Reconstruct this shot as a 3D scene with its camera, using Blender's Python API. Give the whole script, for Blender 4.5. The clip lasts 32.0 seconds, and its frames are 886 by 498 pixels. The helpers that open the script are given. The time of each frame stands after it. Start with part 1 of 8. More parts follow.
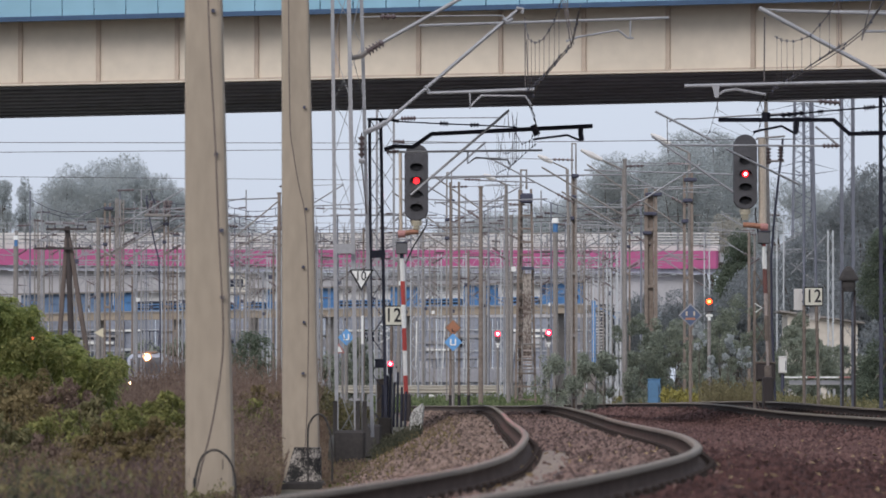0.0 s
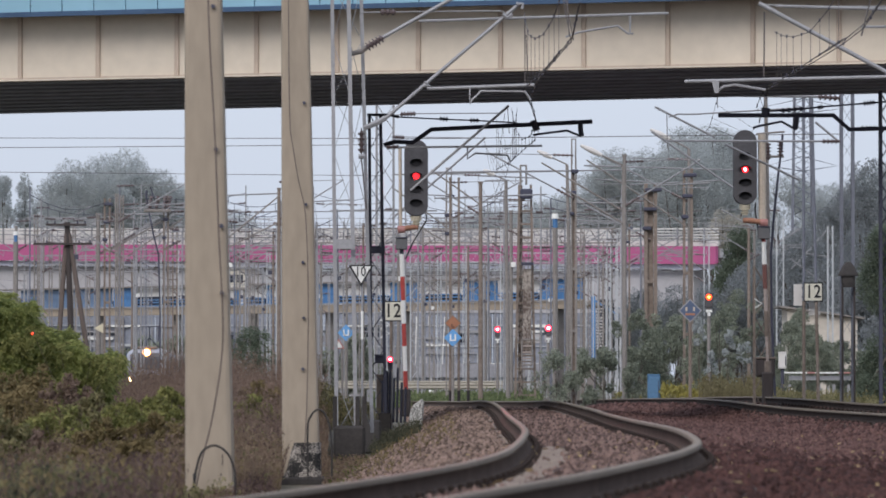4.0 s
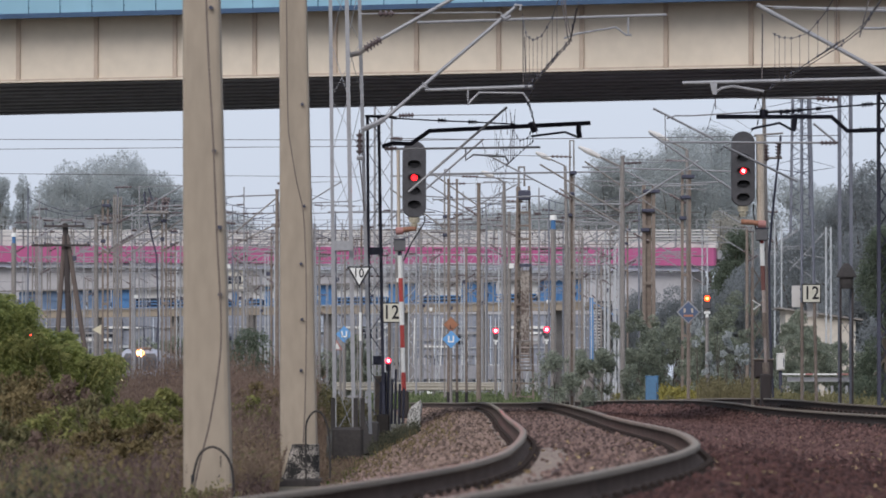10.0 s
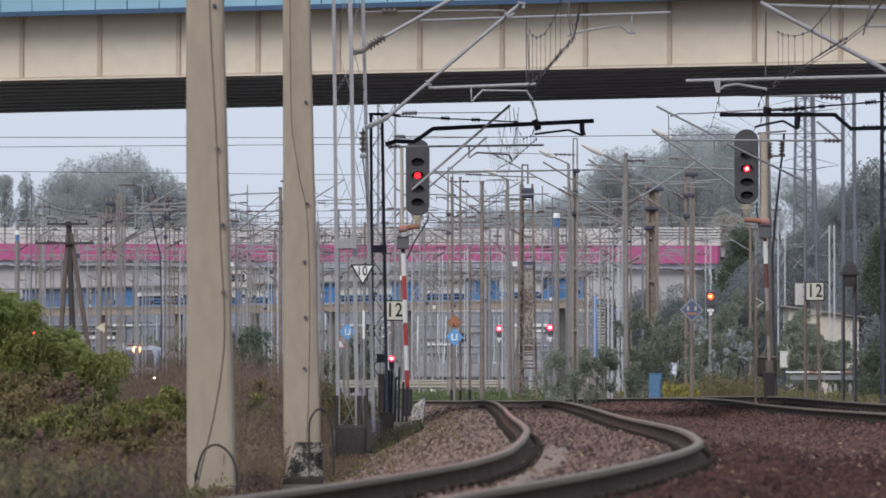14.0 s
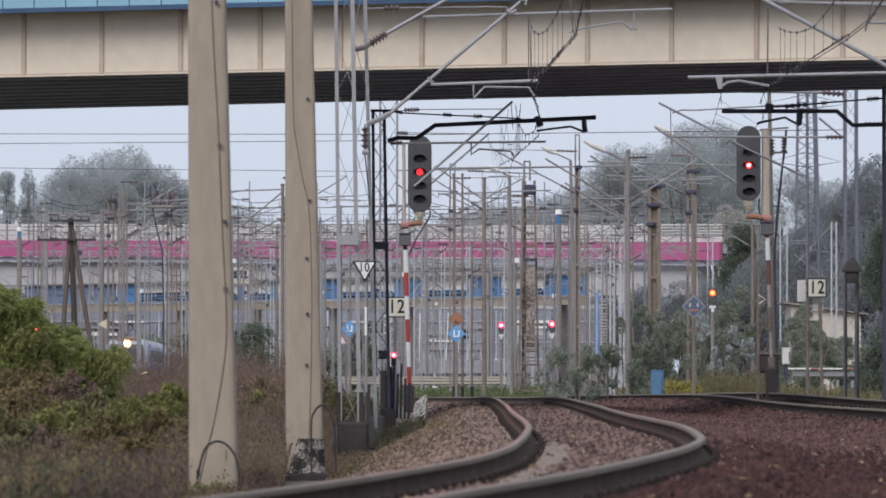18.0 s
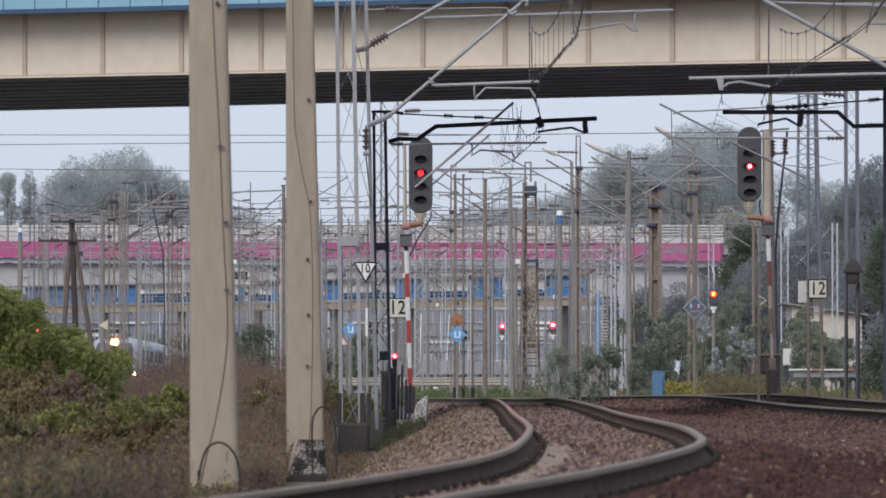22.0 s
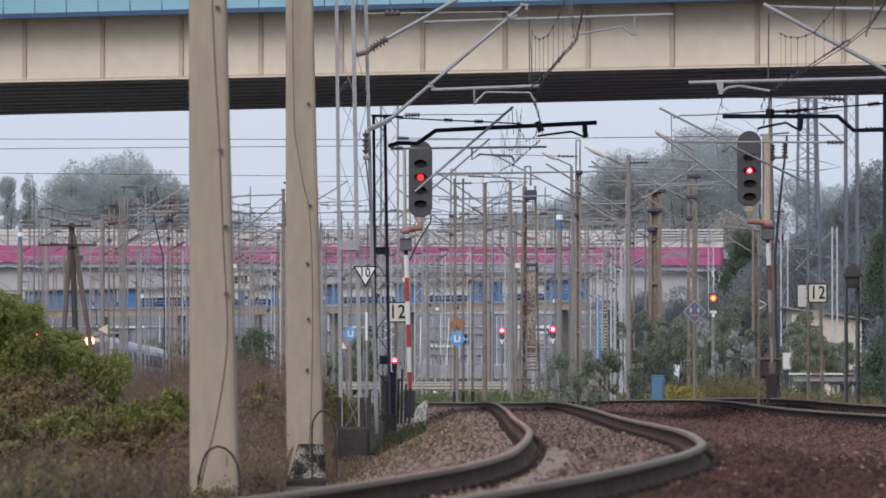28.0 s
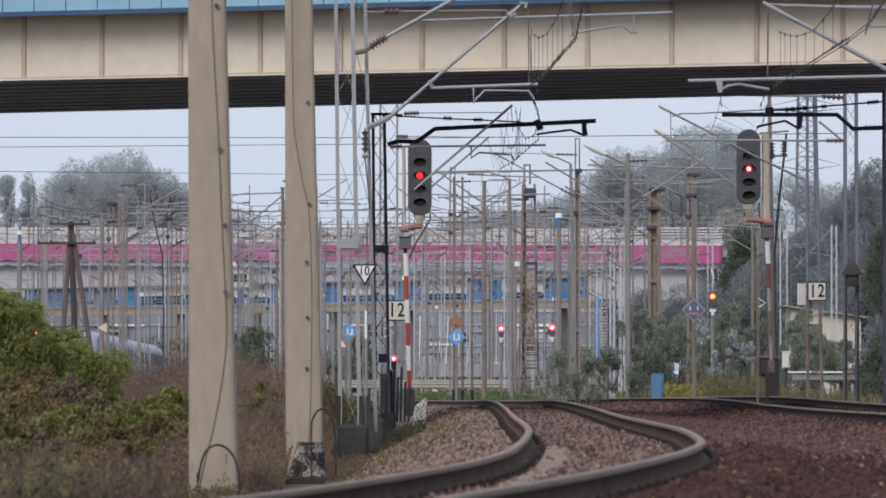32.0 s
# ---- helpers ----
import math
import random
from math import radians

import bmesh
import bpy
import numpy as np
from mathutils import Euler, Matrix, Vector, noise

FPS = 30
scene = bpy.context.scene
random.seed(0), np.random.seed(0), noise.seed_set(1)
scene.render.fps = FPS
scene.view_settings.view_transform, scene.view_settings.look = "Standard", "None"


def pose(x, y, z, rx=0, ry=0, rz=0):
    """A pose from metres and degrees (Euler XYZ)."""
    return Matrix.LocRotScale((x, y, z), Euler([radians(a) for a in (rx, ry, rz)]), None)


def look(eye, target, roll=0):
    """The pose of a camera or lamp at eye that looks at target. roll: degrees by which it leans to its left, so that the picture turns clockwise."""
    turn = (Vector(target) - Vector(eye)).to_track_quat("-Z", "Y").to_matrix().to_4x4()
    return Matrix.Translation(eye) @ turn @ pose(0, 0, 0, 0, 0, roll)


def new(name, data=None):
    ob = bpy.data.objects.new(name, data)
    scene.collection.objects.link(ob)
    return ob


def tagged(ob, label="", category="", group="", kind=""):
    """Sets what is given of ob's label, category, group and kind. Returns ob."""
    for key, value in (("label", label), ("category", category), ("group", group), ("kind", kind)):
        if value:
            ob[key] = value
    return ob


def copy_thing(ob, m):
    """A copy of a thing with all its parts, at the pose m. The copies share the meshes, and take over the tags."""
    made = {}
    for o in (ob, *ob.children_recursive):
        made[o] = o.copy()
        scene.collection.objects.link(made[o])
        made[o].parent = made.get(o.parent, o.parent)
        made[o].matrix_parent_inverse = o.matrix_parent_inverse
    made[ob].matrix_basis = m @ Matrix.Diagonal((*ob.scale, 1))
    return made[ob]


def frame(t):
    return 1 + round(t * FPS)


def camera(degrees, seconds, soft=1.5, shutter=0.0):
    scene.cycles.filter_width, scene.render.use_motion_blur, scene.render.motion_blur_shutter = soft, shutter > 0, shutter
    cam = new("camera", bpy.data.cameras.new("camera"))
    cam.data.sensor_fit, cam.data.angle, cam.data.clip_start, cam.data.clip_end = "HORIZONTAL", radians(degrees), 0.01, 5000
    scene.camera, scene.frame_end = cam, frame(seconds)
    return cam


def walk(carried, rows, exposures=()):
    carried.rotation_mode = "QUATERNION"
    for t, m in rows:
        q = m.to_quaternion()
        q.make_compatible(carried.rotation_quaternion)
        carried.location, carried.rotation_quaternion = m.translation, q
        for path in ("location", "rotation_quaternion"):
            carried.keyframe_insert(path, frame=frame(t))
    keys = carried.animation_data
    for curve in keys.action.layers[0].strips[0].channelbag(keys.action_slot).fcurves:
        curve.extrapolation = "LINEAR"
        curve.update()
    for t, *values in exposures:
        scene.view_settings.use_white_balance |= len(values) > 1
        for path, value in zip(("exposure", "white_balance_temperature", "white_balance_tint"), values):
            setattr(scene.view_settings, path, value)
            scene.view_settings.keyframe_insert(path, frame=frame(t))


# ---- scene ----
EYE = Vector((0, 0, 0.55))
cam = camera(8.966, 32.0, soft=1.7)
cam.data.dof.use_dof, cam.data.dof.focus_distance, cam.data.dof.aperture_fstop = True, 175.0, 8.0
# time, bearing and elevation of the view in thousandths
AIM = [
    (0, 0.61, 23.32), (0.5, 0.46, 23.24), (1, 0.31, 23.01), (1.5, 0.46, 22.95),
    (2, 0.46, 23.01), (2.5, 0.31, 22.86), (3, 0.31, 22.86), (3.5, 0.46, 22.65),
    (5.5, 0.92, 22.40), (6, 0.92, 22.26), (6.5, 0.78, 22.09), (7, 0.78, 22.09),
    (7.5, 0.58, 22.09), (8, 0.50, 22.40), (8.5, 0.77, 22.55), (9, 0.63, 22.46),
    (9.5, 0.80, 22.71), (10, 0.98, 22.78), (10.5, 1.07, 23.07), (11, 1.01, 23.20),
    (11.5, 0.86, 23.32), (12, 0.78, 23.20), (12.5, 0.77, 23.17), (13, 0.92, 22.71),
    (13.5, 0.69, 22.57), (14, 0.38, 22.40), (14.5, 0.17, 22.40), (16.5, -0.00, 21.94),
    (17, 0.18, 22.08), (17.5, 0.03, 21.94), (18, 0.01, 21.79), (18.5, 0.15, 21.62),
    (19, -0.12, 21.33), (19.5, 0.12, 21.47), (20, 0.09, 21.79), (20.5, 0.12, 21.83),
    (21, -0.00, 21.94), (21.5, -0.15, 22.09), (22, -0.15, 21.97), (22.5, -0.01, 21.94),
    (23, -0.09, 22.09), (23.5, -0.15, 22.28), (24, -0.08, 22.32), (24.5, 0.09, 22.25),
    (25, 0.25, 22.40), (25.5, 0.37, 22.68), (27.5, -0.01, 22.55), (28, -0.12, 22.71),
    (28.5, -0.15, 22.52), (29, -0.15, 22.40), (29.5, -0.11, 22.28), (30, -0.00, 22.17),
    (30.5, 0.06, 22.25), (31, -0.00, 22.38), (31.5, -0.00, 22.40), (32, -0.00, 22.40),
]
walk(cam, [(t, look(EYE, EYE + Vector((a / 10, 100, e / 10)))) for t, a, e in AIM], [(0, 0.36, 6230, 14), (32, 0.36, 6230, 14)])

# ---- light ----
SUN_EL, SUN_AZ = radians(38), radians(200)
world = bpy.data.worlds.new("overcast")
scene.world = world
world.use_nodes = True
wt = world.node_tree
sky = wt.nodes.new("ShaderNodeTexSky")
sky.sky_type, sky.sun_disc, sky.sun_elevation, sky.sun_rotation = "NISHITA", False, SUN_EL, SUN_AZ
sky.air_density, sky.dust_density, sky.ozone_density = 1.0, 3.0, 1.0
bg = wt.nodes["Background"]
bg.inputs["Strength"].default_value = 0.1
# thin even cloud in front of the blue sky
cloud = wt.nodes.new("ShaderNodeMix")
cloud.data_type = "RGBA"
cloud.inputs["Factor"].default_value = 0.8
cloud.inputs["B"].default_value = (5.58, 6.15, 6.93, 1)
wt.links.new(sky.outputs["Color"], cloud.inputs["A"])
wt.links.new(cloud.outputs["Result"], bg.inputs["Color"])
sun = new("sun", bpy.data.lights.new("sun", "SUN"))
sun.data.energy, sun.data.angle, sun.data.color = 1.38, radians(30), (1.0, 0.95, 0.88)
sun_way = Vector((math.sin(SUN_AZ) * math.cos(SUN_EL), math.cos(SUN_AZ) * math.cos(SUN_EL), math.sin(SUN_EL)))
sun.matrix_world = look(sun_way * 100, (0, 0, 0))


# the narrow beam that the lit signal throws along the track
beam = new("signal_beam", bpy.data.lights.new("signal_beam", "SPOT"))
beam.data.energy, beam.data.color, beam.data.spot_size, beam.data.spot_blend, beam.data.shadow_soft_size = 4800, (1.0, 0.02, 0.06), radians(7), 0.6, 0.09
beam.matrix_world = look((-0.607, 147.55, 5.785), (0.8, 45, 0.0))


# ---- materials ----
def mat(name, color, rough=0.7, metal=0.0, spread=0.25, scale=4.0, bump=0.15, second=None, rand=0.0, stretch=(1, 1, 1), glow=None, leafy=0.0, edges=(0.3, 0.7), shine=0.5):
    """Two scales of colour variation, roughness variation and fine relief."""
    m = bpy.data.materials.new(name)
    m.use_nodes = True
    t = m.node_tree
    p = t.nodes["Principled BSDF"]
    p.inputs["Metallic"].default_value, p.inputs["Specular IOR Level"].default_value = metal, shine
    tc = t.nodes.new("ShaderNodeTexCoord")
    mp = t.nodes.new("ShaderNodeMapping")
    mp.inputs["Scale"].default_value = stretch
    t.links.new(tc.outputs["Object"], mp.inputs["Vector"])

    def nz(s, detail):
        n = t.nodes.new("ShaderNodeTexNoise")
        n.inputs["Scale"].default_value, n.inputs["Detail"].default_value = s, detail
        t.links.new(mp.outputs["Vector"], n.inputs["Vector"])
        return n
    big, fine = nz(scale * 0.22, 4), nz(scale * 3, 6)
    ramp = t.nodes.new("ShaderNodeValToRGB")
    lo = [max(c * (1 - spread), 0) for c in color]
    hi = second or [min(c * (1 + spread), 1) for c in color]
    ramp.color_ramp.elements[0].color, ramp.color_ramp.elements[1].color = (*lo, 1), (*hi, 1)
    ramp.color_ramp.elements[0].position, ramp.color_ramp.elements[1].position = edges
    add = t.nodes.new("ShaderNodeMath")
    add.operation = "MULTIPLY_ADD"
    add.inputs[1].default_value = 0.5
    t.links.new(fine.outputs["Fac"], add.inputs[0])
    half = t.nodes.new("ShaderNodeMath")
    half.operation = "MULTIPLY"
    half.inputs[1].default_value = 0.5
    t.links.new(big.outputs["Fac"], half.inputs[0])
    t.links.new(half.outputs[0], add.inputs[2])
    src = add
    if rand:
        r = t.nodes.new("ShaderNodeNewGeometry")
        o = t.nodes.new("ShaderNodeMath")
        o.operation = "MULTIPLY_ADD"
        o.inputs[1].default_value = rand
        t.links.new(r.outputs["Random Per Island"], o.inputs[0])
        sh = t.nodes.new("ShaderNodeMath")
        sh.operation = "SUBTRACT"
        sh.inputs[1].default_value = rand / 2
        t.links.new(add.outputs[0], sh.inputs[0])
        t.links.new(sh.outputs[0], o.inputs[2])
        src = o
    t.links.new(src.outputs[0], ramp.inputs["Fac"])
    t.links.new(ramp.outputs["Color"], p.inputs["Base Color"])
    rr = t.nodes.new("ShaderNodeMapRange")
    rr.inputs["To Min"].default_value, rr.inputs["To Max"].default_value = max(rough - 0.12, 0.05), min(rough + 0.12, 1)
    t.links.new(fine.outputs["Fac"], rr.inputs["Value"])
    t.links.new(rr.outputs["Result"], p.inputs["Roughness"])
    if bump:
        b = t.nodes.new("ShaderNodeBump")
        b.inputs["Strength"].default_value, b.inputs["Distance"].default_value = bump, 0.02
        t.links.new(fine.outputs["Fac"], b.inputs["Height"])
        t.links.new(b.outputs["Normal"], p.inputs["Normal"])
    if leafy:
        tr, mx = t.nodes.new("ShaderNodeBsdfTranslucent"), t.nodes.new("ShaderNodeMixShader")
        mx.inputs["Fac"].default_value = leafy
        t.links.new(ramp.outputs["Color"], tr.inputs["Color"])
        t.links.new(p.outputs["BSDF"], mx.inputs[1])
        t.links.new(tr.outputs["BSDF"], mx.inputs[2])
        t.links.new(mx.outputs["Shader"], t.nodes["Material Output"].inputs["Surface"])
    if glow:
        p.inputs["Emission Color"].default_value = (*glow[:3], 1)
        p.inputs["Emission Strength"].default_value = glow[3]
    return m


BALLAST = mat("ballast_stone", (0.118, 0.079, 0.069), 0.95, scale=1.6, spread=0.45, second=(0.235, 0.158, 0.134), rand=0.7, shine=0.15)
BALLAST_NEAR = mat("dark_red_ballast", (0.047, 0.0245, 0.0225), 0.95, scale=0.9, spread=0.3, second=(0.1, 0.051, 0.045), rand=0.45, shine=0.15)
BALLAST_DARK = mat("mauve_brown_ballast", (0.084, 0.047, 0.043), 0.95, scale=0.9, spread=0.3, second=(0.165, 0.095, 0.084), rand=0.45, shine=0.15)
BALLAST_TAN = mat("dusty_tan_ballast", (0.168, 0.118, 0.092), 0.95, scale=1.6, spread=0.45, second=(0.3, 0.212, 0.172), rand=0.7, shine=0.15)
FINES = mat("pale_stone_dust", (0.225, 0.172, 0.132), 0.95, scale=9, spread=0.3)
BED = mat("ballast_bed", (0.075, 0.052, 0.047), 0.95, scale=8, spread=0.5, shine=0.1)
RAIL_SIDE = mat("rusty_rail_side", (0.088, 0.064, 0.053), 0.95, 0.0, scale=9, spread=0.4, shine=0.08)
RAIL_DARK = mat("near_black_rail_side", (0.045, 0.035, 0.031), 0.95, 0.0, scale=9, spread=0.35, shine=0.08)
RAIL_CHEEK = mat("tan_rail_head_side", (0.17, 0.136, 0.1), 0.8, 0.0, scale=4, spread=0.25, bump=0.05)
RAIL_TOP = mat("worn_rail_head", (0.195, 0.158, 0.115), 0.55, 0.0, scale=3, spread=0.25, bump=0.08, stretch=(1, 0.3, 1), shine=0.22)
SLEEPER = mat("sleeper_concrete", (0.13, 0.107, 0.096), 0.95, scale=6, shine=0.15)
SOIL = mat("soil_with_grass", (0.085, 0.085, 0.045), 0.95, scale=1.2, spread=0.5, second=(0.13, 0.105, 0.07))
CONCRETE = mat("cast_concrete", (0.335, 0.28, 0.215), 0.88, scale=3.2, spread=0.17, bump=0.08, stretch=(1, 1, 0.3))
CONCRETE_OLD = mat("tarred_flaking_concrete", (0.035, 0.033, 0.032), 0.9, scale=17, spread=0.5, second=(0.40, 0.36, 0.32), bump=0.5, edges=(0.5, 0.57))
GIRDER = mat("cream_girder_paint", (0.585, 0.52, 0.425), 0.55, scale=1.1, spread=0.1, bump=0.03)
STIFF = mat("stained_cream_paint", (0.43, 0.35, 0.28), 0.7, scale=1.5, spread=0.2, bump=0.03)
GIRDER_DARK = mat("girder_underside", (0.46, 0.47, 0.56), 0.8, scale=1, spread=0.3)
FLANGE = mat("flange_grey_blue", (0.40, 0.43, 0.53), 0.7, scale=1, spread=0.3)
EDGE_BLUE = mat("blue_edge_beam", (0.03, 0.07, 0.14), 0.5, scale=1)
BARRIER = mat("turquoise_barrier", (0.23, 0.41, 0.51), 0.35, scale=0.6, spread=0.1, bump=0.02)
GALV = mat("galvanised_steel", (0.305, 0.305, 0.315), 0.6, 0.25, scale=5, spread=0.2, bump=0.05)
GALV_PALE = mat("pale_galvanised_steel", (0.47, 0.49, 0.505), 0.5, 0.2, scale=5, spread=0.15, bump=0.03)
STEEL_DARK = mat("black_painted_steel", (0.056, 0.058, 0.088), 0.6, 0.2, scale=5, spread=0.3)
BLUE_STEEL = mat("dull_blue_grey_steel", (0.17, 0.18, 0.215), 0.6, 0.3, scale=4, spread=0.25)
STEEL_GREY = mat("weathered_grey_steel", (0.25, 0.228, 0.21), 0.6, 0.3, scale=4, spread=0.3)
RUST = mat("rust_brown_steel", (0.20, 0.15, 0.12), 0.85, 0.1, scale=3, spread=0.4, second=(0.30, 0.25, 0.21))
DARK_CONCRETE = mat("sooty_concrete", (0.026, 0.024, 0.023), 0.9, scale=5, spread=0.5, second=(0.055, 0.048, 0.045), bump=0.5)
PLINTH_DARK = mat("grey_brown_concrete", (0.055, 0.05, 0.048), 0.9, scale=5, spread=0.4)
BEIGE = mat("beige_paint", (0.50, 0.43, 0.35), 0.7, scale=6, spread=0.2)
PALE_RUST = mat("faded_band_paint", (0.36, 0.30, 0.27), 0.8, scale=6, spread=0.3)
PATCHY = mat("patchy_rusted_plate", (0.17, 0.125, 0.105), 0.85, scale=5, spread=0.35, second=(0.36, 0.32, 0.28), edges=(0.44, 0.58), stretch=(1, 1, 0.6))
WIRE = mat("dull_copper_wire", (0.115, 0.10, 0.098), 0.6, 0.3)
CABLE = mat("brown_cable_sheath", (0.13, 0.10, 0.085), 0.7, scale=6)
PORCELAIN = mat("brown_insulator", (0.12, 0.09, 0.09), 0.3)
WHITE = mat("white_enamel", (0.75, 0.75, 0.72), 0.5, scale=6, spread=0.1, bump=0.02)
RED = mat("red_enamel", (0.42, 0.06, 0.05), 0.5, scale=6, spread=0.25, bump=0.02)
FADED_RED = mat("faded_red_reflector", (0.42, 0.20, 0.18), 0.6, scale=6, spread=0.2, bump=0.02)
CREAM_GLAND = mat("cream_cable_gland", (0.55, 0.50, 0.38), 0.7, scale=9, spread=0.3)
BOX_GREY = mat("dark_grey_box_paint", (0.115, 0.115, 0.12), 0.7, scale=5, spread=0.2)
ORANGE = mat("rusty_orange_paint", (0.36, 0.175, 0.11), 0.75, scale=6, spread=0.35)
BLACK = mat("black_enamel", (0.015, 0.015, 0.017), 0.55, scale=6, spread=0.2, bump=0.02)
BLUE = mat("blue_sheet_cladding", (0.07, 0.195, 0.41), 0.5, scale=0.9, spread=0.3, bump=0.02)
BLUE_DULL = mat("dull_blue_cladding", (0.125, 0.19, 0.295), 0.6, scale=0.9, spread=0.3, bump=0.02)
BLUE_SIGN = mat("blue_enamel", (0.13, 0.33, 0.62), 0.4, scale=4, spread=0.08, bump=0.02)
MAGENTA = mat("magenta_cladding", (0.41, 0.09, 0.215), 0.5, scale=0.4, spread=0.08, bump=0.02)
PALE = mat("pale_parapet_panel", (0.62, 0.60, 0.57), 0.6, scale=0.5, spread=0.1, bump=0.02)
GREY_WALL = mat("grey_rendered_wall", (0.42, 0.41, 0.42), 0.8, scale=0.5, spread=0.12)
BLUEGREY = mat("blue_grey_cladding", (0.235, 0.262, 0.315), 0.7, scale=1.1, spread=0.4, second=(0.33, 0.35, 0.41), bump=0.02)
DARK_GLASS = mat("dark_glazing", (0.03, 0.035, 0.05), 0.12, scale=1, bump=0)
WOOD = mat("weathered_timber", (0.056, 0.046, 0.044), 0.9, scale=4, spread=0.4, stretch=(1, 1, 0.1))
WOOD_PALE = mat("bleached_timber", (0.125, 0.098, 0.085), 0.9, scale=4, spread=0.4, stretch=(1, 1, 0.1))
LEAF = mat("bush_leaves", (0.228, 0.278, 0.108), 0.8, scale=1.3, spread=0.25, second=(0.46, 0.48, 0.18), rand=0.32, bump=0, leafy=0.66, shine=0.1)
# greyed and paled to imitate haze on the roadside trees
LEAF_FAR = mat("hazed_tree_leaves", (0.265, 0.282, 0.287), 0.7, scale=0.3, spread=0.2, second=(0.34, 0.36, 0.36), rand=0.35, bump=0, leafy=0.62, shine=0.12)
# skyline haze painted into this leaf colour; white shoots use it too
LEAF_PALE = mat("pale_or_hazed_leaves", (0.43, 0.455, 0.45), 0.8, scale=0.15, spread=0.1, second=(0.49, 0.52, 0.51), rand=0.15, bump=0, leafy=0.52, shine=0.08)
LEAF_OLIVE = mat("olive_weed_leaves", (0.17, 0.17, 0.08), 0.8, scale=1.2, spread=0.35, second=(0.30, 0.265, 0.14), rand=0.4, bump=0, leafy=0.4, shine=0.12)
MAUVE_WEED = mat("mauve_brown_weeds", (0.185, 0.127, 0.105), 0.9, scale=1.4, spread=0.35, second=(0.275, 0.2, 0.155), rand=0.28, bump=0, leafy=0.3, shine=0.12)
# grey-green leaf with some haze mixed into the colour
LEAF_GREY = mat("hazed_willow_leaves", (0.225, 0.252, 0.195), 0.7, scale=0.5, spread=0.3, second=(0.37, 0.40, 0.315), rand=0.4, bump=0, leafy=0.4, shine=0.12)
WEED = mat("dry_weeds", (0.18, 0.12, 0.098), 0.9, scale=1.6, spread=0.35, second=(0.28, 0.21, 0.145), rand=0.28, bump=0, leafy=0.3, shine=0.12)
PURPLE_WEED = mat("purple_brown_weeds", (0.108, 0.073, 0.066), 0.9, scale=1.5, spread=0.3, second=(0.165, 0.117, 0.102), rand=0.28, bump=0, leafy=0.25, shine=0.12)
DARK_GRASS = mat("shaded_grass", (0.068, 0.073, 0.048), 0.8, scale=1.5, spread=0.35, second=(0.125, 0.122, 0.08), rand=0.5, bump=0, leafy=0.3, shine=0.12)
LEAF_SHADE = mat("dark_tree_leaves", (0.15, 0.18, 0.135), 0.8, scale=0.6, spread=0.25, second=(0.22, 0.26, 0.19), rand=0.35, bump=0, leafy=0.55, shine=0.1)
YELLOW_LEAF = mat("yellow_green_leaves", (0.19, 0.21, 0.075), 0.8, scale=1.2, spread=0.35, second=(0.32, 0.31, 0.115), rand=0.4, bump=0, leafy=0.4, shine=0.12)
STRAW = mat("pale_straw", (0.22, 0.18, 0.13), 0.9, scale=1, spread=0.3, rand=0.4, bump=0, leafy=0.3)
LEAF_DRY = mat("turning_leaves", (0.175, 0.145, 0.07), 0.8, scale=0.8, spread=0.35, second=(0.28, 0.215, 0.11), rand=0.28, bump=0, leafy=0.35, shine=0.12)
VERGE = mat("bright_verge_grass", (0.125, 0.165, 0.08), 0.8, scale=0.5, spread=0.3, second=(0.205, 0.24, 0.115), rand=0.4, bump=0, leafy=0.4, shine=0.12)
GRASS = mat("grass_blades", (0.09, 0.135, 0.035), 0.8, scale=0.8, spread=0.45, second=(0.20, 0.21, 0.06), rand=0.6, bump=0, leafy=0.35, shine=0.12)
REED = mat("olive_tan_reeds", (0.17, 0.15, 0.085), 0.9, scale=1.2, spread=0.3, second=(0.27, 0.235, 0.13), rand=0.3, bump=0, leafy=0.35, shine=0.12)
# tan leaf colour paled to imitate haze
TAN_LEAF = mat("hazed_tan_leaves", (0.45, 0.425, 0.37), 0.8, scale=0.3, spread=0.12, second=(0.52, 0.495, 0.43), rand=0.2, bump=0, leafy=0.45, shine=0.08)
YELLOW_BLOOM = mat("yellow_goldenrod", (0.24, 0.21, 0.05), 0.8, scale=2, spread=0.3, rand=0.5, bump=0)
BARK = mat("bark", (0.09, 0.075, 0.06), 0.95, scale=4, spread=0.4)
ASPHALT = mat("asphalt", (0.06, 0.06, 0.062), 0.9, scale=3)
RED_LIGHT = mat("red_lens_lit", (0.5, 0.02, 0.02), 0.3, bump=0, glow=(1.0, 0.015, 0.02, 2.6))
PINK_LIGHT = mat("red_far_lens_lit", (0.5, 0.02, 0.05), 0.3, bump=0, glow=(1.0, 0.02, 0.05, 3))
LIGHT_CORE = mat("lamp_core_lit", (0.6, 0.4, 0.4), 0.3, bump=0, glow=(1.0, 0.62, 0.66, 4))
AMBER_LIGHT = mat("amber_lens_lit", (0.5, 0.1, 0.02), 0.3, bump=0, glow=(1.0, 0.05, 0.006, 4))
HEAD_LIGHT = mat("headlight_lit", (0.8, 0.7, 0.5), 0.3, bump=0, glow=(1.0, 0.6, 0.28, 30))
# orange glow added to imitate glare round the headlight
GLARE = mat("headlight_glare_lit", (0.6, 0.4, 0.2), 0.3, bump=0, glow=(1.0, 0.38, 0.09, 2.6))
AMBER_CORE = mat("amber_core_lit", (0.6, 0.4, 0.1), 0.3, bump=0, glow=(1.0, 0.42, 0.08, 6))
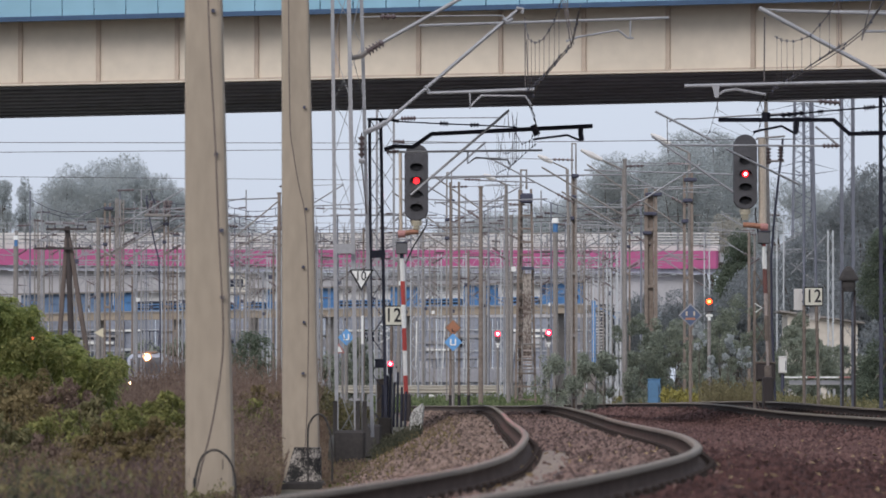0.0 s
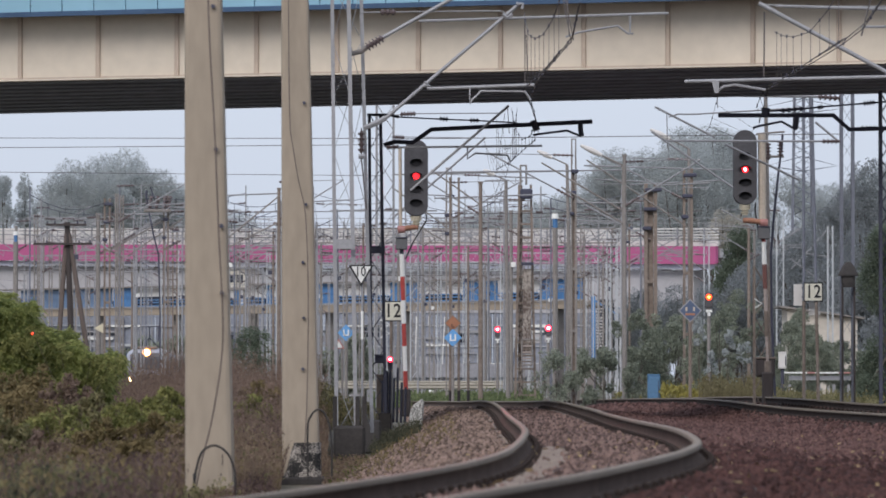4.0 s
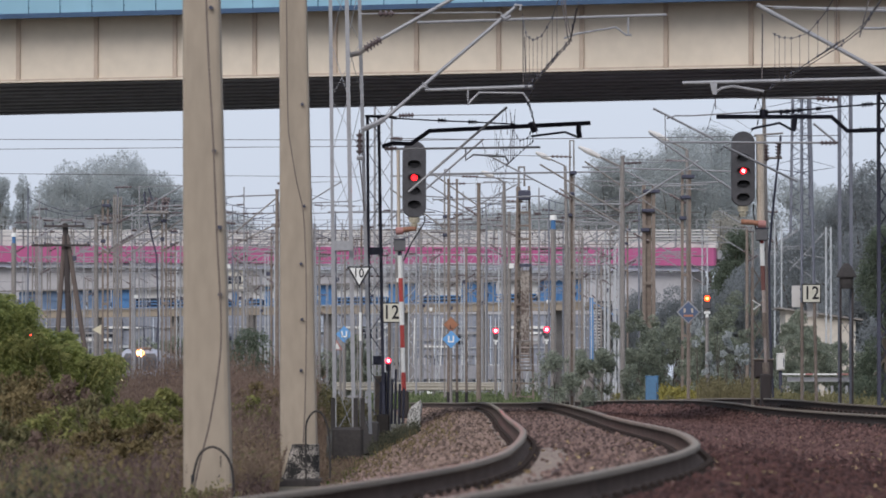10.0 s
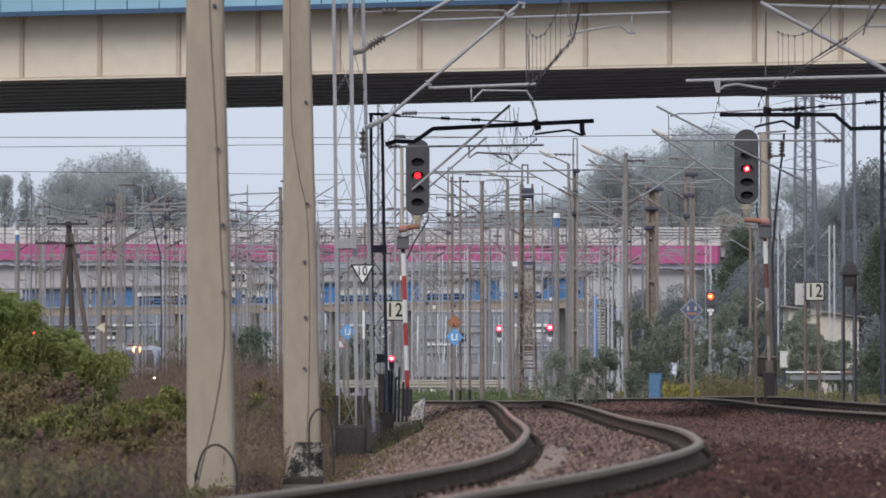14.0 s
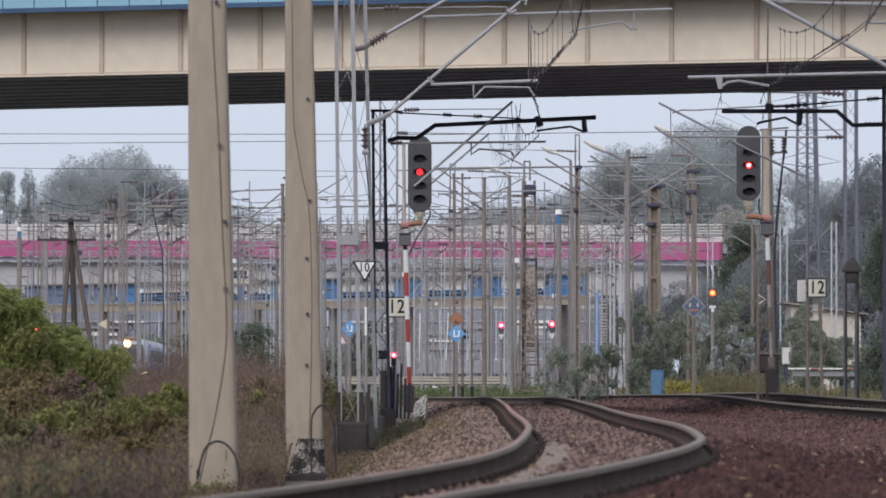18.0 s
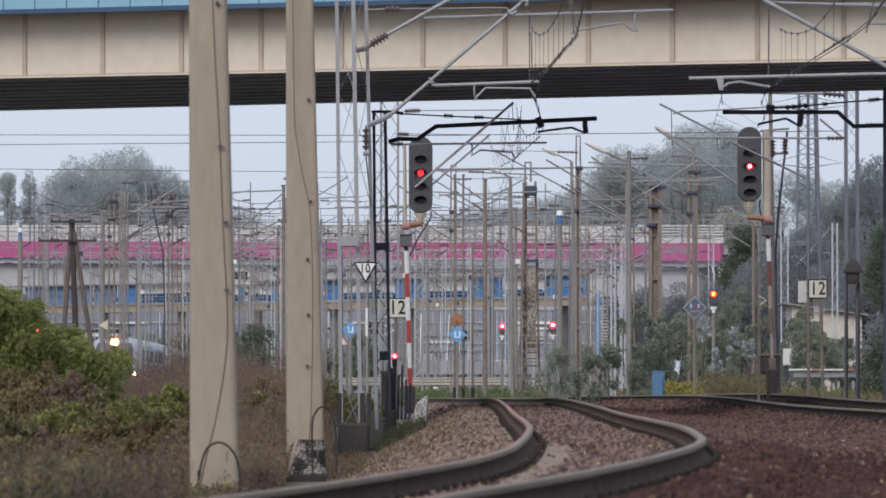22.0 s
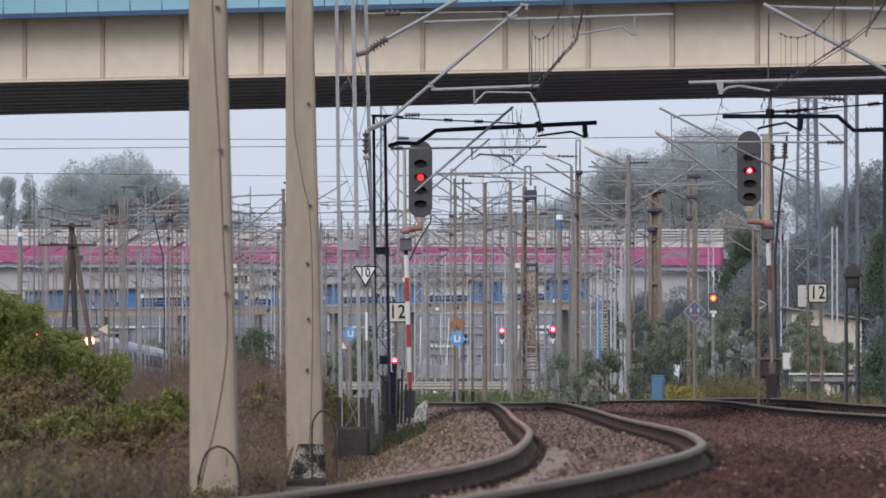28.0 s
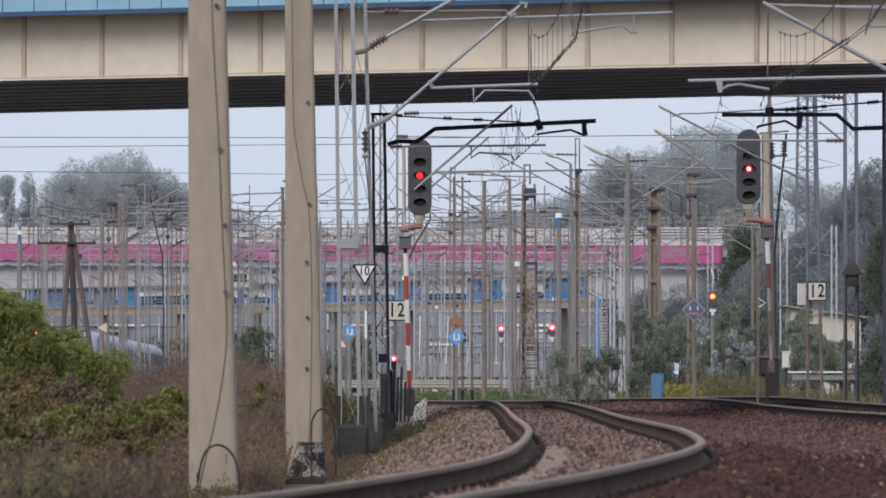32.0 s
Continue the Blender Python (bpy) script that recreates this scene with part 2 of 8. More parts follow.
# near black: the shade under the hoods is in this colour
LENS_OFF = mat("unlit_lens_in_hood_shade", (0.022, 0.022, 0.025), 0.7, bump=0, shine=0.2)
TRAIN_WHITE = mat("train_light_grey", (0.36, 0.37, 0.42), 0.4, scale=0.8, spread=0.08, bump=0.02)
TINTED = mat("tinted_windscreen", (0.10, 0.098, 0.105), 0.55, scale=1, bump=0, shine=0.25)
TRAIN_BLUE = mat("train_blue", (0.10, 0.22, 0.46), 0.4, scale=0.8, spread=0.1, bump=0.02)


# ---- building blocks ----
class Shape:
    """Vertices and faces gathered in plain lists."""
    def __init__(self):
        self.v, self.f = [], []

    def add(self, v, f):
        n = len(self.v)
        self.v += [tuple(p) for p in v]
        self.f += [tuple(i + n for i in q) for q in f]
        return self

    def box(self, c, s, m=None):
        x, y, z = (k / 2 for k in s)
        v = [Vector((a * x, b * y, d * z)) for d in (-1, 1) for a, b in ((-1, -1), (1, -1), (1, 1), (-1, 1))]
        if m:
            v = [m @ p for p in v]
        c = Vector(c)
        return self.add([p + c for p in v], [(3, 2, 1, 0), (4, 5, 6, 7), (0, 1, 5, 4), (1, 2, 6, 5), (2, 3, 7, 6), (3, 0, 4, 7)])

    def bevel_box(self, c, s, b=0.01, m=None):
        """A box with chamfered edges along its height and rims."""
        x, y, z = (k / 2 for k in s)
        ring = lambda k, h: [(a, e, h) for a, e in ((-x + k, -y), (x - k, -y), (x, -y + k), (x, y - k), (x - k, y), (-x + k, y), (-x, y - k), (-x, -y + k))]
        small = lambda h: [(a * (1 - b / x), e * (1 - b / y), h) for a, e, _ in ring(b, 0)]
        v = small(-z) + ring(b, -z + b) + ring(b, z - b) + small(z)
        v = [Vector(p) for p in v]
        if m:
            v = [m @ p for p in v]
        c = Vector(c)
        f = [tuple(range(7, -1, -1)), tuple(range(24, 32))]
        for r in range(3):
            f += [(r * 8 + i, r * 8 + (i + 1) % 8, r * 8 + 8 + (i + 1) % 8, r * 8 + 8 + i) for i in range(8)]
        return self.add([p + c for p in v], f)

    def tube(self, a, b, r, r2=None, n=6):
        a, b = Vector(a), Vector(b)
        w = (b - a).normalized()
        u = w.orthogonal().normalized()
        k = w.cross(u)
        r2 = r if r2 is None else r2
        v = []
        for p, q in ((a, r), (b, r2)):
            v += [p + q * (math.cos(2 * math.pi * i / n) * u + math.sin(2 * math.pi * i / n) * k) for i in range(n)]
        f = [(i, (i + 1) % n, n + (i + 1) % n, n + i) for i in range(n)] + [tuple(range(n - 1, -1, -1)), tuple(range(n, 2 * n))]
        return self.add(v, f)

    def path(self, pts, r, n=6):
        """One bent tube through the points."""
        pts = [Vector(p) for p in pts]
        ways = [(b - a).normalized() for a, b in zip(pts, pts[1:])]
        rings, u = [], ways[0].orthogonal().normalized()
        for i, p in enumerate(pts):
            w = ways[min(i, len(ways) - 1)] + ways[max(i - 1, 0)]
            w = w.normalized() if w.length > 0.3 else ways[min(i, len(ways) - 1)]
            u = (u - w * u.dot(w))
            u = u.normalized() if u.length > 0.05 else w.orthogonal().normalized()
            k = w.cross(u)
            rings.append([p + r * (math.cos(math.tau * j / n) * u + math.sin(math.tau * j / n) * k) for j in range(n)])
        return self.loft(rings)

    def loft(self, rings, closed=True, caps=True):
        n = len(rings[0])
        v = [p for r in rings for p in r]
        f = []
        for r in range(len(rings) - 1):
            for i in range(n if closed else n - 1):
                f.append((r * n + i, r * n + (i + 1) % n, (r + 1) * n + (i + 1) % n, (r + 1) * n + i))
        if caps:
            f += [tuple(range(n - 1, -1, -1)), tuple(range((len(rings) - 1) * n, len(rings) * n))]
        return self.add(v, f)

    def disc(self, c, r, way, thick=0.01, n=16):
        c, way = Vector(c), Vector(way).normalized()
        return self.tube(c, c + way * thick, r, n=n)


BASE = {}


def thing(name, base, label, category, group="", kind=""):
    ob = new(name)
    ob.location = base
    ob.empty_display_size = 0.2
    BASE[ob] = Vector(base)
    return tagged(ob, label, category, group, kind)


def mesh_of(name, sh, material, base, smooth=False):
    me = bpy.data.meshes.new(name)
    bx, by, bz = base
    me.from_pydata([(x - bx, y - by, z - bz) for x, y, z in sh.v], [], sh.f)
    me.materials.append(material)
    if smooth:
        me.polygons.foreach_set("use_smooth", [True] * len(me.polygons))
    me.update()
    return me


def part(name, sh, material, parent, label="", smooth=False):
    ob = new(name, mesh_of(name, sh, material, BASE[parent], smooth))
    ob.parent = parent
    BASE[ob] = BASE[parent]
    return tagged(ob, label) if label else ob


def single(name, sh, material, base, label, category="", group="", kind="", smooth=False):
    ob = new(name, mesh_of(name, sh, material, base, smooth))
    ob.location = base
    BASE[ob] = Vector(base)
    return tagged(ob, label, category, group, kind)


def arrays(name, v, f, material, label, category="", kind="stuff", parent=None, base=(0, 0, 0)):
    """A large mesh from numpy arrays of vertices and equal-sided faces."""
    me = bpy.data.meshes.new(name)
    v = np.asarray(v, dtype=np.float32) - np.array(base, dtype=np.float32)
    f = np.asarray(f, dtype=np.int32)
    k = f.shape[1]
    me.vertices.add(len(v))
    me.vertices.foreach_set("co", v.ravel())
    me.loops.add(f.size)
    me.loops.foreach_set("vertex_index", f.ravel())
    me.polygons.add(len(f))
    me.polygons.foreach_set("loop_start", np.arange(0, f.size, k, dtype=np.int32))
    me.update(calc_edges=True)
    me.validate()
    me.materials.append(material)
    ob = new(name, me)
    if parent:
        ob.parent = parent
        return tagged(ob, label) if label else ob
    ob.location = base
    return tagged(ob, label, category, "", kind)


RNG = np.random.default_rng(7)

# ---- the lie of the land ----
TRACK_D = [-40, 10, 24, 28, 32, 36, 40, 44, 48, 53, 58, 65, 73, 82, 92, 105, 120, 135, 150, 175, 200, 240, 300]
TRACK_X = [-10.7, -3.3, -1.22, -0.627, -0.012, 0.513, 0.952, 1.252, 1.405, 1.54, 1.634, 1.682, 1.701, 1.738, 1.799, 1.85, 1.87, 1.78, 1.5, 0.9, 0.05, -1.8, -5.5]
TRACK_Z = [-0.2, -0.1, -0.08, -0.065, -0.05, -0.034, -0.019, -0.002, 0.009, 0.015, 0.014, 0.009, 0.004, 0.002, 0.006, 0.006, 0.003, -0.03, -0.11, -0.22, -0.33, -0.5, -0.7]
TRACK_C = [0.05, 0.05, 0.058, 0.067, 0.073, 0.077, 0.078, 0.068, 0.054, 0.036, 0.02, 0.003, -0.008, -0.011, -0.006, -0.003, 0, 0, 0, 0, 0, 0, 0]
SIDE_D = [-40, 10, 40, 87, 100, 110, 119, 130, 145, 170, 200, 240, 300]
SIDE_X = [7.0, 7.2, 7.4, 7.52, 7.5, 7.48, 7.47, 7.5, 7.5, 6.95, 6.1, 4.3, 0.6]
SIDE_Z = [0.02, 0.02, 0.02, 0.008, -0.008, -0.012, -0.004, 0.012, 0.0, -0.1, -0.27, -0.45, -0.65]
SIDE_C = [0.05, 0.05, 0.05, 0.06, 0.076, 0.08, 0.075, 0.06, 0.05, 0.03, 0, 0, 0]


def smooth_line(d, v, q):
    d, v, q = np.array(d, float), np.array(v, float), np.asarray(q, float)
    m = np.gradient(v, d)
    i = np.clip(np.searchsorted(d, q) - 1, 0, len(d) - 2)
    h = d[i + 1] - d[i]
    t = (q - d[i]) / h
    return (2 * t**3 - 3 * t**2 + 1) * v[i] + (t**3 - 2 * t * t + t) * h * m[i] + (-2 * t**3 + 3 * t * t) * v[i + 1] + (t**3 - t * t) * h * m[i + 1]


def sstep(a, b, x):
    t = np.clip((x - a) / (b - a), 0, 1)
    return t * t * (3 - 2 * t)


def ground_z(x, y):
    """Height of the land beside the track bed."""
    x, y = np.asarray(x, float), np.asarray(y, float)
    z = np.interp(y, [0, 40, 57, 80, 108, 118, 150, 200, 300, 2000], [-0.6, -0.7, -0.78, -0.98, -1.14, -1.08, -0.7, -0.6, -0.75, -0.8])
    left = sstep(-3, -9, x)
    z = z - left * np.interp(y, [0, 60, 120, 250, 500], [0.2, 0.3, 0.5, 0.6, 0.6])
    return z + 0.04 * np.sin(x * 1.7 + y * 0.3) * np.cos(y * 0.23)


def bed_z(x, y):
    """Height of the ballast: a crest under each track, a dip between, shoulders outside."""
    x, y = np.asarray(x, float), np.asarray(y, float)
    c1, z1, k1 = smooth_line(TRACK_D, TRACK_X, y), smooth_line(TRACK_D, TRACK_Z, y), smooth_line(TRACK_D, TRACK_C, y)
    c2, z2 = smooth_line(SIDE_D, SIDE_X, y), smooth_line(SIDE_D, SIDE_Z, y)
    u = x - c1
    a = z1 - 0.19 + k1 * np.clip(u, -1.3, 1.3) / 1.5
    a = a - np.interp(np.abs(u), [0, 1.45, 1.8, 3.2], [0, 0, 0.12, 0.8])
    k2 = smooth_line(SIDE_D, SIDE_C, y)
    b = z2 - 0.19 + k2 * np.clip(x - c2, -1.3, 1.3) / 1.5 - np.interp(np.abs(x - c2), [0, 0.55, 0.7, 0.9, 1.1, 1.8, 4.0], [0.09, 0.09, 0, 0, 0.05, 0.16, 0.75])
    mid = np.where((x > c1) & (x < c2), np.minimum(z1, z2) - 0.24 - 0.09 * sstep(c1 + 1.8, c2 - 2.2, x), -9)
    # ballast lowered far off so the rail sides show in the camera's view
    worn = np.interp(y, [0, 62, 80, 115, 200, 240], [0, 0, 0.03, 0.065, 0.065, 0])
    return np.maximum(np.maximum(a - worn, b), mid - worn)


def land_z(x, y):
    return np.maximum(ground_z(x, y), bed_z(x, y))


def build_ground():
    ys = np.r_[-600, -200, -80, -50, np.arange(-38, 150, 1.0), np.arange(150, 300, 4.0), 320, 360, 420, 500, 650, 900, 1400, 2500, 4500]
    us = np.r_[-1, -0.5, -0.28, np.linspace(-0.16, 0.16, 81), 0.28, 0.5, 1]
    yy, uu = np.meshgrid(ys, us, indexing="ij")
    xx = uu * (np.maximum(yy, 100) + 14)
    xx[:, 0], xx[:, -1] = -900 - np.maximum(ys, 0), 900 + np.maximum(ys, 0)
    zz = np.where((yy > -39) & (yy < 300) & (np.abs(uu) < 0.17), land_z(xx, np.clip(yy, -38, 300)), ground_z(xx, np.maximum(yy, 0))) - 0.02
    zz = zz - 0.07 * (zz > ground_z(xx, np.maximum(yy, 0)) + 0.03)
    v = np.stack([xx, yy, zz], -1).reshape(-1, 3)
    n, k = len(ys), len(us)
    i = np.arange(n - 1)[:, None] * k + np.arange(k - 1)
    f = np.stack([i, i + 1, i + k + 1, i + k], -1).reshape(-1, 4)
    arrays("ground", v, f, SOIL, "brown soil with sparse dry grass beside the tracks", "ground", "structure")


build_ground()


def build_bed():
    ys = np.arange(-38, 262, 0.5)
    us = np.linspace(0, 1, 70)
    c1, c2 = smooth_line(TRACK_D, TRACK_X, ys), smooth_line(SIDE_D, SIDE_X, ys)
    xx = (c1 - 3.0)[:, None] * (1 - us) + (c2 + 4.0)[:, None] * us
    yy = np.repeat(ys[:, None], len(us), 1)
    zz = bed_z(xx, yy) + RNG.normal(0, 0.012, xx.shape)
    n, k = len(ys), len(us)
    i = np.arange(n - 1)[:, None] * k + np.arange(k - 1)
    f = np.stack([i, i + 1, i + k + 1, i + k], -1).reshape(-1, 4)
    arrays("ballast_bed", np.stack([xx, yy, zz], -1).reshape(-1, 3), f, BED, "bed of crushed brown stone under the tracks", "ballast", "structure")


build_bed()


def stones(x, y, size):
    """Irregular octahedral stones lying on the bed."""
    n = len(x)
    z = bed_z(x, y) + size * 0.15
    o = np.array([(1, 0, 0), (0, 1, 0), (-1, 0, 0), (0, -1, 0), (0, 0, 1), (0, 0, -1)], float)
    v = o[None] * RNG.uniform(0.5, 1.15, (n, 6, 1)) * size[:, None, None] * 0.5
    v = v + RNG.normal(0, 0.12, (n, 6, 3)) * size[:, None, None]
    a = RNG.uniform(0, 6.28, n)
    c, s = np.cos(a)[:, None], np.sin(a)[:, None]
    tilt = RNG.uniform(-0.7, 0.7, n)[:, None]
    x0, y0, z0 = v[..., 0], v[..., 1], v[..., 2]
    y1, z1 = y0 * np.cos(tilt) - z0 * np.sin(tilt), y0 * np.sin(tilt) + z0 * np.cos(tilt)
    v = np.stack([x0 * c - y1 * s + x[:, None], x0 * s + y1 * c + y[:, None], z1 + z[:, None]], -1)
    q = np.array([(0, 1, 4), (1, 2, 4), (2, 3, 4), (3, 0, 4), (1, 0, 5), (2, 1, 5), (3, 2, 5), (0, 3, 5)])
    f = (np.arange(n)[:, None, None] * 6 + q).reshape(-1, 3)
    return v.reshape(-1, 3), f


def build_stones():
    xs, ys, ss = [], [], []
    for d0, d1, dens, size in ((23, 36, 270, 0.063), (36, 52, 220, 0.063), (52, 80, 115, 0.068), (80, 135, 55, 0.085), (135, 190, 16, 0.13)):
        w0, w1 = -2.9, 9.5
        n = int((d1 - d0) * (w1 - w0) * dens)
        y = RNG.uniform(d0, d1, n)
        x = RNG.uniform(w0, w1, n)
        c1, c2 = smooth_line(TRACK_D, TRACK_X, y), smooth_line(SIDE_D, SIDE_X, y)
        keep = (x > c1 - 3.1) & (np.abs(x) < 0.09 * y + 0.4) & (x < c2 + 3)
        # thin strips where stone dust lies bare beside the rails
        u = np.abs(x - c1)
        w = x - c1
        bare = ((w > -0.66) & (w < -0.32) & (y > 38.5) & (y < 58)) | ((w > 0.42) & (w < 0.66) & (y > 42) & (y < 50)) | ((w > -1.0) & (w < -0.86) & (y > 60) & (y < 100))
        keep &= ~bare | (RNG.random(n) < 0.07)
        keep &= np.abs(u - 0.7535) > 0.15
        xs.append(x[keep]), ys.append(y[keep]), ss.append(RNG.uniform(0.6, 1.35, keep.sum()) * size)
    x, y, size = np.concatenate(xs), np.concatenate(ys), np.concatenate(ss)
    u = x - smooth_line(TRACK_D, TRACK_X, y) + RNG.normal(0, 0.12, len(x))
    # stones nearer than a ragged line take a darker red-brown
    near = y + RNG.normal(0, 5, len(x)) + 3 * np.sin(x * 1.7) < 46 + 2.2 * x
    for sel, material, label in ((u < -0.75, BALLAST_TAN, "dusty tan ballast stones on the shoulder"), ((u >= -0.75) & (u < 0.75), BALLAST, "loose crushed brown ballast stones between the rails"), ((u >= 0.75) & ~near, BALLAST_DARK, "mauve-brown ballast stones between the tracks"), ((u >= 0.75) & near, BALLAST_NEAR, "dark red-brown ballast stones beside the rail")):
        v, f = stones(x[sel], y[sel], size[sel])
        arrays("ballast_stones", v, f, material, label, "ballast")


build_stones()


def dust_strips():
    for lo, hi, d0, d1 in ((-0.7, -0.3, 38.5, 58), (0.4, 0.68, 41.5, 50.5), (-1.02, -0.86, 59, 100)):
        ys = np.arange(d0, d1, 0.25)
        c = smooth_line(TRACK_D, TRACK_X, ys)
        k = np.sin(np.linspace(0, math.pi, len(ys))) ** 0.4
        mid, half = (lo + hi) / 2, (hi - lo) / 2
        us = np.linspace(-1, 1, 5)
        xx = c[:, None] + mid + half * us * k[:, None] * (1 + 0.25 * np.sin(ys * 5.1))[:, None]
        yy = np.repeat(ys[:, None], 5, 1)
        zz = bed_z(xx, yy) + 0.012 + 0.012 * (1 - us**2)
        n = len(ys)
        i = np.arange(n - 1)[:, None] * 5 + np.arange(4)
        f = np.stack([i, i + 1, i + 6, i + 5], -1).reshape(-1, 4)
        arrays("stone_dust", np.stack([xx, yy, zz], -1).reshape(-1, 3), f, FINES, "pale strip of stone dust beside the rail", "ballast")


dust_strips()


# ---- rails and sleepers ----
def rail_profile():
    half = [(0.075, 0), (0.075, 0.012), (0.02, 0.028), (0.008, 0.045), (0.008, 0.12), (0.034, 0.135), (0.036, 0.165), (0.026, 0.172)]
    return [(x, z - 0.172) for x, z in half] + [(-x, z - 0.172) for x, z in reversed(half)]


def rail_line(ds, xs, zs, cs, side, d0, d1, step, label, side_paint=None):
    q = np.arange(d0, d1 + step / 2, step)
    X, Z, C = smooth_line(ds, xs, q), smooth_line(ds, zs, q), smooth_line(ds, cs, q)
    g = np.gradient(X, q)
    nx = 1 / np.sqrt(1 + g * g)
    px, py, pz = X + side * 0.7535 * nx, q - side * 0.7535 * g * nx, Z + side * C / 2
    rail = thing("rail", (px[0], py[0], pz[0]), label, "rail", "running rails")
    prof = rail_profile()
    rings, heads = [], []
    for x, y, z, a, b in zip(px, py, pz, nx, -g * nx):
        rings.append([(x + k * a, y + k * b, z + h) for k, h in prof])
        heads.append([(x + k * a, y + k * b, z + h) for k, h in ((-0.03, -0.003), (-0.024, 0.002), (0.024, 0.002), (0.03, -0.003))])
    part("web_and_foot", Shape().loft(rings), side_paint or RAIL_SIDE, rail, "rusty dark brown rail side", True)
    for e in (-1, 1):
        cheek = [[(x + e * k * a, y + e * k * b, z + h) for k, h in ((0.0365, -0.034), (0.0385, -0.02), (0.0375, -0.008), (0.03, 0.0005))] for x, y, z, a, b in zip(px, py, pz, nx, -g * nx)]
        part("head_side", Shape().loft(cheek, closed=False, caps=False), RAIL_CHEEK, rail, "tan side of the rail head", True)
    part("running_surface", Shape().loft(heads, closed=False, caps=False), RAIL_TOP, rail, "worn bright top of the rail head", True)
    return rail


for side in (-1, 1):
    rail_line(TRACK_D, TRACK_X, TRACK_Z, TRACK_C, side, -36, 235, 0.7, "worn steel running rail of the winding track")
    rail_line(SIDE_D, SIDE_X, SIDE_Z, SIDE_C, side, -36, 235, 1.2, "worn steel running rail of the second track", RAIL_DARK)


def build_sleepers():
    """Each sleeper carries a ribbed plate with two clips under either rail; farther off, raised seats bridge the
    ballast lowered to fit the view.
    """
    bodies = {}
    for drop in (0, 0.03, 0.06, 0.13):
        sh = Shape().bevel_box((0, 0, -0.075 - drop), (2.5, 0.24, 0.15), 0.02)
        if drop:
            for k in (-0.7535, 0.7535):
                sh.bevel_box((k, 0, -drop / 2), (0.36, 0.2, drop), 0.008)
        bodies[drop] = mesh_of("sleeper", sh, SLEEPER, (0, 0, 0))
    sh = Shape().box((0, 0, 0.006), (0.34, 0.15, 0.012))
    for e in (-1, 1):
        sh.box((e * 0.125, 0, 0.014), (0.09, 0.16, 0.028))
        sh.bevel_box((e * 0.112, 0, 0.043), (0.05, 0.09, 0.036), 0.01)
    plate = mesh_of("rail_plate", sh, RAIL_DARK, (0, 0, 0))
    for ds, xs, zs, cs, lo, hi, gap in ((TRACK_D, TRACK_X, TRACK_Z, TRACK_C, -18, 158, 0.6), (SIDE_D, SIDE_X, SIDE_Z, SIDE_C, 80, 140, 1.2)):
        for y in np.arange(lo, hi, gap):
            x, z, c = (float(smooth_line(ds, v, [y])[0]) for v in (xs, zs, cs))
            g = float(smooth_line(ds, xs, [y + 0.3])[0] - smooth_line(ds, xs, [y - 0.3])[0]) / 0.6
            drop = 0.13 if ds is SIDE_D else 0 if y < 74 else 0.03 if y < 92 else 0.06
            s = new("sleeper", bodies[drop])
            s.matrix_world = pose(x, y, z - 0.182, 0, -math.degrees(math.atan(c / 1.5)), -math.degrees(math.atan(g)))
            tagged(s, "dirty brown concrete sleeper half buried in ballast", "sleeper", "sleepers")
            if y < 135:
                for k in (-0.7535, 0.7535):
                    q = new("rail_plate", plate)
                    q.parent, q.location = s, (k, 0, 0)


build_sleepers()


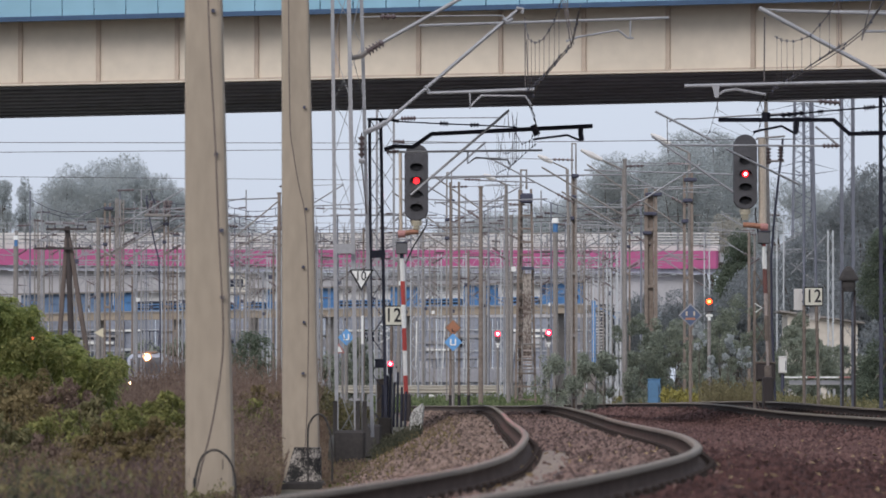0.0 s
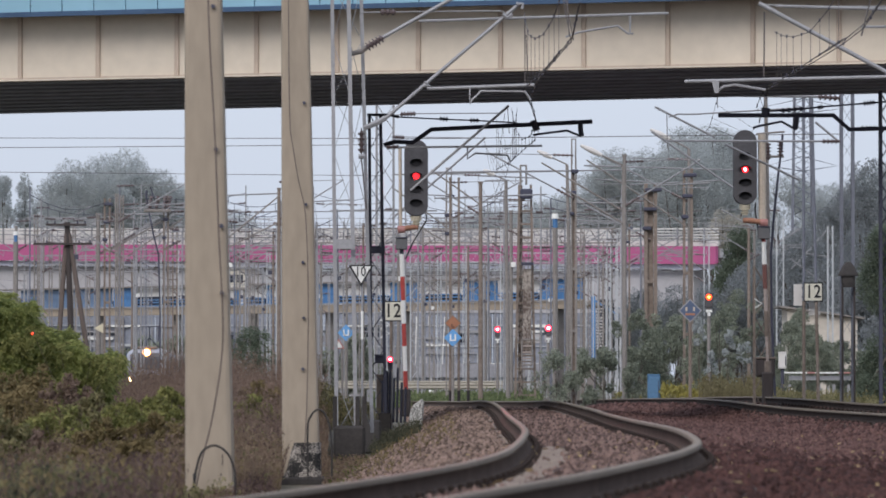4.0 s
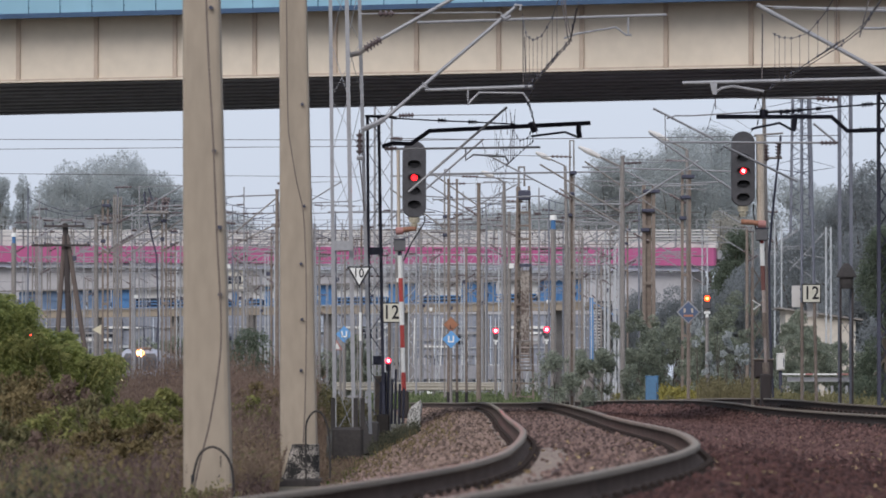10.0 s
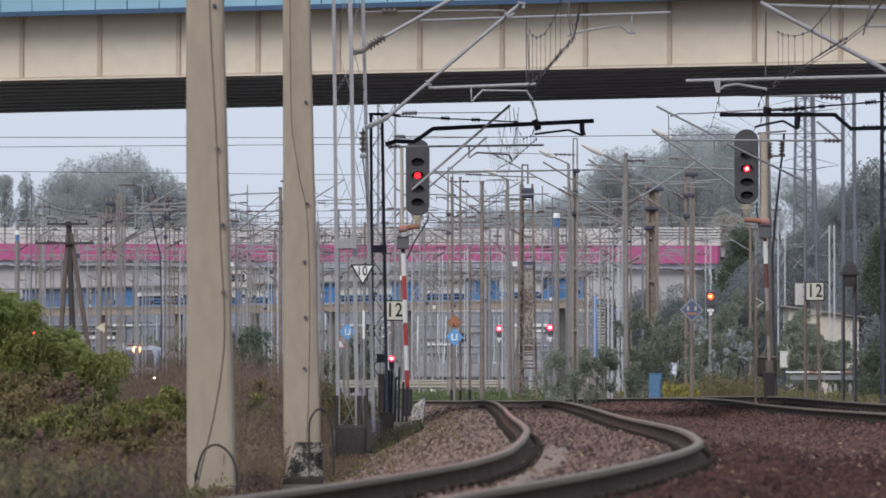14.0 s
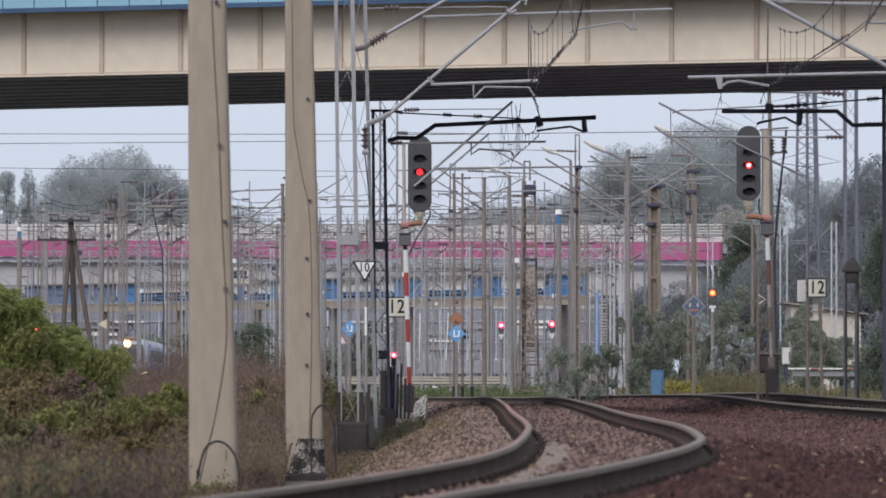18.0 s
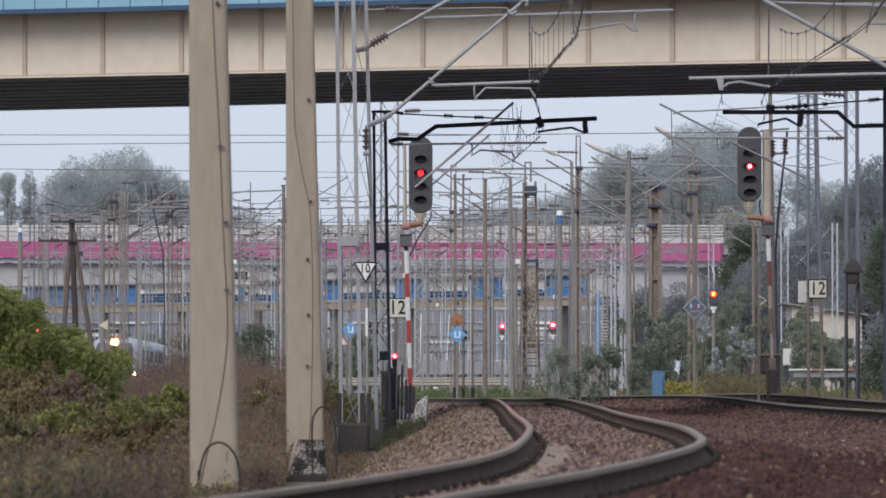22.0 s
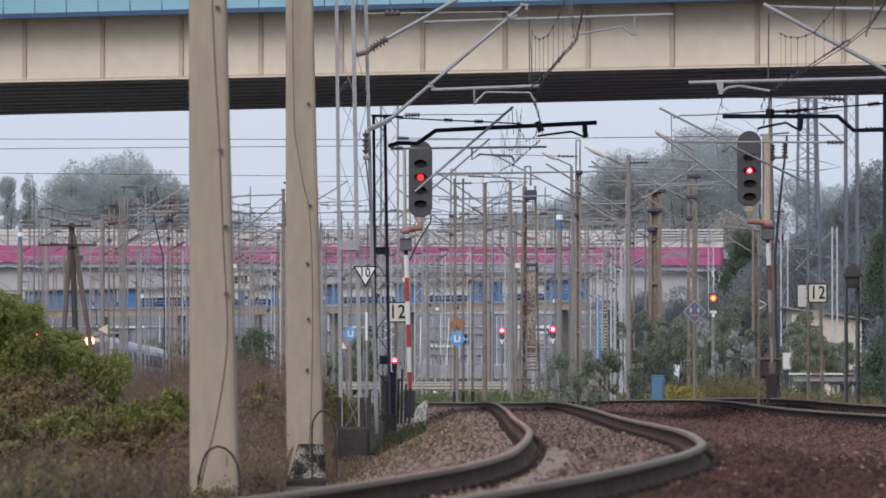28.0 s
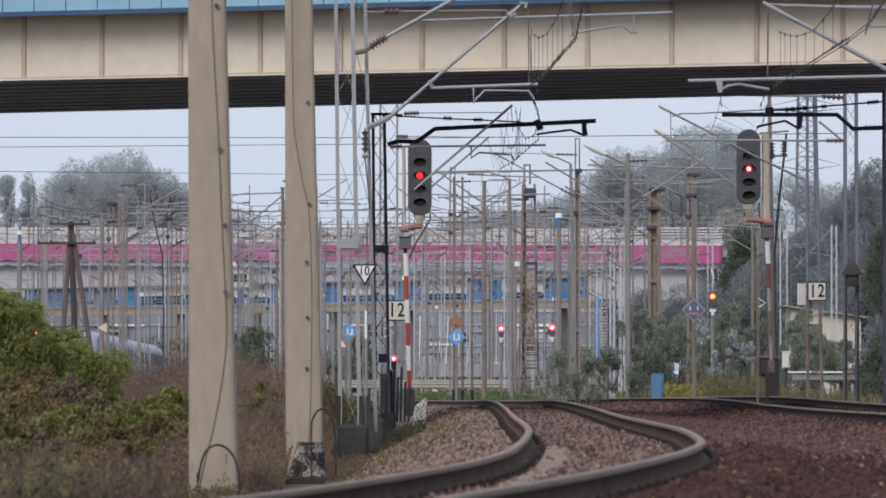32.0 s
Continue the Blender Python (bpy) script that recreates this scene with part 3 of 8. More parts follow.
# ---- the road viaduct ----
def build_viaduct():
    z0 = 6.85
    a0, a1 = Vector((-9.486, 121, 6.842)), Vector((8.938, 114, 6.843))
    along = Vector((a1.x - a0.x, a1.y - a0.y, 0)).normalized()
    across = Vector((-along.y, along.x, 0))
    o = Vector((a0.x, a0.y, z0))
    via = thing("road_viaduct", o, "cream steel road viaduct with turquoise barrier over the tracks", "bridge")
    m = Matrix((along, across, Vector((0, 0, 1)))).transposed()
    P = lambda u, w, z: o + along * u + across * w + Vector((0, 0, z))
    lo, hi, wide = -32, 48, 12.6

    def beam(w, half, z0, z1):
        """A girder along the deck; its offset shrinks towards +u to fit the camera's view."""
        k = lambda u: w * (1 - 0.007 * u)
        return Shape().loft([[P(u, k(u) - half, z0), P(u, k(u) + half, z0), P(u, k(u) + half, z1), P(u, k(u) - half, z1)] for u in (lo, hi)])
    mid, ln = (lo + hi) / 2, hi - lo
    part("girder", Shape().box(P(mid, 0.02, 0.72), (ln, 0.03, 1.40), m), GIRDER, via, "cream painted girder web")
    part("weld_seam", Shape().box(P(mid, -0.01, 0.06), (ln, 0.04, 0.04), m), STIFF, via, "brown stained seam above the flange")
    part("bottom_flange", Shape().box(P(mid, -0.02, 0.02), (ln, 0.34, 0.035), m), GIRDER, via)
    u = 0.56
    k = 0
    while lo + 1 < u - 1.825 * 20 + k * 1.825 < hi or k < 3:
        uu = u - 1.825 * 20 + k * 1.825
        if uu > hi - 1:
            break
        if uu > lo + 0.5:
            part("stiffener", Shape().bevel_box(P(uu, -0.02, 0.73), (0.1, 0.05, 1.36), 0.012, m), STIFF, via, "rust-stained cream stiffener")
        k += 1
    part("girder", beam(wide, 0.015, 0.02, 1.42), GIRDER, via)
    for w in np.linspace(0.7, wide - 0.4, 9):
        part("longitudinal_beam", beam(w, 0.1, 0.01, 0.67), GIRDER_DARK, via)
        part("beam_flange", beam(w, 0.3, -0.015, 0.008), FLANGE, via)
    part("deck_slab", Shape().box(P(mid, wide / 2, 1.47), (ln, wide + 1.24, 0.12), m), GIRDER_DARK, via)
    part("edge_beam", Shape().box(P(mid, -0.68, 1.385), (ln, 0.2, 0.1), m), EDGE_BLUE, via, "dark blue edge beam")
    part("edge_beam", Shape().box(P(mid, wide + 0.67, 1.475), (ln, 0.16, 0.12), m), EDGE_BLUE, via, "dark blue edge beam")
    for w in (-0.7, wide + 0.69):
        for u in np.arange(lo + 0.33, hi, 0.737):
            if w > 0 and (u < -12 or u > 30):
                continue
            part("barrier_panel", Shape().bevel_box(P(u, w, 2.437), (0.715, 0.05, 2.02), 0.008, m), BARRIER, via)
    for u in (-20, 38):
        part("pier", Shape().bevel_box(P(u, wide / 2, -z0 / 2 - 0.5), (1.6, 9.5, z0 + 1), 0.1, m), CONCRETE, via)
    part("road_surface", Shape().box(P(mid, wide / 2, 1.565), (ln, wide + 1.1, 0.06), m), ASPHALT, via)


build_viaduct()


# ---- concrete poles in front ----
def concrete_pole(x0, x1, y, top, w0, w1, base_z, label, holes):
    """Tapered prestressed pole with rounded arrises; its sides run from (x0, w0) below to (x1, w1) above."""
    pole = thing("concrete_pole", (x0, y, base_z), label, "pole", "concrete poles beside the track")
    rings = []
    for k in range(13):
        t = k / 12
        cx, w, z = x0 + (x1 - x0) * t, (w0 + (w1 - w0) * t) / 2, base_z + (top - base_z) * t
        c = w * 0.22
        rings.append([(cx + a, y + b, z) for a, b in ((-w + c, -w), (w - c, -w), (w - c * 0.3, -w + c * 0.3), (w, -w + c), (w, w - c), (w - c, w), (-w + c, w), (-w, w - c), (-w, -w + c), (-w + c * 0.3, -w + c * 0.3))])
    part("shaft", Shape().loft(rings), CONCRETE, pole)
    for z, dx in holes:
        t = (z - base_z) / (top - base_z)
        cx, w = x0 + (x1 - x0) * t, (w0 + (w1 - w0) * t) / 2
        part("step_bolt", Shape().tube((cx + dx * w, y - w - 0.05, z), (cx + dx * w, y, z), 0.022, n=8), STEEL_DARK, pole)
    return pole


PA = concrete_pole(-2.308, -2.4, 57, 5.6, 0.49, 0.342, -0.72, "tall beige concrete pole with a cable along it", [(2.061, 0.75), (1.388, 0.7), (2.83, 0.55), (4.272, 0.55)])
PB = concrete_pole(-1.928, -2.038, 79, 7.2, 0.529, 0.348, -1.05, "tall beige concrete pole with flaking tarred foot", [(4.366, 0.55), (2.944, 0.55), (2.138, 0.3), (1.364, 0.3), (0.653, 0.2)])


def bent(pts, n=5):
    """More points along a smooth line through the given ones."""
    p = [Vector(q) for q in pts]
    p = [p[0] * 2 - p[1]] + p + [p[-1] * 2 - p[-2]]
    out = []
    for a, b, c, d in zip(p, p[1:], p[2:], p[3:]):
        for k in range(n):
            t = k / n
            out.append(0.5 * (2 * b + (c - a) * t + (2 * a - 5 * b + 4 * c - d) * t * t + (3 * b - a - 3 * c + d) * t ** 3))
    return out + [p[-2]]


def pole_cables():
    sh = Shape().path(bent([(-2.328, 56.5, 4.646), (-2.294, 56.5, 3.799), (-2.243, 56.5, 2.895), (-2.204, 56.5, 1.934), (-2.164, 56.5, 1.143), (-2.181, 56.5, 0.691), (-2.277, 56.5, 0.098), (-2.384, 56.5, -0.326), (-2.452, 56.5, -0.665)]), 0.0095)
    part("cable", sh, CABLE, PA, "brown cable clipped along the pole")
    sh = Shape().path(bent([(-2.476, 56.4, -0.775), (-2.436, 56.4, -0.437), (-2.38, 56.4, -0.228), (-2.301, 56.4, -0.155), (-2.222, 56.4, -0.144), (-2.138, 56.4, -0.194), (-2.07, 56.4, -0.296), (-2.036, 56.4, -0.465), (-2.042, 56.4, -0.775)]), 0.012)
    part("cable_loop", sh, DARK_CONCRETE, PA, "thick dark cable bowing out at the foot")
    part("cable_clip", Shape().bevel_box((-2.44, 56.38, -0.45), (0.035, 0.05, 0.07), 0.008), BLACK, PA, "small black cable clip")
    sh = Shape().path(bent([(-2.106, 78.6, 6.091), (-2.083, 78.6, 4.205), (-2.036, 78.6, 3.733), (-1.957, 78.6, 3.262), (-1.863, 78.6, 2.79), (-1.824, 78.6, 1.69), (-1.839, 78.6, 0.275), (-1.871, 78.6, -0.432)]), 0.008)
    part("cable", sh, CABLE, PB, "brown cable clipped along the pole")
    sh = Shape().path(bent([(-1.819, 78.4, -1.057), (-1.827, 78.4, -0.195), (-1.78, 78.4, 0.001), (-1.686, 78.4, 0.087), (-1.584, 78.4, 0.025), (-1.513, 78.4, -0.195), (-1.49, 78.4, -0.508), (-1.49, 78.4, -0.979)]), 0.014)
    part("cable_loop", sh, DARK_CONCRETE, PB, "thick dark cable bowing out at the foot")
    rings = []
    for y, h in ((782, 0.003), (800, 0.008), (825, 0.006), (850, 0.012), (880, 0.012)):
        w = (0.537 + (y - 782) * 0.0001) / 2 + h
        z = 0.55 + (665 - y) * 0.0079
        cx = -1.932 + (y - 782) * 0.00006
        slant = 0.14 * max(0, 1 - (y - 782) / 66)
        rings.append([(cx + a * w + (slant if a < 0 else 0), 79 + b * w, z) for a, b in ((-0.8, -1), (0.8, -1), (1, -0.8), (1, 0.8), (0.8, 1), (-0.8, 1), (-1, 0.8), (-1, -0.8))])
    part("tarred_foot", Shape().loft(rings), CONCRETE_OLD, PB, "flaking black tar on the pole foot")
    part("base_block", Shape().bevel_box((-1.935, 79, -1.0), (0.68, 0.62, 0.32), 0.04), DARK_CONCRETE, PB, "dark concrete block round the pole foot")
    rings = [[(x, y, z + 0) for x, y, z in ((-2.565, 56.7, z), (-2.058, 56.7, z), (-2.052, 57.3, z), (-2.571, 57.3, z))] for z in (-0.596, -0.9)]
    part("tarred_foot", Shape().loft(rings), CONCRETE_OLD, PA, "flaking black tar on the pole foot")


pole_cables()
for z, w, h in ((-0.288, 0.008, 0.11), (-0.436, 0.016, 0.02)):
    part("rust_stain", Shape().box((-2.16 - w * 2, 57 - 0.245, z), (w, 0.004, h)), WOOD, PA, "small rust stain")


# ---- masts and overhead line ----
def insulator(sh, a, b, r, n=5):
    """Ribbed rod between two points."""
    a, b = Vector(a), Vector(b)
    sh.tube(a, b, r * 0.45)
    for k in range(n):
        p = a.lerp(b, (k + 0.5) / n)
        w = (b - a) / n * 0.22
        sh.tube(p - w, p + w, r, r * 0.7, n=8)
    return sh


def lattice_mast(name, x, d, top, w, material, label, group, base=None, deep=None, pitch=None, leg=None, taper=1.0, foot=None, lace=None, zig=True):
    base = float(land_z(x, min(d, 299))) - 0.1 if base is None else base
    mast = thing(name, (x, d, base), label, "mast", group)
    deep = deep or w
    leg = leg or max(0.028, w * 0.055)
    lace = lace or leg * 0.5
    corner = lambda i, z: Vector((x + (w / 2) * (-1, 1, 1, -1)[i] * (1 + (taper - 1) * (top - z) / (top - base)), d + deep / 2 * (-1, -1, 1, 1)[i], z))
    for i in range(4):
        part("leg", Shape().tube(corner(i, base), corner(i, top), leg, n=4), material, mast)
    pitch = pitch or w * 1.5
    n = max(3, int((top - base) / pitch))
    for i in range(4):
        j = (i + 1) % 4
        levels = [base + (top - base) * k / n for k in range(n + 1)]
        if zig:
            part("lacing", Shape().path([corner(j if k % 2 else i, z) for k, z in enumerate(levels)], lace, n=3), material, mast)
        else:
            for z in levels[1:-1]:
                part("batten", Shape().tube(corner(i, z), corner(j, z), lace * 1.6, n=4), material, mast)
    if foot:
        part("foundation", Shape().bevel_box((x, d, base + foot / 2), (w * 1.9, deep * 1.9, foot), 0.03), DARK_CONCRETE, mast, "dark stained concrete foundation")
    return mast


def frame_mast(x, d, top, w, material, label, group, loop=False, name="catenary_mast"):
    """Two channels joined by batten plates."""
    base = float(land_z(x, min(d, 299))) - 0.1
    mast = thing(name, (x, d, base), label, "mast", group)
    c = max(0.05, w * 0.26)
    for s in (-1, 1):
        part("channel", Shape().box((x + s * (w / 2 - c / 2), d, (base + top) / 2), (c, c * 1.6, top - base)), material, mast)
    n = int((top - base) / 2.2)
    for k in range(n):
        part("batten", Shape().box((x, d - c * 0.8, base + 0.6 + k * 2.2), (w * 0.96, 0.02, 0.1)), material, mast)
    for k in range(3):
        part("clamp_box", Shape().bevel_box((x + w * (0.2 - 0.25 * k), d - c, top - 0.25 - k * 0.75), (w * (1.3 - 0.3 * k), 0.2, 0.14), 0.03), STEEL_DARK, mast)
    if loop:
        part("top_loop", Shape().path([(x - w * 0.35, d, top), (x - w * 0.35, d, top + 0.9), (x + w * 0.35, d, top + 0.9), (x + w * 0.35, d, top)], 0.035), material, mast)
    return mast


def round_mast(x, d, top, w, material, label, group, name="catenary_mast"):
    base = float(land_z(x, min(d, 299))) - 0.1
    mast = thing(name, (x, d, base), label, "mast", group)
    part("shaft", Shape().tube((x, d, base), (x, d, top), w * 0.5, w * 0.36, n=10), material, mast)
    part("cap", Shape().tube((x, d, top), (x, d, top + 0.08), w * 0.48, n=10), material, mast)
    return mast


def cantilever(mast, x, d, z, side, reach, material=None, rise=1.6):
    """Sloping strut, horizontal tie and drop arm carrying the contact wire."""
    material = material or GALV
    tip = Vector((x + side * reach, d, z + rise))
    root = Vector((x, d, z))
    k = root.lerp(tip, 0.2)
    strut = part("strut", Shape().tube(k, tip, 0.03), material, mast)
    part("insulator", insulator(Shape(), root, k, 0.07), PORCELAIN, strut)
    tie = Vector((x, d, z + rise * 0.95))
    t2 = tie.lerp(tip, 0.25)
    tie_rod = part("tie", Shape().tube(t2, tip, 0.014), material, mast)
    part("insulator", insulator(Shape(), tie, t2, 0.06), PORCELAIN, tie_rod)
    h0, h1 = root.lerp(tip, 0.45), Vector((x + side * reach * 1.12, d, z + rise * 0.5))
    part("steady_tube", Shape().tube(h0, h1, 0.025), material, mast)
    q = h0.lerp(h1, 0.35)
    part("registration_arm", Shape().path([q, q - Vector((0, 0, 0.28)), q + Vector((side * 0.25, 0, -0.1)), q + Vector((side * 1.1, 0, -0.12))], 0.018), material, mast)


# mast standing in front of the viaduct
def front_mast():
    d = 110
    m = thing("catenary_mast", (-1.782, d, -0.55), "tall galvanised lattice mast carrying overhead line arms", "mast", "catenary masts")
    legs = ((-2.002, -2.09, 110.25, 0.05), (-1.617, -1.76, 109.75, 0.056), (-1.309, -1.518, 110.3, 0.05))
    foot = lambda k, t: Vector((legs[k][0] + (legs[k][1] - legs[k][0]) * t, legs[k][2], -0.55 + 8.2 * t))
    for k in range(3):
        part("leg", Shape().tube(foot(k, 0), foot(k, 1.15), legs[k][3], n=4), GALV, m)
        part("lacing", Shape().path([foot(k if j % 2 else (k + 1) % 3, j / 7.5) for j in range(9)], 0.008, n=3), GALV, m)
    for px in (-2.024, -1.584, -1.452):
        part("stub", Shape().box((px, 109.6, -0.15), (0.085, 0.12, 0.62)), DARK_CONCRETE, m, "black painted mast stub")
    part("foundation", Shape().bevel_box((-1.745, 109.8, -0.80), (0.61, 0.7, 0.78), 0.05), DARK_CONCRETE, m, "dark stained concrete foundation")
    part("foundation", Shape().bevel_box((-1.335, 113, -0.66), (0.34, 0.4, 0.68), 0.04), PLINTH_DARK, m, "grey-brown concrete foundation block")
    part("cover_plate", Shape().box((-1.837, 109.5, 3.113), (0.396, 0.02, 0.187)), GALV, m)
    part("strut", Shape().tube((-1.122, 110, 7.139), (0.946, 110, 8.305), 0.037, n=8), GALV, m)
    part("insulator", insulator(Shape(), (-1.419, 110, 6.952), (-1.1, 110, 7.15), 0.1), PORCELAIN, m)
    part("bracket", Shape().path([(-1.738, 110, 6.831), (-1.529, 110, 6.875), (-1.419, 110, 6.952)], 0.05), STEEL_GREY, m)
    part("strut", Shape().tube((-1.034, 110, 5.588), (1.562, 110, 7.81), 0.036, n=8), GALV, m)
    part("bracket", Shape().path([(-1.474, 110, 5.379), (-1.232, 110, 5.478), (-1.034, 110, 5.588)], 0.055), GALV, m)
    part("clamp", Shape().path([(-0.296, 109.8, 6.282), (-0.176, 109.8, 6.183), (-0.296, 109.8, 6.205)], 0.03), GALV, m)
    part("steady_tube", Shape().tube((-0.242, 110, 6.149), (1.848, 110, 6.226), 0.034, n=8), GALV, m)
    part("registration_arm", Shape().path([(0.594, 110, 6.182), (0.594, 110, 5.863), (0.638, 110, 5.929), (0.814, 110, 6.105), (1.672, 110, 6.094), (1.782, 110, 5.929)], 0.025), GALV, m)
    part("steady_tube", Shape().tube((-0.4, 111, 7.532), (4.507, 111, 7.687), 0.028), GALV, m)
    part("registration_arm", Shape().path([(2.486, 111, 7.221), (2.731, 111, 7.31), (3.508, 111, 7.443), (3.707, 111, 7.288), (3.818, 111, 7.288), (3.752, 111, 7.288), (3.752, 111, 7.632)], 0.022), GALV, m)
    part("tie", Shape().path([(-1.529, 110, 7.634), (-1.155, 110, 7.645), (0.858, 110, 7.667), (1.221, 110, 7.667), (1.331, 110, 7.579)], 0.014), GALV, m)
    part("insulator", insulator(Shape(), (-1.155, 110, 7.645), (-0.847, 110, 7.645), 0.07, 3), PORCELAIN, m)
    part("clamp", Shape().path([(1.231, 109.9, 7.595), (1.319, 109.9, 7.529), (1.429, 109.9, 7.595)], 0.035), GALV, m)
    part("clamp", Shape().path([(1.495, 109.9, 7.803), (1.627, 109.9, 7.792), (1.605, 109.9, 7.704)], 0.035), GALV, m)
    # weight string hanging beside the mast
    part("tension_weight", insulator(Shape(), (-1.518, 110, 5.32), (-1.518, 110, 4.9), 0.075, 4), PORCELAIN, m, "brown ribbed tension insulator")
    part("pulley", Shape().tube((-1.57, 109.8, 4.821), (-1.449, 109.8, 4.821), 0.05), GALV, m)
    for a, b in (((1.691, 112, 7.774), (1.702, 112, 6.318)), ((2.16, 100, 7.4), (2.34, 100, 6.45)), ((2.156, 98, 7.263), (2.332, 98, 6.381)), ((2.17, 96, 7.126), (2.208, 96, 6.339)), ((1.756, 114, 7.447), (1.778, 114, 6.706))):
        part("hanger", Shape().tube(a, b, 0.013, n=4), WIRE, m)
    part("rope", Shape().path([(-1.518, 110, 5.379), (-1.518, 110, 5.225), (-1.518, 110, 4.785), (-1.474, 110, 4.367), (-1.419, 110, 3.795)], 0.014), WIRE, m)


front_mast()


# arms of the mast that stands out of view beside the second track
def side_arms():
    x, d = 9.6, 106
    m = lattice_mast("catenary_mast", x, d, 9.0, 0.5, GALV, "tall galvanised lattice mast carrying overhead line arms", "catenary masts", leg=0.03, lace=0.011)
    part("strut", Shape().tube((6, 106, 7.557), (9.604, 106, 5.606), 0.042, n=8), GALV, m)
    part("steady_tube", Shape().tube((6.318, 106, 7.504), (9.604, 106, 7.408), 0.03), GALV, m)
    part("steady_tube", Shape().tube((4.6, 106, 6.083), (9.604, 106, 6.2), 0.034, n=8), GALV, m)
    part("drop_plate", Shape().loft([[(a, 106 + e, z) for a, e in ((c - h, -0.03), (c + h, -0.03), (c + h, 0.03), (c - h, 0.03))] for c, h, z in ((5.183, 0.07, 6.094), (5.205, 0.035, 5.861))]), GALV, m)
    part("registration_arm", Shape().path([(5.215, 106, 5.903), (5.342, 106, 5.988), (5.554, 106, 6.02), (6.127, 106, 5.924)], 0.028), GALV, m)
    part("registration_arm", Shape().path([(7.929, 106, 7.111), (8.31, 106, 7.111), (9.074, 106, 7.175)], 0.026), GALV, m)
    part("tie", Shape().path([(6, 106, 7.535), (6.742, 106, 7.493), (9.604, 106, 7.493)], 0.014), GALV, m)
    for a, b in (((6.106, 106, 7.387), (6.095, 106, 6.168)), ((7.66, 100, 7.3), (7.48, 100, 6.58))):
        part("hanger", Shape().tube(a, b, 0.014), WIRE, m)


side_arms()


def dark_masts():
    d = 128
    m = thing("catenary_mast", (-1.434, d, -0.5), "black steel lattice mast standing under the viaduct", "mast", "black masts under the viaduct")
    for x0, x1, r in ((-1.536, -1.587, 0.046), (-1.215, -1.333, 0.048)):
        for e in (-0.14, 0.14):
            part("leg", Shape().tube((x0, d + e, -0.5), (x1, d + e, 6.489), r, n=4), STEEL_DARK, m)
    zig = []
    for k in range(18):
        t0 = k / 17
        zz = lambda t: -0.5 + (6.489 + 0.5) * t
        a = lambda t: (-1.536 - 0.05 * t, d - 0.14, zz(t))
        b = lambda t: (-1.229 - 0.115 * t, d - 0.14, zz(t))
        zig.append(a(t0) if k % 2 else b(t0))
    part("lacing", Shape().path(zig, 0.013, n=3), STEEL_DARK, m)
    part("cross_head", Shape().path([(-1.638, 128, 6.476), (-1.152, 128, 6.476), (-0.922, 128, 6.425)], 0.032), STEEL_DARK, m)
    part("batten", Shape().box((-1.38, 127.8, 3.413), (0.3, 0.02, 0.166)), STEEL_DARK, m)
    part("foundation", Shape().bevel_box((-1.229, d, -0.55), (0.29, 0.6, 0.54), 0.03), DARK_CONCRETE, m, "dark stained concrete foundation")
    for px, py in ((0.0, 655), (0.07, 640), (0.16, 668), (0.24, 650), (0.33, 676), (0.42, 684), (-0.1, 672)):
        part("cable_pipe", Shape().tube((-1.203 + px, d + 0.3, -0.5), (-1.203 + px + 0.02, d + 0.3, 0.55 + (665 - py) * 0.0128), 0.028, n=6), STEEL_DARK, m)
    part("boom", Shape().path([(-1.254, 128, 5.785), (-1.024, 128, 5.862), (-0.602, 128, 5.849), (-0.179, 128, 6.144), (3.469, 128, 6.323)], 0.05, n=8), STEEL_DARK, m, "black tubular boom reaching over the track")
    part("boom_stub", Shape().path([(3.2, 128, 6.297), (3.2, 128, 6.144), (3.226, 128, 5.99)], 0.06), STEEL_DARK, m)
    part("registration_arm", Shape().path([(2.125, 128, 6.016), (2.278, 128, 6.041), (2.893, 128, 6.118), (3.213, 128, 5.99)], 0.026), STEEL_DARK, m)
    part("tie", Shape().path([(-0.922, 128, 6.425), (0.077, 128, 6.374), (0.781, 128, 6.348), (1.741, 128, 6.297)], 0.016), STEEL_DARK, m)
    for a, b in (((0, 128, 6.387), (0.205, 128, 6.374)), ((0.691, 128, 6.348), (0.896, 128, 6.348)), ((1.664, 128, 6.297), (1.818, 128, 6.246))):
        part("insulator", insulator(Shape(), a, b, 0.06, 3), STEEL_DARK, m)
    part("clamp", Shape().path([(2.123, 127.9, 6.344), (2.213, 127.9, 6.114)], 0.08), STEEL_DARK, m)
    x, d = 9.369, 118
    m = lattice_mast("catenary_mast", x, d, 6.509, 0.3, STEEL_DARK, "black steel lattice mast standing under the viaduct", "black masts under the viaduct", leg=0.04, base=-0.6)
    part("boom", Shape().path([(5.829, 118, 6.002), (8.236, 118, 6.002), (8.567, 118, 5.707), (9.346, 118, 5.73)], 0.046, n=8), STEEL_DARK, m, "black tubular boom reaching over the track")
    part("boom_stub", Shape().path([(7.469, 118, 5.978), (7.446, 118, 5.777), (7.422, 118, 5.707)], 0.06), STEEL_DARK, m)
    part("registration_arm", Shape().path([(6.561, 118, 5.742), (6.679, 118, 5.777), (7.151, 118, 5.872), (7.446, 118, 5.707)], 0.026), STEEL_DARK, m)
    part("tie", Shape().path([(6.868, 118, 6.084), (7.552, 118, 6.131), (7.977, 118, 6.179), (9.346, 118, 6.285)], 0.018), STEEL_DARK, m)
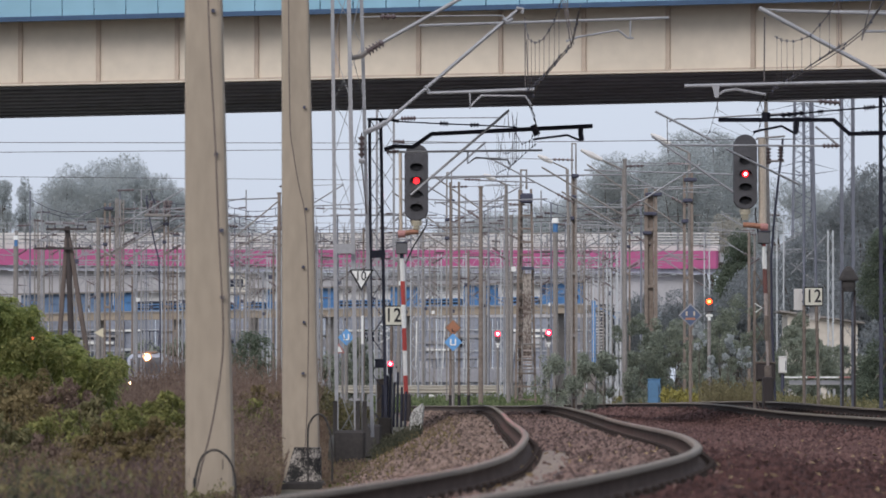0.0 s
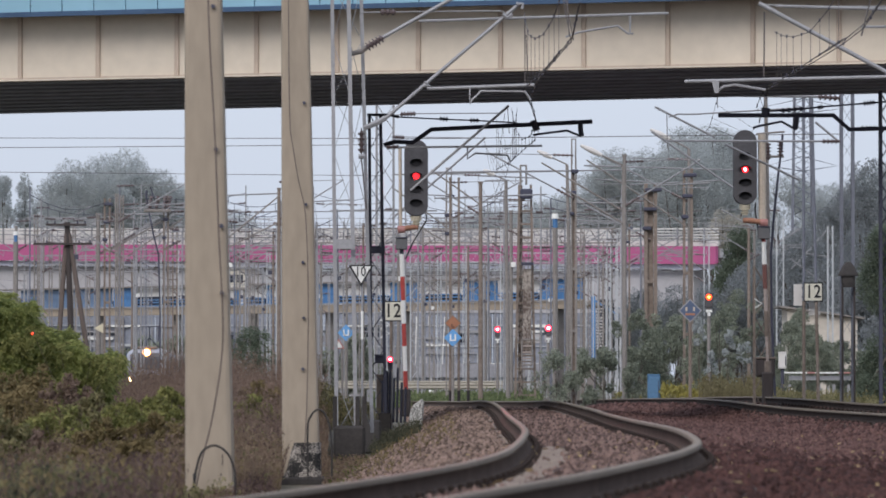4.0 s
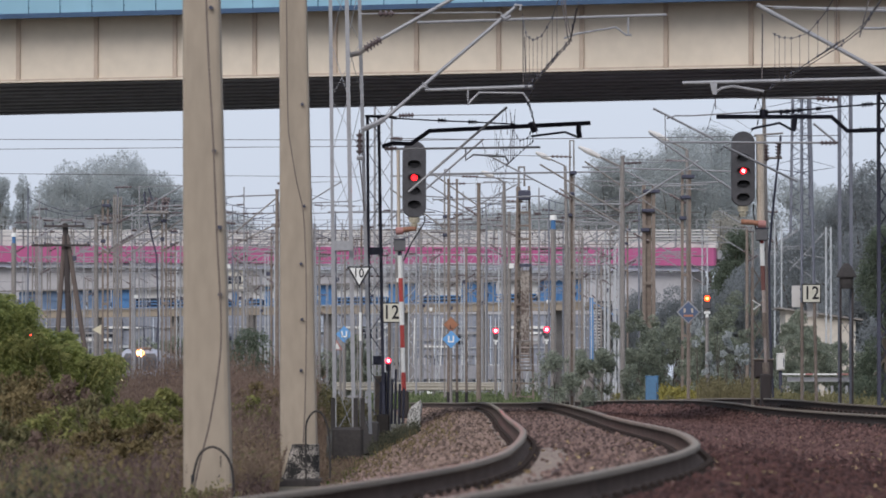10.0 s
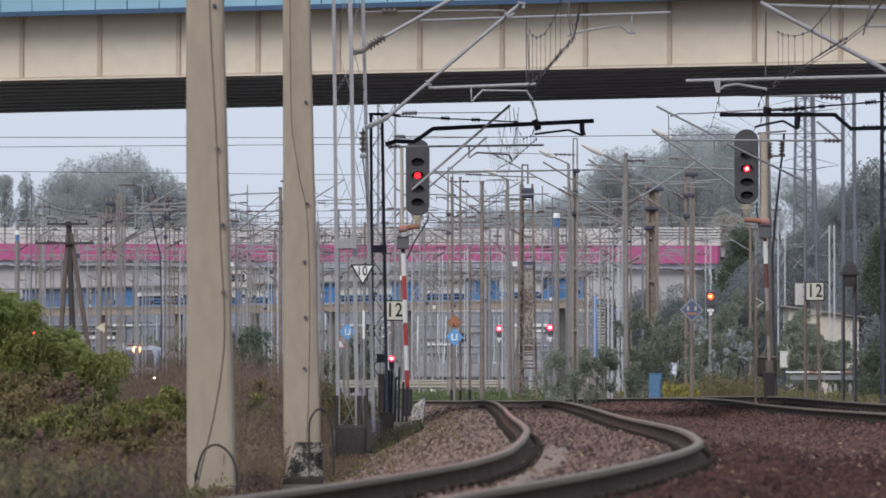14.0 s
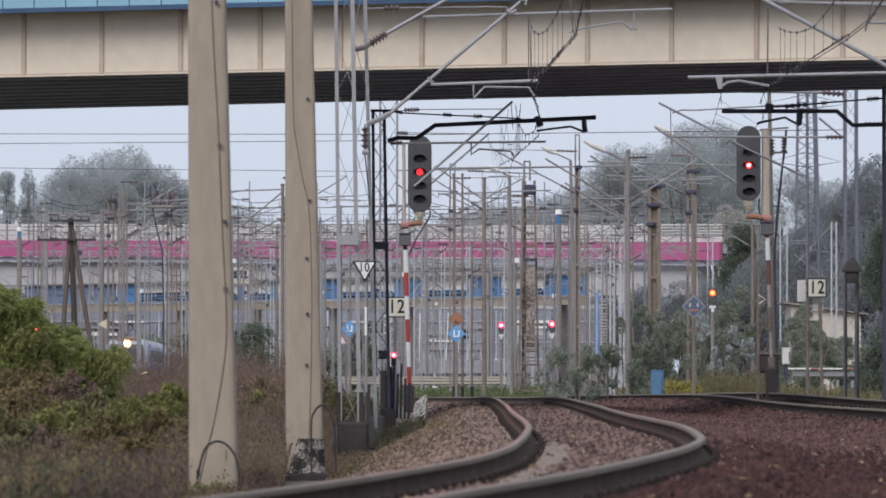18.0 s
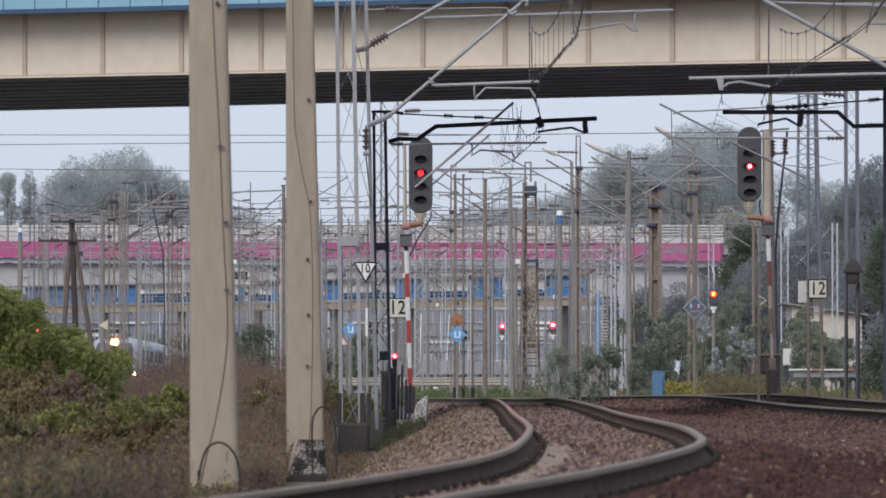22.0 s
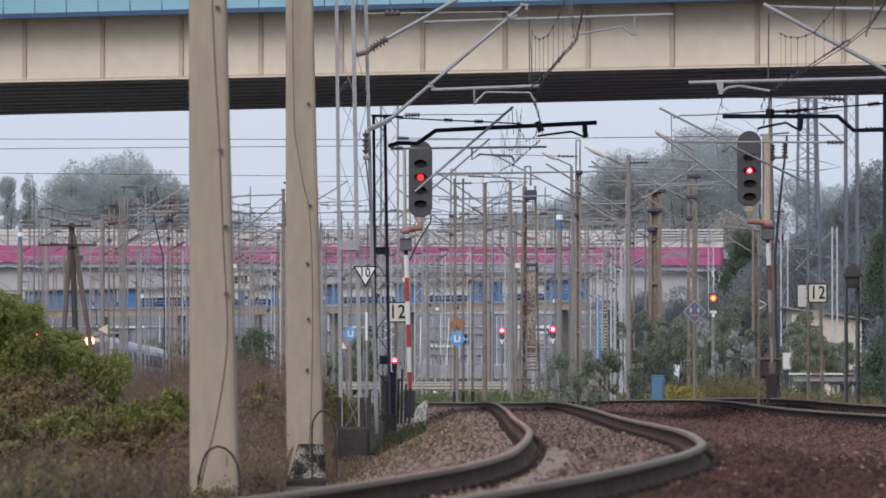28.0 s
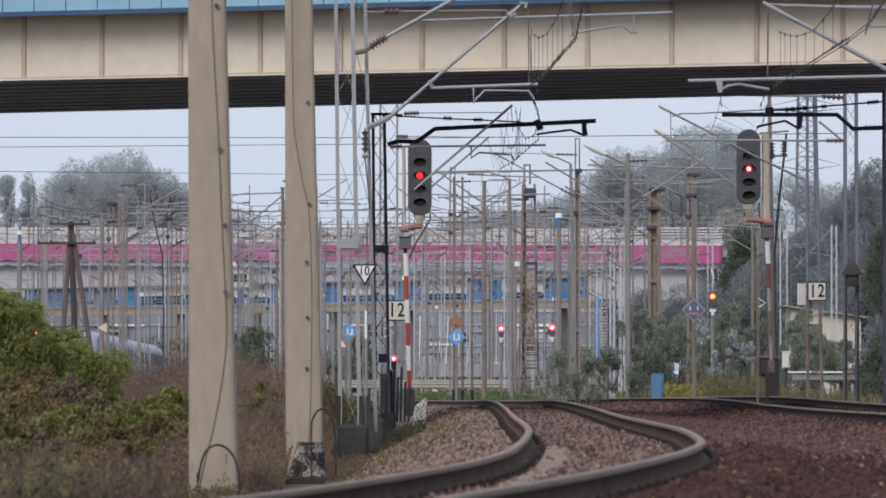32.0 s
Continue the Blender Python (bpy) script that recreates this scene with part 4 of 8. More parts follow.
    for a, b in (((7.127, 118, 6.096), (7.623, 118, 6.143)), ((7.906, 118, 6.167), (8.024, 118, 6.179)), ((8.862, 118, 6.249), (9.11, 118, 6.273)), ((8.803, 118, 5.73), (9.157, 118, 5.73))):
        part("insulator", insulator(Shape(), a, b, 0.06, 4), STEEL_DARK, m)
    part("clamp", Shape().path([(6.815, 117.9, 6.15), (6.815, 117.9, 5.973)], 0.09), STEEL_DARK, m)


dark_masts()


def middle_masts():
    m = lattice_mast("catenary_mast", -1.459, 152, 8.6, 0.456, GALV, "galvanised lattice mast with several overhead line arms", "catenary masts", leg=0.04, lace=0.014)
    part("white_lacing", Shape().path([(-1.581 + (0.25 if k % 2 else 0), 151.6, 1.584 + k * 0.118) for k in range(8)], 0.022, n=4), WHITE, m, "white painted lacing bars")
    part("strut", Shape().tube((-0.607, 119, 4.465), (1.464, 119, 6.25), 0.027, n=8), GALV, m)
    part("strut", Shape().tube((-1.26, 150, 4.735), (1.23, 150, 6.895), 0.03), GALV, m)
    part("steady_tube", Shape().tube((-0.956, 119.5, 5.39), (2.175, 119.5, 5.426), 0.024), GALV, m)
    part("insulator", insulator(Shape(), (-1.123, 119.5, 5.39), (-0.86, 119.5, 5.402), 0.06), PORCELAIN, m)
    part("registration_arm", Shape().path([(0.6, 120, 5.422), (0.6, 120, 5.17), (0.768, 120, 5.29), (1.452, 120, 5.242), (1.512, 120, 5.122)], 0.022), GALV, m)
    part("tie", Shape().path([(-1.26, 150, 7.48), (-0.735, 150, 7.525), (1.59, 150, 7.54)], 0.015), GALV, m)
    part("insulator", insulator(Shape(), (-1.035, 150, 7.51), (-0.63, 150, 7.525), 0.08), PORCELAIN, m)
    part("tie", Shape().path([(-1.29, 150, 6.91), (1.05, 150, 6.88)], 0.013), GALV, m)
    part("insulator", insulator(Shape(), (-1.23, 150, 6.91), (-0.93, 150, 6.895), 0.07), PORCELAIN, m)
    part("hanger", Shape().tube((1.815, 150, 7.675), (1.86, 150, 7), 0.014, n=4), WIRE, m)
    for y0, y1, r in ((6.964, 6.949, 0.012), (6.691, 6.782, 0.012), (6.052, 5.946, 0.01)):
        part("line_wire", Shape().tube((-12.829, 152, y0), (-1.581, 152, y1), r, n=4), WIRE, m)
    part("line_wire", Shape().tube((-1.277, 152, 6.934), (10.167, 142, 6.642), 0.012, n=4), WIRE, m)
    part("steady_tube", Shape().tube((-2.949, 152, 5.004), (-0.061, 152, 5.004), 0.022), GALV, m)
    m = lattice_mast("catenary_mast", 10.252, 142, 8.2, 0.284, BLUE_STEEL, "grey lattice mast with a transformer box", "catenary masts", leg=0.05, lace=0.008, deep=0.3)
    for px in (10.11, 10.409):
        part("lower_leg", Shape().box((px, 141.7, (2.822 - 0.6) / 2), (0.045, 0.1, 2.822 + 0.6)), WOOD, m, "black painted lower leg")
    bell = lambda half, z: [(10.252 + 0.86 * half * a, 141.6 + 0.5 * half * b, z) for a, b in ((-1, -0.7), (-0.7, -1), (0.7, -1), (1, -0.7), (1, 0.7), (0.7, 1), (-0.7, 1), (-1, 0.7))]
    part("transformer_box", Shape().loft([bell(0.156, 2.779), bell(0.199, 2.893), bell(0.199, 3.063)]), PLINTH_DARK, m, "dark transformer box high on the mast")
    part("box_hood", Shape().loft([bell(0.284, 3.063), bell(0.284, 3.106), bell(0.17, 3.305), bell(0.057, 3.418)]), PLINTH_DARK, m, "dark pitched hood of the box")
    part("boom", Shape().tube((6.617, 142, 7.622), (9.599, 142, 7.579), 0.035), GALV, m)
    part("insulator", insulator(Shape(), (9.528, 142, 7.579), (10.139, 142, 7.536), 0.09), PORCELAIN, m)
    part("steady_tube", Shape().tube((5.623, 142, 6.471), (9.741, 142, 6.457), 0.028), GALV, m)
    part("insulator", insulator(Shape(), (9.628, 142, 6.457), (10.139, 142, 6.457), 0.07), PORCELAIN, m)
    part("strut", Shape().tube((7.084, 140, 6.304), (8.996, 141, 5.443), 0.029), GALV, m)
    part("strut", Shape().tube((5.339, 142, 6.699), (7.384, 142, 5.293), 0.029), GALV, m)
    part("strut", Shape().tube((5.424, 142, 7.323), (6.93, 142, 6.557), 0.029), GALV, m)
    part("tie", Shape().path([(5.765, 142, 7.068), (5.992, 142, 7.139), (6.418, 142, 7.139), (9.031, 142, 7.295)], 0.02), GALV, m)
    part("strut", Shape().tube((9.457, 142, 6.94), (10.025, 142, 6.471), 0.03), GALV, m)
    for a, b in (((6.986, 142, 7.607), (7.001, 142, 7.295)), ((5.723, 142, 7.153), (5.737, 142, 6.273))):
        part("hanger", Shape().tube(a, b, 0.014, n=4), WIRE, m)


middle_masts()

GREY_LATTICE = [
    (-0.395, 303.6, 8.05, 0.304), (0, 333.3, 8.05, 0.2), (3.174, 280.9, 8.05, 0.253), (9.188, 312.5, 8.05, 0.219), (9.24, 300, 8.05, 0.27), (9.353, 294.1, 8.05, 0.176), (11.521, 319.1, 8.05, 0.191), (14.133, 298.8, 8.05, 0.269), (16.094, 266.9, 8.05, 0.32), (16.608, 240, 6.93, 0.21),
    (-20.524, 287.5, 8.8, 0.172), (-21.551, 306.1, 8.05, 0.245), (-24.093, 350.2, 9.55, 0.175), (-13.172, 234.4, 8.05, 0.117), (-13.259, 232.2, 8.05, 0.093), (9.533, 333.3, 8.05, 0.2), (9.279, 348.8, 8.05, 0.174), (-1.797, 366.7, 8.8, 0.183), (-10.898, 306.1, 8.05, 0.184), (-10.757, 317.3, 8.8, 0.159),
]
for i, (x, d, top, w) in enumerate(GREY_LATTICE):
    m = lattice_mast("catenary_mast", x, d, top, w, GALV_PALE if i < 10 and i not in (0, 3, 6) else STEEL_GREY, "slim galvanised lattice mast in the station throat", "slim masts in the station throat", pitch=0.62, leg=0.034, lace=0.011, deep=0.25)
    if i == 9:
        part("strut", Shape().tube((x, d, 6.9), (x - 1.66, d, 5.1), 0.02), GALV, m)
        part("strut", Shape().tube((x - 1.7, d, 5.55), (x - 0.43, d, 4.6), 0.025), GALV, m)
        part("steady_tube", Shape().tube((x - 1.2, d, 5.8), (x, d, 5.6), 0.022), GALV, m)
        continue
    cantilever(m, x, d, top - (1.9 if i % 2 else 1.2), 1 if x < -2 or i % 3 == 0 else -1, 2.8)
    if i % 3 == 1:
        cantilever(m, x, d, top - 2.6, -1, 2.4)
BROWN_FRAMES = [
    (0.388, 228, 8.05, 0.274), (8.226, 219.9, 8.05, 0.506), (8.967, 203.8, 8.05, 0.367), (-14, 238.1, 8.05, 0.286), (4.76, 200, 8.05, 0.2), (-11.344, 234.4, 8.05, 0.234), (-15.894, 339.6, 9.55, 0.34), (10.144, 305.6, 8.8, 0.367),
]
STRUTS = {
    ("frame", 2): (((5.319, 203.8, 8.356), (8.927, 203.8, 5.951)),), ("round", 1): (((3.49, 192.8, 7.838), (6.285, 192.8, 6.18)), ((4.165, 192.8, 7.009), (6.285, 192.8, 5.756))),
    ("round", 6): (((-8.636, 227.3, 6.005), (-6.455, 227.3, 7.8)), ((-8.636, 227.3, 5.664), (-6.455, 227.3, 6.755))), ("frame", 5): (((-13.57, 234.4, 5.823), (-11.391, 234.4, 7.042)), ((-12.938, 234.4, 5.542), (-10.641, 234.4, 7.089))),
    ("frame", 3): (((-15.095, 238.1, 6.002), (-14.048, 238.1, 6.717)),), ("round", 0): (((-0.308, 219.9, 8.578), (1.628, 219.9, 7.214)),), ("frame", 0): (((-1.003, 228, 6.705), (0.365, 228, 5.907)), ((-1.915, 228, 8.187), (0.319, 228, 6.545))),
}
TUBES = {
    ("frame", 1): ((7.39, 219.9, 8.006), (11.129, 219.9, 8.182)), ("frame", 2): ((5.217, 203.8, 8.152), (10.72, 203.8, 7.989)), ("frame", 4): ((-0.28, 200, 7.77), (6.72, 200, 7.85)),
    ("frame", 0): ((-1.915, 228, 8.688), (4.696, 228, 8.825)), ("frame", 5): ((-13.336, 234.4, 7.511), (-10.523, 234.4, 7.558)), ("frame", 3): ((-14.381, 238.1, 7.36), (-10.69, 238.1, 7.383)),
    ("round", 0): ((-0.198, 219.9, 7.478), (4.201, 219.9, 7.632)), ("round", 1): ((4.704, 192.8, 6.469), (6.864, 192.8, 6.469)), ("round", 6): ((-8.727, 227.3, 7.823), (-6.227, 227.3, 7.914)),
    ("round", 7): ((-11.755, 306.1, 6.826), (-2.571, 306.1, 6.887)), ("round", 9): ((-11.294, 294.1, 7.462), (-6.588, 294.1, 7.521)), ("round", 10): ((-2.853, 339.6, 9.041), (3.26, 339.6, 9.21)),
}
for i, (x, d, top, w) in enumerate(BROWN_FRAMES):
    m = frame_mast(x, d, top, w, RUST if i not in (0, 4) else STEEL_GREY, "weathered brown twin-channel mast with batten plates", "twin-channel masts", loop=i in (0, 4))
    if i in (1, 4):
        part("web_plate", Shape().box((x - w * 0.1, d + 0.06, (top - 1) / 2), (w * 0.62, 0.03, top + 0.6)), RUST, m, "rusty plate between the channels")
    if ("frame", i) in TUBES:
        part("steady_tube", Shape().tube(*TUBES["frame", i], 0.03), GALV, m)
    for a, b in STRUTS.get(("frame", i), ()):
        part("strut", Shape().tube(a, b, 0.031), STEEL_GREY, m)
    if i != 6:
        cantilever(m, x, d, top - (2.2 if i % 2 else 1.2), -1 if i in (1, 2, 4) else 1, 3.0)
ROUND_MASTS = [
    (1.606, 219.9, 8.05, 0.198), (6.324, 192.8, 8.05, 0.174), (-21.359, 285.2, 8.05, 0.2), (15.509, 283, 8.05, 0.198), (16.412, 294.1, 8.05, 0.176), (1.7, 333.3, 8.05, 0.167), (-6.455, 227.3, 8.05, 0.182), (-5.02, 306.1, 8.05, 0.153), (-6.67, 319.1, 8.05, 0.16), (-8.647, 294.1, 8.05, 0.147), (-0.985, 339.6, 9.55, 0.17), (7.864, 351.1, 8.8, 0.176), (9.404, 367.3, 9.55, 0.22), (3.391, 418.6, 9.55, 0.167), (-21.906, 414.9, 10.3, 0.166), (-25.873, 475.6, 10.3, 0.19), (-27.877, 461.5, 9.55, 0.231), (-14.496, 240, 7.4, 0.24),
]
for i, (x, d, top, w) in enumerate(ROUND_MASTS):
    m = round_mast(x, d, top, w, STEEL_GREY if i % 3 else RUST, "weathered concrete and steel mast in the station throat", "round masts")
    for a, b in STRUTS.get(("round", i), ()):
        part("strut", Shape().tube(a, b, 0.031), STEEL_GREY, m)
    if ("round", i) in TUBES:
        part("steady_tube", Shape().tube(*TUBES["round", i], 0.03), GALV, m)
    cantilever(m, x, d, top - 1.2 - 0.5 * (i % 2), 1 if i % 4 else -1, 2.6)


def switchgear():
    d = 234
    x = -11.56
    s = thing("line_switch", (x, d, 7.102), "dark line switch with rod on a mast head", "switch")
    part("frame", Shape().bevel_box((-11.677, 234, 7.406), (1.123, 0.3, 0.12), 0.02), STEEL_GREY, s)
    for a in (-12.028, -11.747, -11.419, -11.232):
        part("insulator", insulator(Shape(), (a, d, 7.406), (a + 0.1, d, 8.015), 0.12), PORCELAIN, s)
    part("horn", Shape().path([(-12.074, 234, 7.64), (-12.145, 234, 8.038), (-12.121, 234, 8.249)], 0.04), STEEL_DARK, s)
    part("horn", Shape().path([(-11.794, 234, 7.874), (-11.911, 234, 8.202), (-11.981, 234, 8.389)], 0.03), STEEL_DARK, s)
    part("rod", Shape().path([(-12.002, 233.5, 7.321), (-11.815, 233.5, 6.388), (-11.605, 233.5, 5.57), (-11.535, 233.5, 3.002), (-11.536, 233.5, -1.2)], 0.035), STEEL_DARK, s, "black operating rod down the mast")


switchgear()
YELLOW = mat("faded_yellow_plastic", (0.55, 0.47, 0.2), 0.6)
part("yellow_tube", Shape().tube((-2.173, 57.4, 1.4), (-2.178, 57.4, 1.767), 0.02, n=8), YELLOW, PA, "faded yellow plastic tube strapped to the pole")
part("yellow_tube", Shape().tube((-1.771, 79.4, 1.495), (-1.779, 79.4, 1.82), 0.02, n=8), YELLOW, PB, "faded yellow plastic tube strapped to the pole")


def big_brown_mast():
    x, d = 3.435, 226
    m = lattice_mast("catenary_mast", x, d, 8.211, 0.452, RUST, "broad rust-brown lattice mast with plated middle", "twin-channel masts", taper=1.8, leg=0.06, lace=0.03, pitch=0.5, zig=False)
    part("post", Shape().bevel_box((3.24, 226.2, 3.6), (0.18, 0.3, 9.2), 0.03), PATCHY, m, "mottled brown-grey concrete post")
    part("cladding_plate", Shape().box((3.497, 225.6, 3.144), (0.339, 0.04, 3.39)), PATCHY, m, "patchy rusted cladding plate")
    part("ladder", Shape().path([(3.291, 225.4, 2.015), (3.697, 225.4, 2.015), (3.697, 225.4, 1.001), (3.291, 225.4, 1.001), (3.291, 225.4, 2.015)], 0.04), STEEL_GREY, m)
    for y in range(8):
        part("warning_band", Shape().box((3.503, 225.4, 1.883 - y * 0.125), (0.384, 0.02, 0.06)), PALE_RUST if y % 2 else RUST, m)
    part("insulator_box", Shape().bevel_box((3.471, 225.4, 7.83), (0.5, 0.3, 0.4), 0.05), STEEL_DARK, m)
    part("collar", Shape().box((3.518, 225.5, 5.037), (0.5, 0.3, 0.12)), STEEL_DARK, m)
    cantilever(m, x, d, 6.087, -1, 3.4)
    part("top_loop", Shape().path([(3.254, 226, 8.211), (3.254, 226, 8.98), (3.48, 226, 8.98), (3.48, 226, 8.211)], 0.05), STEEL_GREY, m)


big_brown_mast()


def platform_lamps():
    for tip, root, foot in (((3.863, 222, 9.408), (5.017, 222, 8.875), (5.239, 222, -0.005)), ((5, 200, 8.73), (6.52, 200, 8.01), (6.56, 200, 0.05)), ((7.667, 205, 9.509), (9.061, 205, 8.812), (9.123, 205, 0.038)), ((1.677, 215, 8.398), (2.537, 215, 8.011), (2.623, 215, 0.013))):
        tip, root = Vector(tip), Vector(root)
        base = float(land_z(foot[0], foot[1])) - 0.1
        lamp = thing("street_lamp", (foot[0], foot[1], base), "yard lamp with a long cream head on a sloping arm", "lamp", "yard lamps")
        part("pole", Shape().tube((foot[0], foot[1], base), root, 0.09, 0.06, n=8), STEEL_GREY, lamp)
        neck = tip.lerp(root, 0.5)
        part("arm", Shape().tube(root, neck, 0.03), STEEL_GREY, lamp)
        part("head", Shape().tube(tip, tip.lerp(neck, 0.5), 0.05, 0.11, n=8).tube(tip.lerp(neck, 0.5), neck, 0.11, 0.07, n=8), PALE, lamp, "cream lamp head")
    for x, d, drop, r in ((4.92, 240, 0, 1), (-18.0, 240, 0.6, 0.72)):
        lamp_column(x, d, drop, r)


def lamp_column(x, d, drop, r):
    lamp = thing("lamp_column", (x, d, -0.8), "grey column with a white and blue lantern", "lamp", "lantern columns")
    top = 6.862 - drop
    part("pole", Shape().tube((x, d, -0.8), (x, d, top), 0.108, n=8), STEEL_GREY, lamp)
    part("collar", Shape().tube((x, d, top), (x, d, top + 0.384 * r), 0.108 * r, n=10), BLUE, lamp, "blue collar")
    part("lantern", Shape().tube((x, d, top + 0.384 * r), (x, d, top + 0.624 * r), 0.168 * r, 0.12 * r, n=10), WHITE, lamp, "white lantern")


platform_lamps()


def pylon():
    x, d = 27.006, 420
    m = lattice_mast("power_pylon", x, d, 26, 1.008, BLUE_STEEL, "tall grey lattice power pylon behind the trees", "", base=-1, leg=0.1, lace=0.06, taper=1.9, pitch=0.75)
    part("centre_leg", Shape().tube((x, d - 0.9, -1), (x, d - 0.6, 26), 0.09, n=4), BLUE_STEEL, m)
    part("lacing", Shape().path([(x + (0.5 + 0.45 * (1 - k / 36)) * (-1 if k % 2 else 1), d - 0.7, -1 + 27 * k / 36) for k in range(37)], 0.05, n=3), BLUE_STEEL, m)
    for z, r in ((20.5, 3.2), (16.2, 2.6)):
        sh = Shape()
        for s in (-1, 1):
            sh.path([(x, d, z + 0.7), (x + s * r, d, z), (x, d, z - 0.4)], 0.05, n=4)
        part("cross_arm", sh, BLUE_STEEL, m)


pylon()


def wooden_pole():
    d = 210
    p = thing("wooden_pole", (-13.839, d, -1.3), "dark wooden A-frame telegraph pole with two cross arms", "pole")
    part("post", Shape().tube((-13.566, d, -1.3), (-13.839, 210, 6.283), 0.12, 0.1, n=8), WOOD, p)
    part("brace", Shape().tube((-14.364, d, -1.3), (-13.86, 210, 5.863), 0.1, 0.085, n=8), WOOD_PALE, p, "paler brown timber brace")
    part("brace", Shape().tube((-12.642, d, -1.3), (-13.776, 210, 5.863), 0.1, 0.085, n=8), WOOD_PALE, p, "paler brown timber brace")
    for y, a, b in ((397, 88, 160), (431, 66, 170)):
        part("cross_arm", Shape().box(((-16.464 + (a + b) / 2 * 0.021), 209.8, 0.55 + (665 - y) * 0.021), ((b - a) * 0.021, 0.1, 0.08)), WOOD, p)
        for k in (0, 1, 4, 5):
            xx = -16.464 + (a + (b - a) * (k + 0.2) / 5.4) * 0.021
            part("insulator", Shape().tube((xx, 209.8, 0.55 + (665 - y) * 0.021), (xx, 209.8, 0.55 + (665 - y) * 0.021 + 0.13), 0.03), STEEL_DARK, p)


wooden_pole()


# ---- portal gantries and the thicket of slim masts ----
def gantry(x0, x1, d, z0, z1, label):
    base = -1.0
    # paler steel and thinner lacing on gantries beyond 340 m
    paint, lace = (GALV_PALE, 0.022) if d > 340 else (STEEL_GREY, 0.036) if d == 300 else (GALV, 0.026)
    g = thing("portal_gantry", (x0, d, base), label, "gantry", "portal gantries")
    n = max(6, int((x1 - x0) / ((z1 - z0) * 0.62)))
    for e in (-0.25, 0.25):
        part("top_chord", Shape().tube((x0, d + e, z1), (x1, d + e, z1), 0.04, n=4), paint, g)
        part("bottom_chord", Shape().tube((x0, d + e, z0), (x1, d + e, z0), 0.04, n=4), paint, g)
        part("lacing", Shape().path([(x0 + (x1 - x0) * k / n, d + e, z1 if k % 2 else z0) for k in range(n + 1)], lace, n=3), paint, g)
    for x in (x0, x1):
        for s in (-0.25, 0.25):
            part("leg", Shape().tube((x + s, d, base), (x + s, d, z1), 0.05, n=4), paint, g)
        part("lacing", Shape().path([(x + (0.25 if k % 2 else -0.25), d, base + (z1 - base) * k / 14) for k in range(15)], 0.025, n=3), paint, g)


for x0, x1, d, z0, z1 in ((-6.84, 9.42, 300, 7.63, 8.38), (-12.54, -0.792, 330, 7.117, 7.678), (-24.486, -14.487, 330, 7.051, 7.579), (-1.54, 10.08, 350, 7.62, 8.18), (-19.654, -8.184, 310, 7.494, 8.145), (-8.346, 10.374, 390, 7.843, 8.233)):
    gantry(x0, x1, d, z0, z1, "grey lattice portal gantry across the station throat")

thicket = random.Random(12)
for lo, hi, n in ((-0.022, 0.032, 32), (-0.074, -0.045, 12), (-0.038, -0.028, 8)):
    for i in range(n):
        u = lo + (hi - lo) * (i + thicket.random()) / n
        if -0.0600 < u < -0.0545:
            u += 0.009
        d = thicket.uniform(260, 440)
        x, top, w = u * d, thicket.uniform(7.2, 8.6), thicket.uniform(0.12, 0.28)
        if i % 3 == 2:
            # posts beyond 330 m get a lighter grey that imitates haze
            m = round_mast(x, d, top, w * 0.8, (GALV if d > 330 else (STEEL_GREY, RUST)[i % 2]), "thin brown or grey post in the station throat", "thin posts")
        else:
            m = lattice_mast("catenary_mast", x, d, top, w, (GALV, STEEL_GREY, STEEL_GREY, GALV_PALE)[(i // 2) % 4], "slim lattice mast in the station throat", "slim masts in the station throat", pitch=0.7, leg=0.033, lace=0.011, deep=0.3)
        if i % 3 == 1:
            cantilever(m, x, d, top - thicket.uniform(1.4, 3.0), -1 if i % 2 else 1, thicket.uniform(1.8, 2.8))
        else:
            cantilever(m, x, d, top - thicket.uniform(1.0, 2.4), thicket.choice((-1, 1)), thicket.uniform(2.0, 3.2))
            part("lamp_box", Shape().box((x + 0.1, d - 0.2, thicket.uniform(5.0, 6.4)), (0.22, 0.12, 0.22)), WHITE if i % 4 == 0 else STEEL_DARK, m)


# ---- wires ----
def dropper_set(pts, low, label, k=6):
    """Sagging messenger wire with droppers down to the contact wire."""
    pts, low = [Vector(p) for p in pts], [Vector(p) for p in low]
    base = pts[0]
    w = thing("catenary_wire", base, label, "wire", "overhead catenary")
    part("messenger_wire", Shape().path(pts, 0.0085, n=4), WIRE, w)
    part("contact_wire", Shape().path(low, 0.0085, n=4), WIRE, w)

    def at(line, t):
        s = t * (len(line) - 1)
        i = min(int(s), len(line) - 2)
        return line[i].lerp(line[i + 1], s - i)
    for j in range(k):
        t = (j + 0.5) / k
        part("dropper", Shape().tube(at(pts, t), at(low, t), 0.0055, n=3), WIRE, w)
        for line in (pts, low):
            part("clip", Shape().box(at(line, t), (0.03, 0.03, 0.05)), STEEL_DARK, w)
    return w


dropper_set([(1.68, 112, 7.718), (1.675, 106, 6.963), (1.734, 102, 6.65), (1.803, 98, 6.479), (1.849, 92, 6.364), (1.858, 86, 6.355)], [(1.68, 112, 6.296), (1.675, 106, 6.02), (1.734, 102, 5.925), (1.803, 98, 5.852), (1.849, 92, 5.711), (1.858, 86, 5.529)], "sagging messenger wire with droppers over the track", 9)
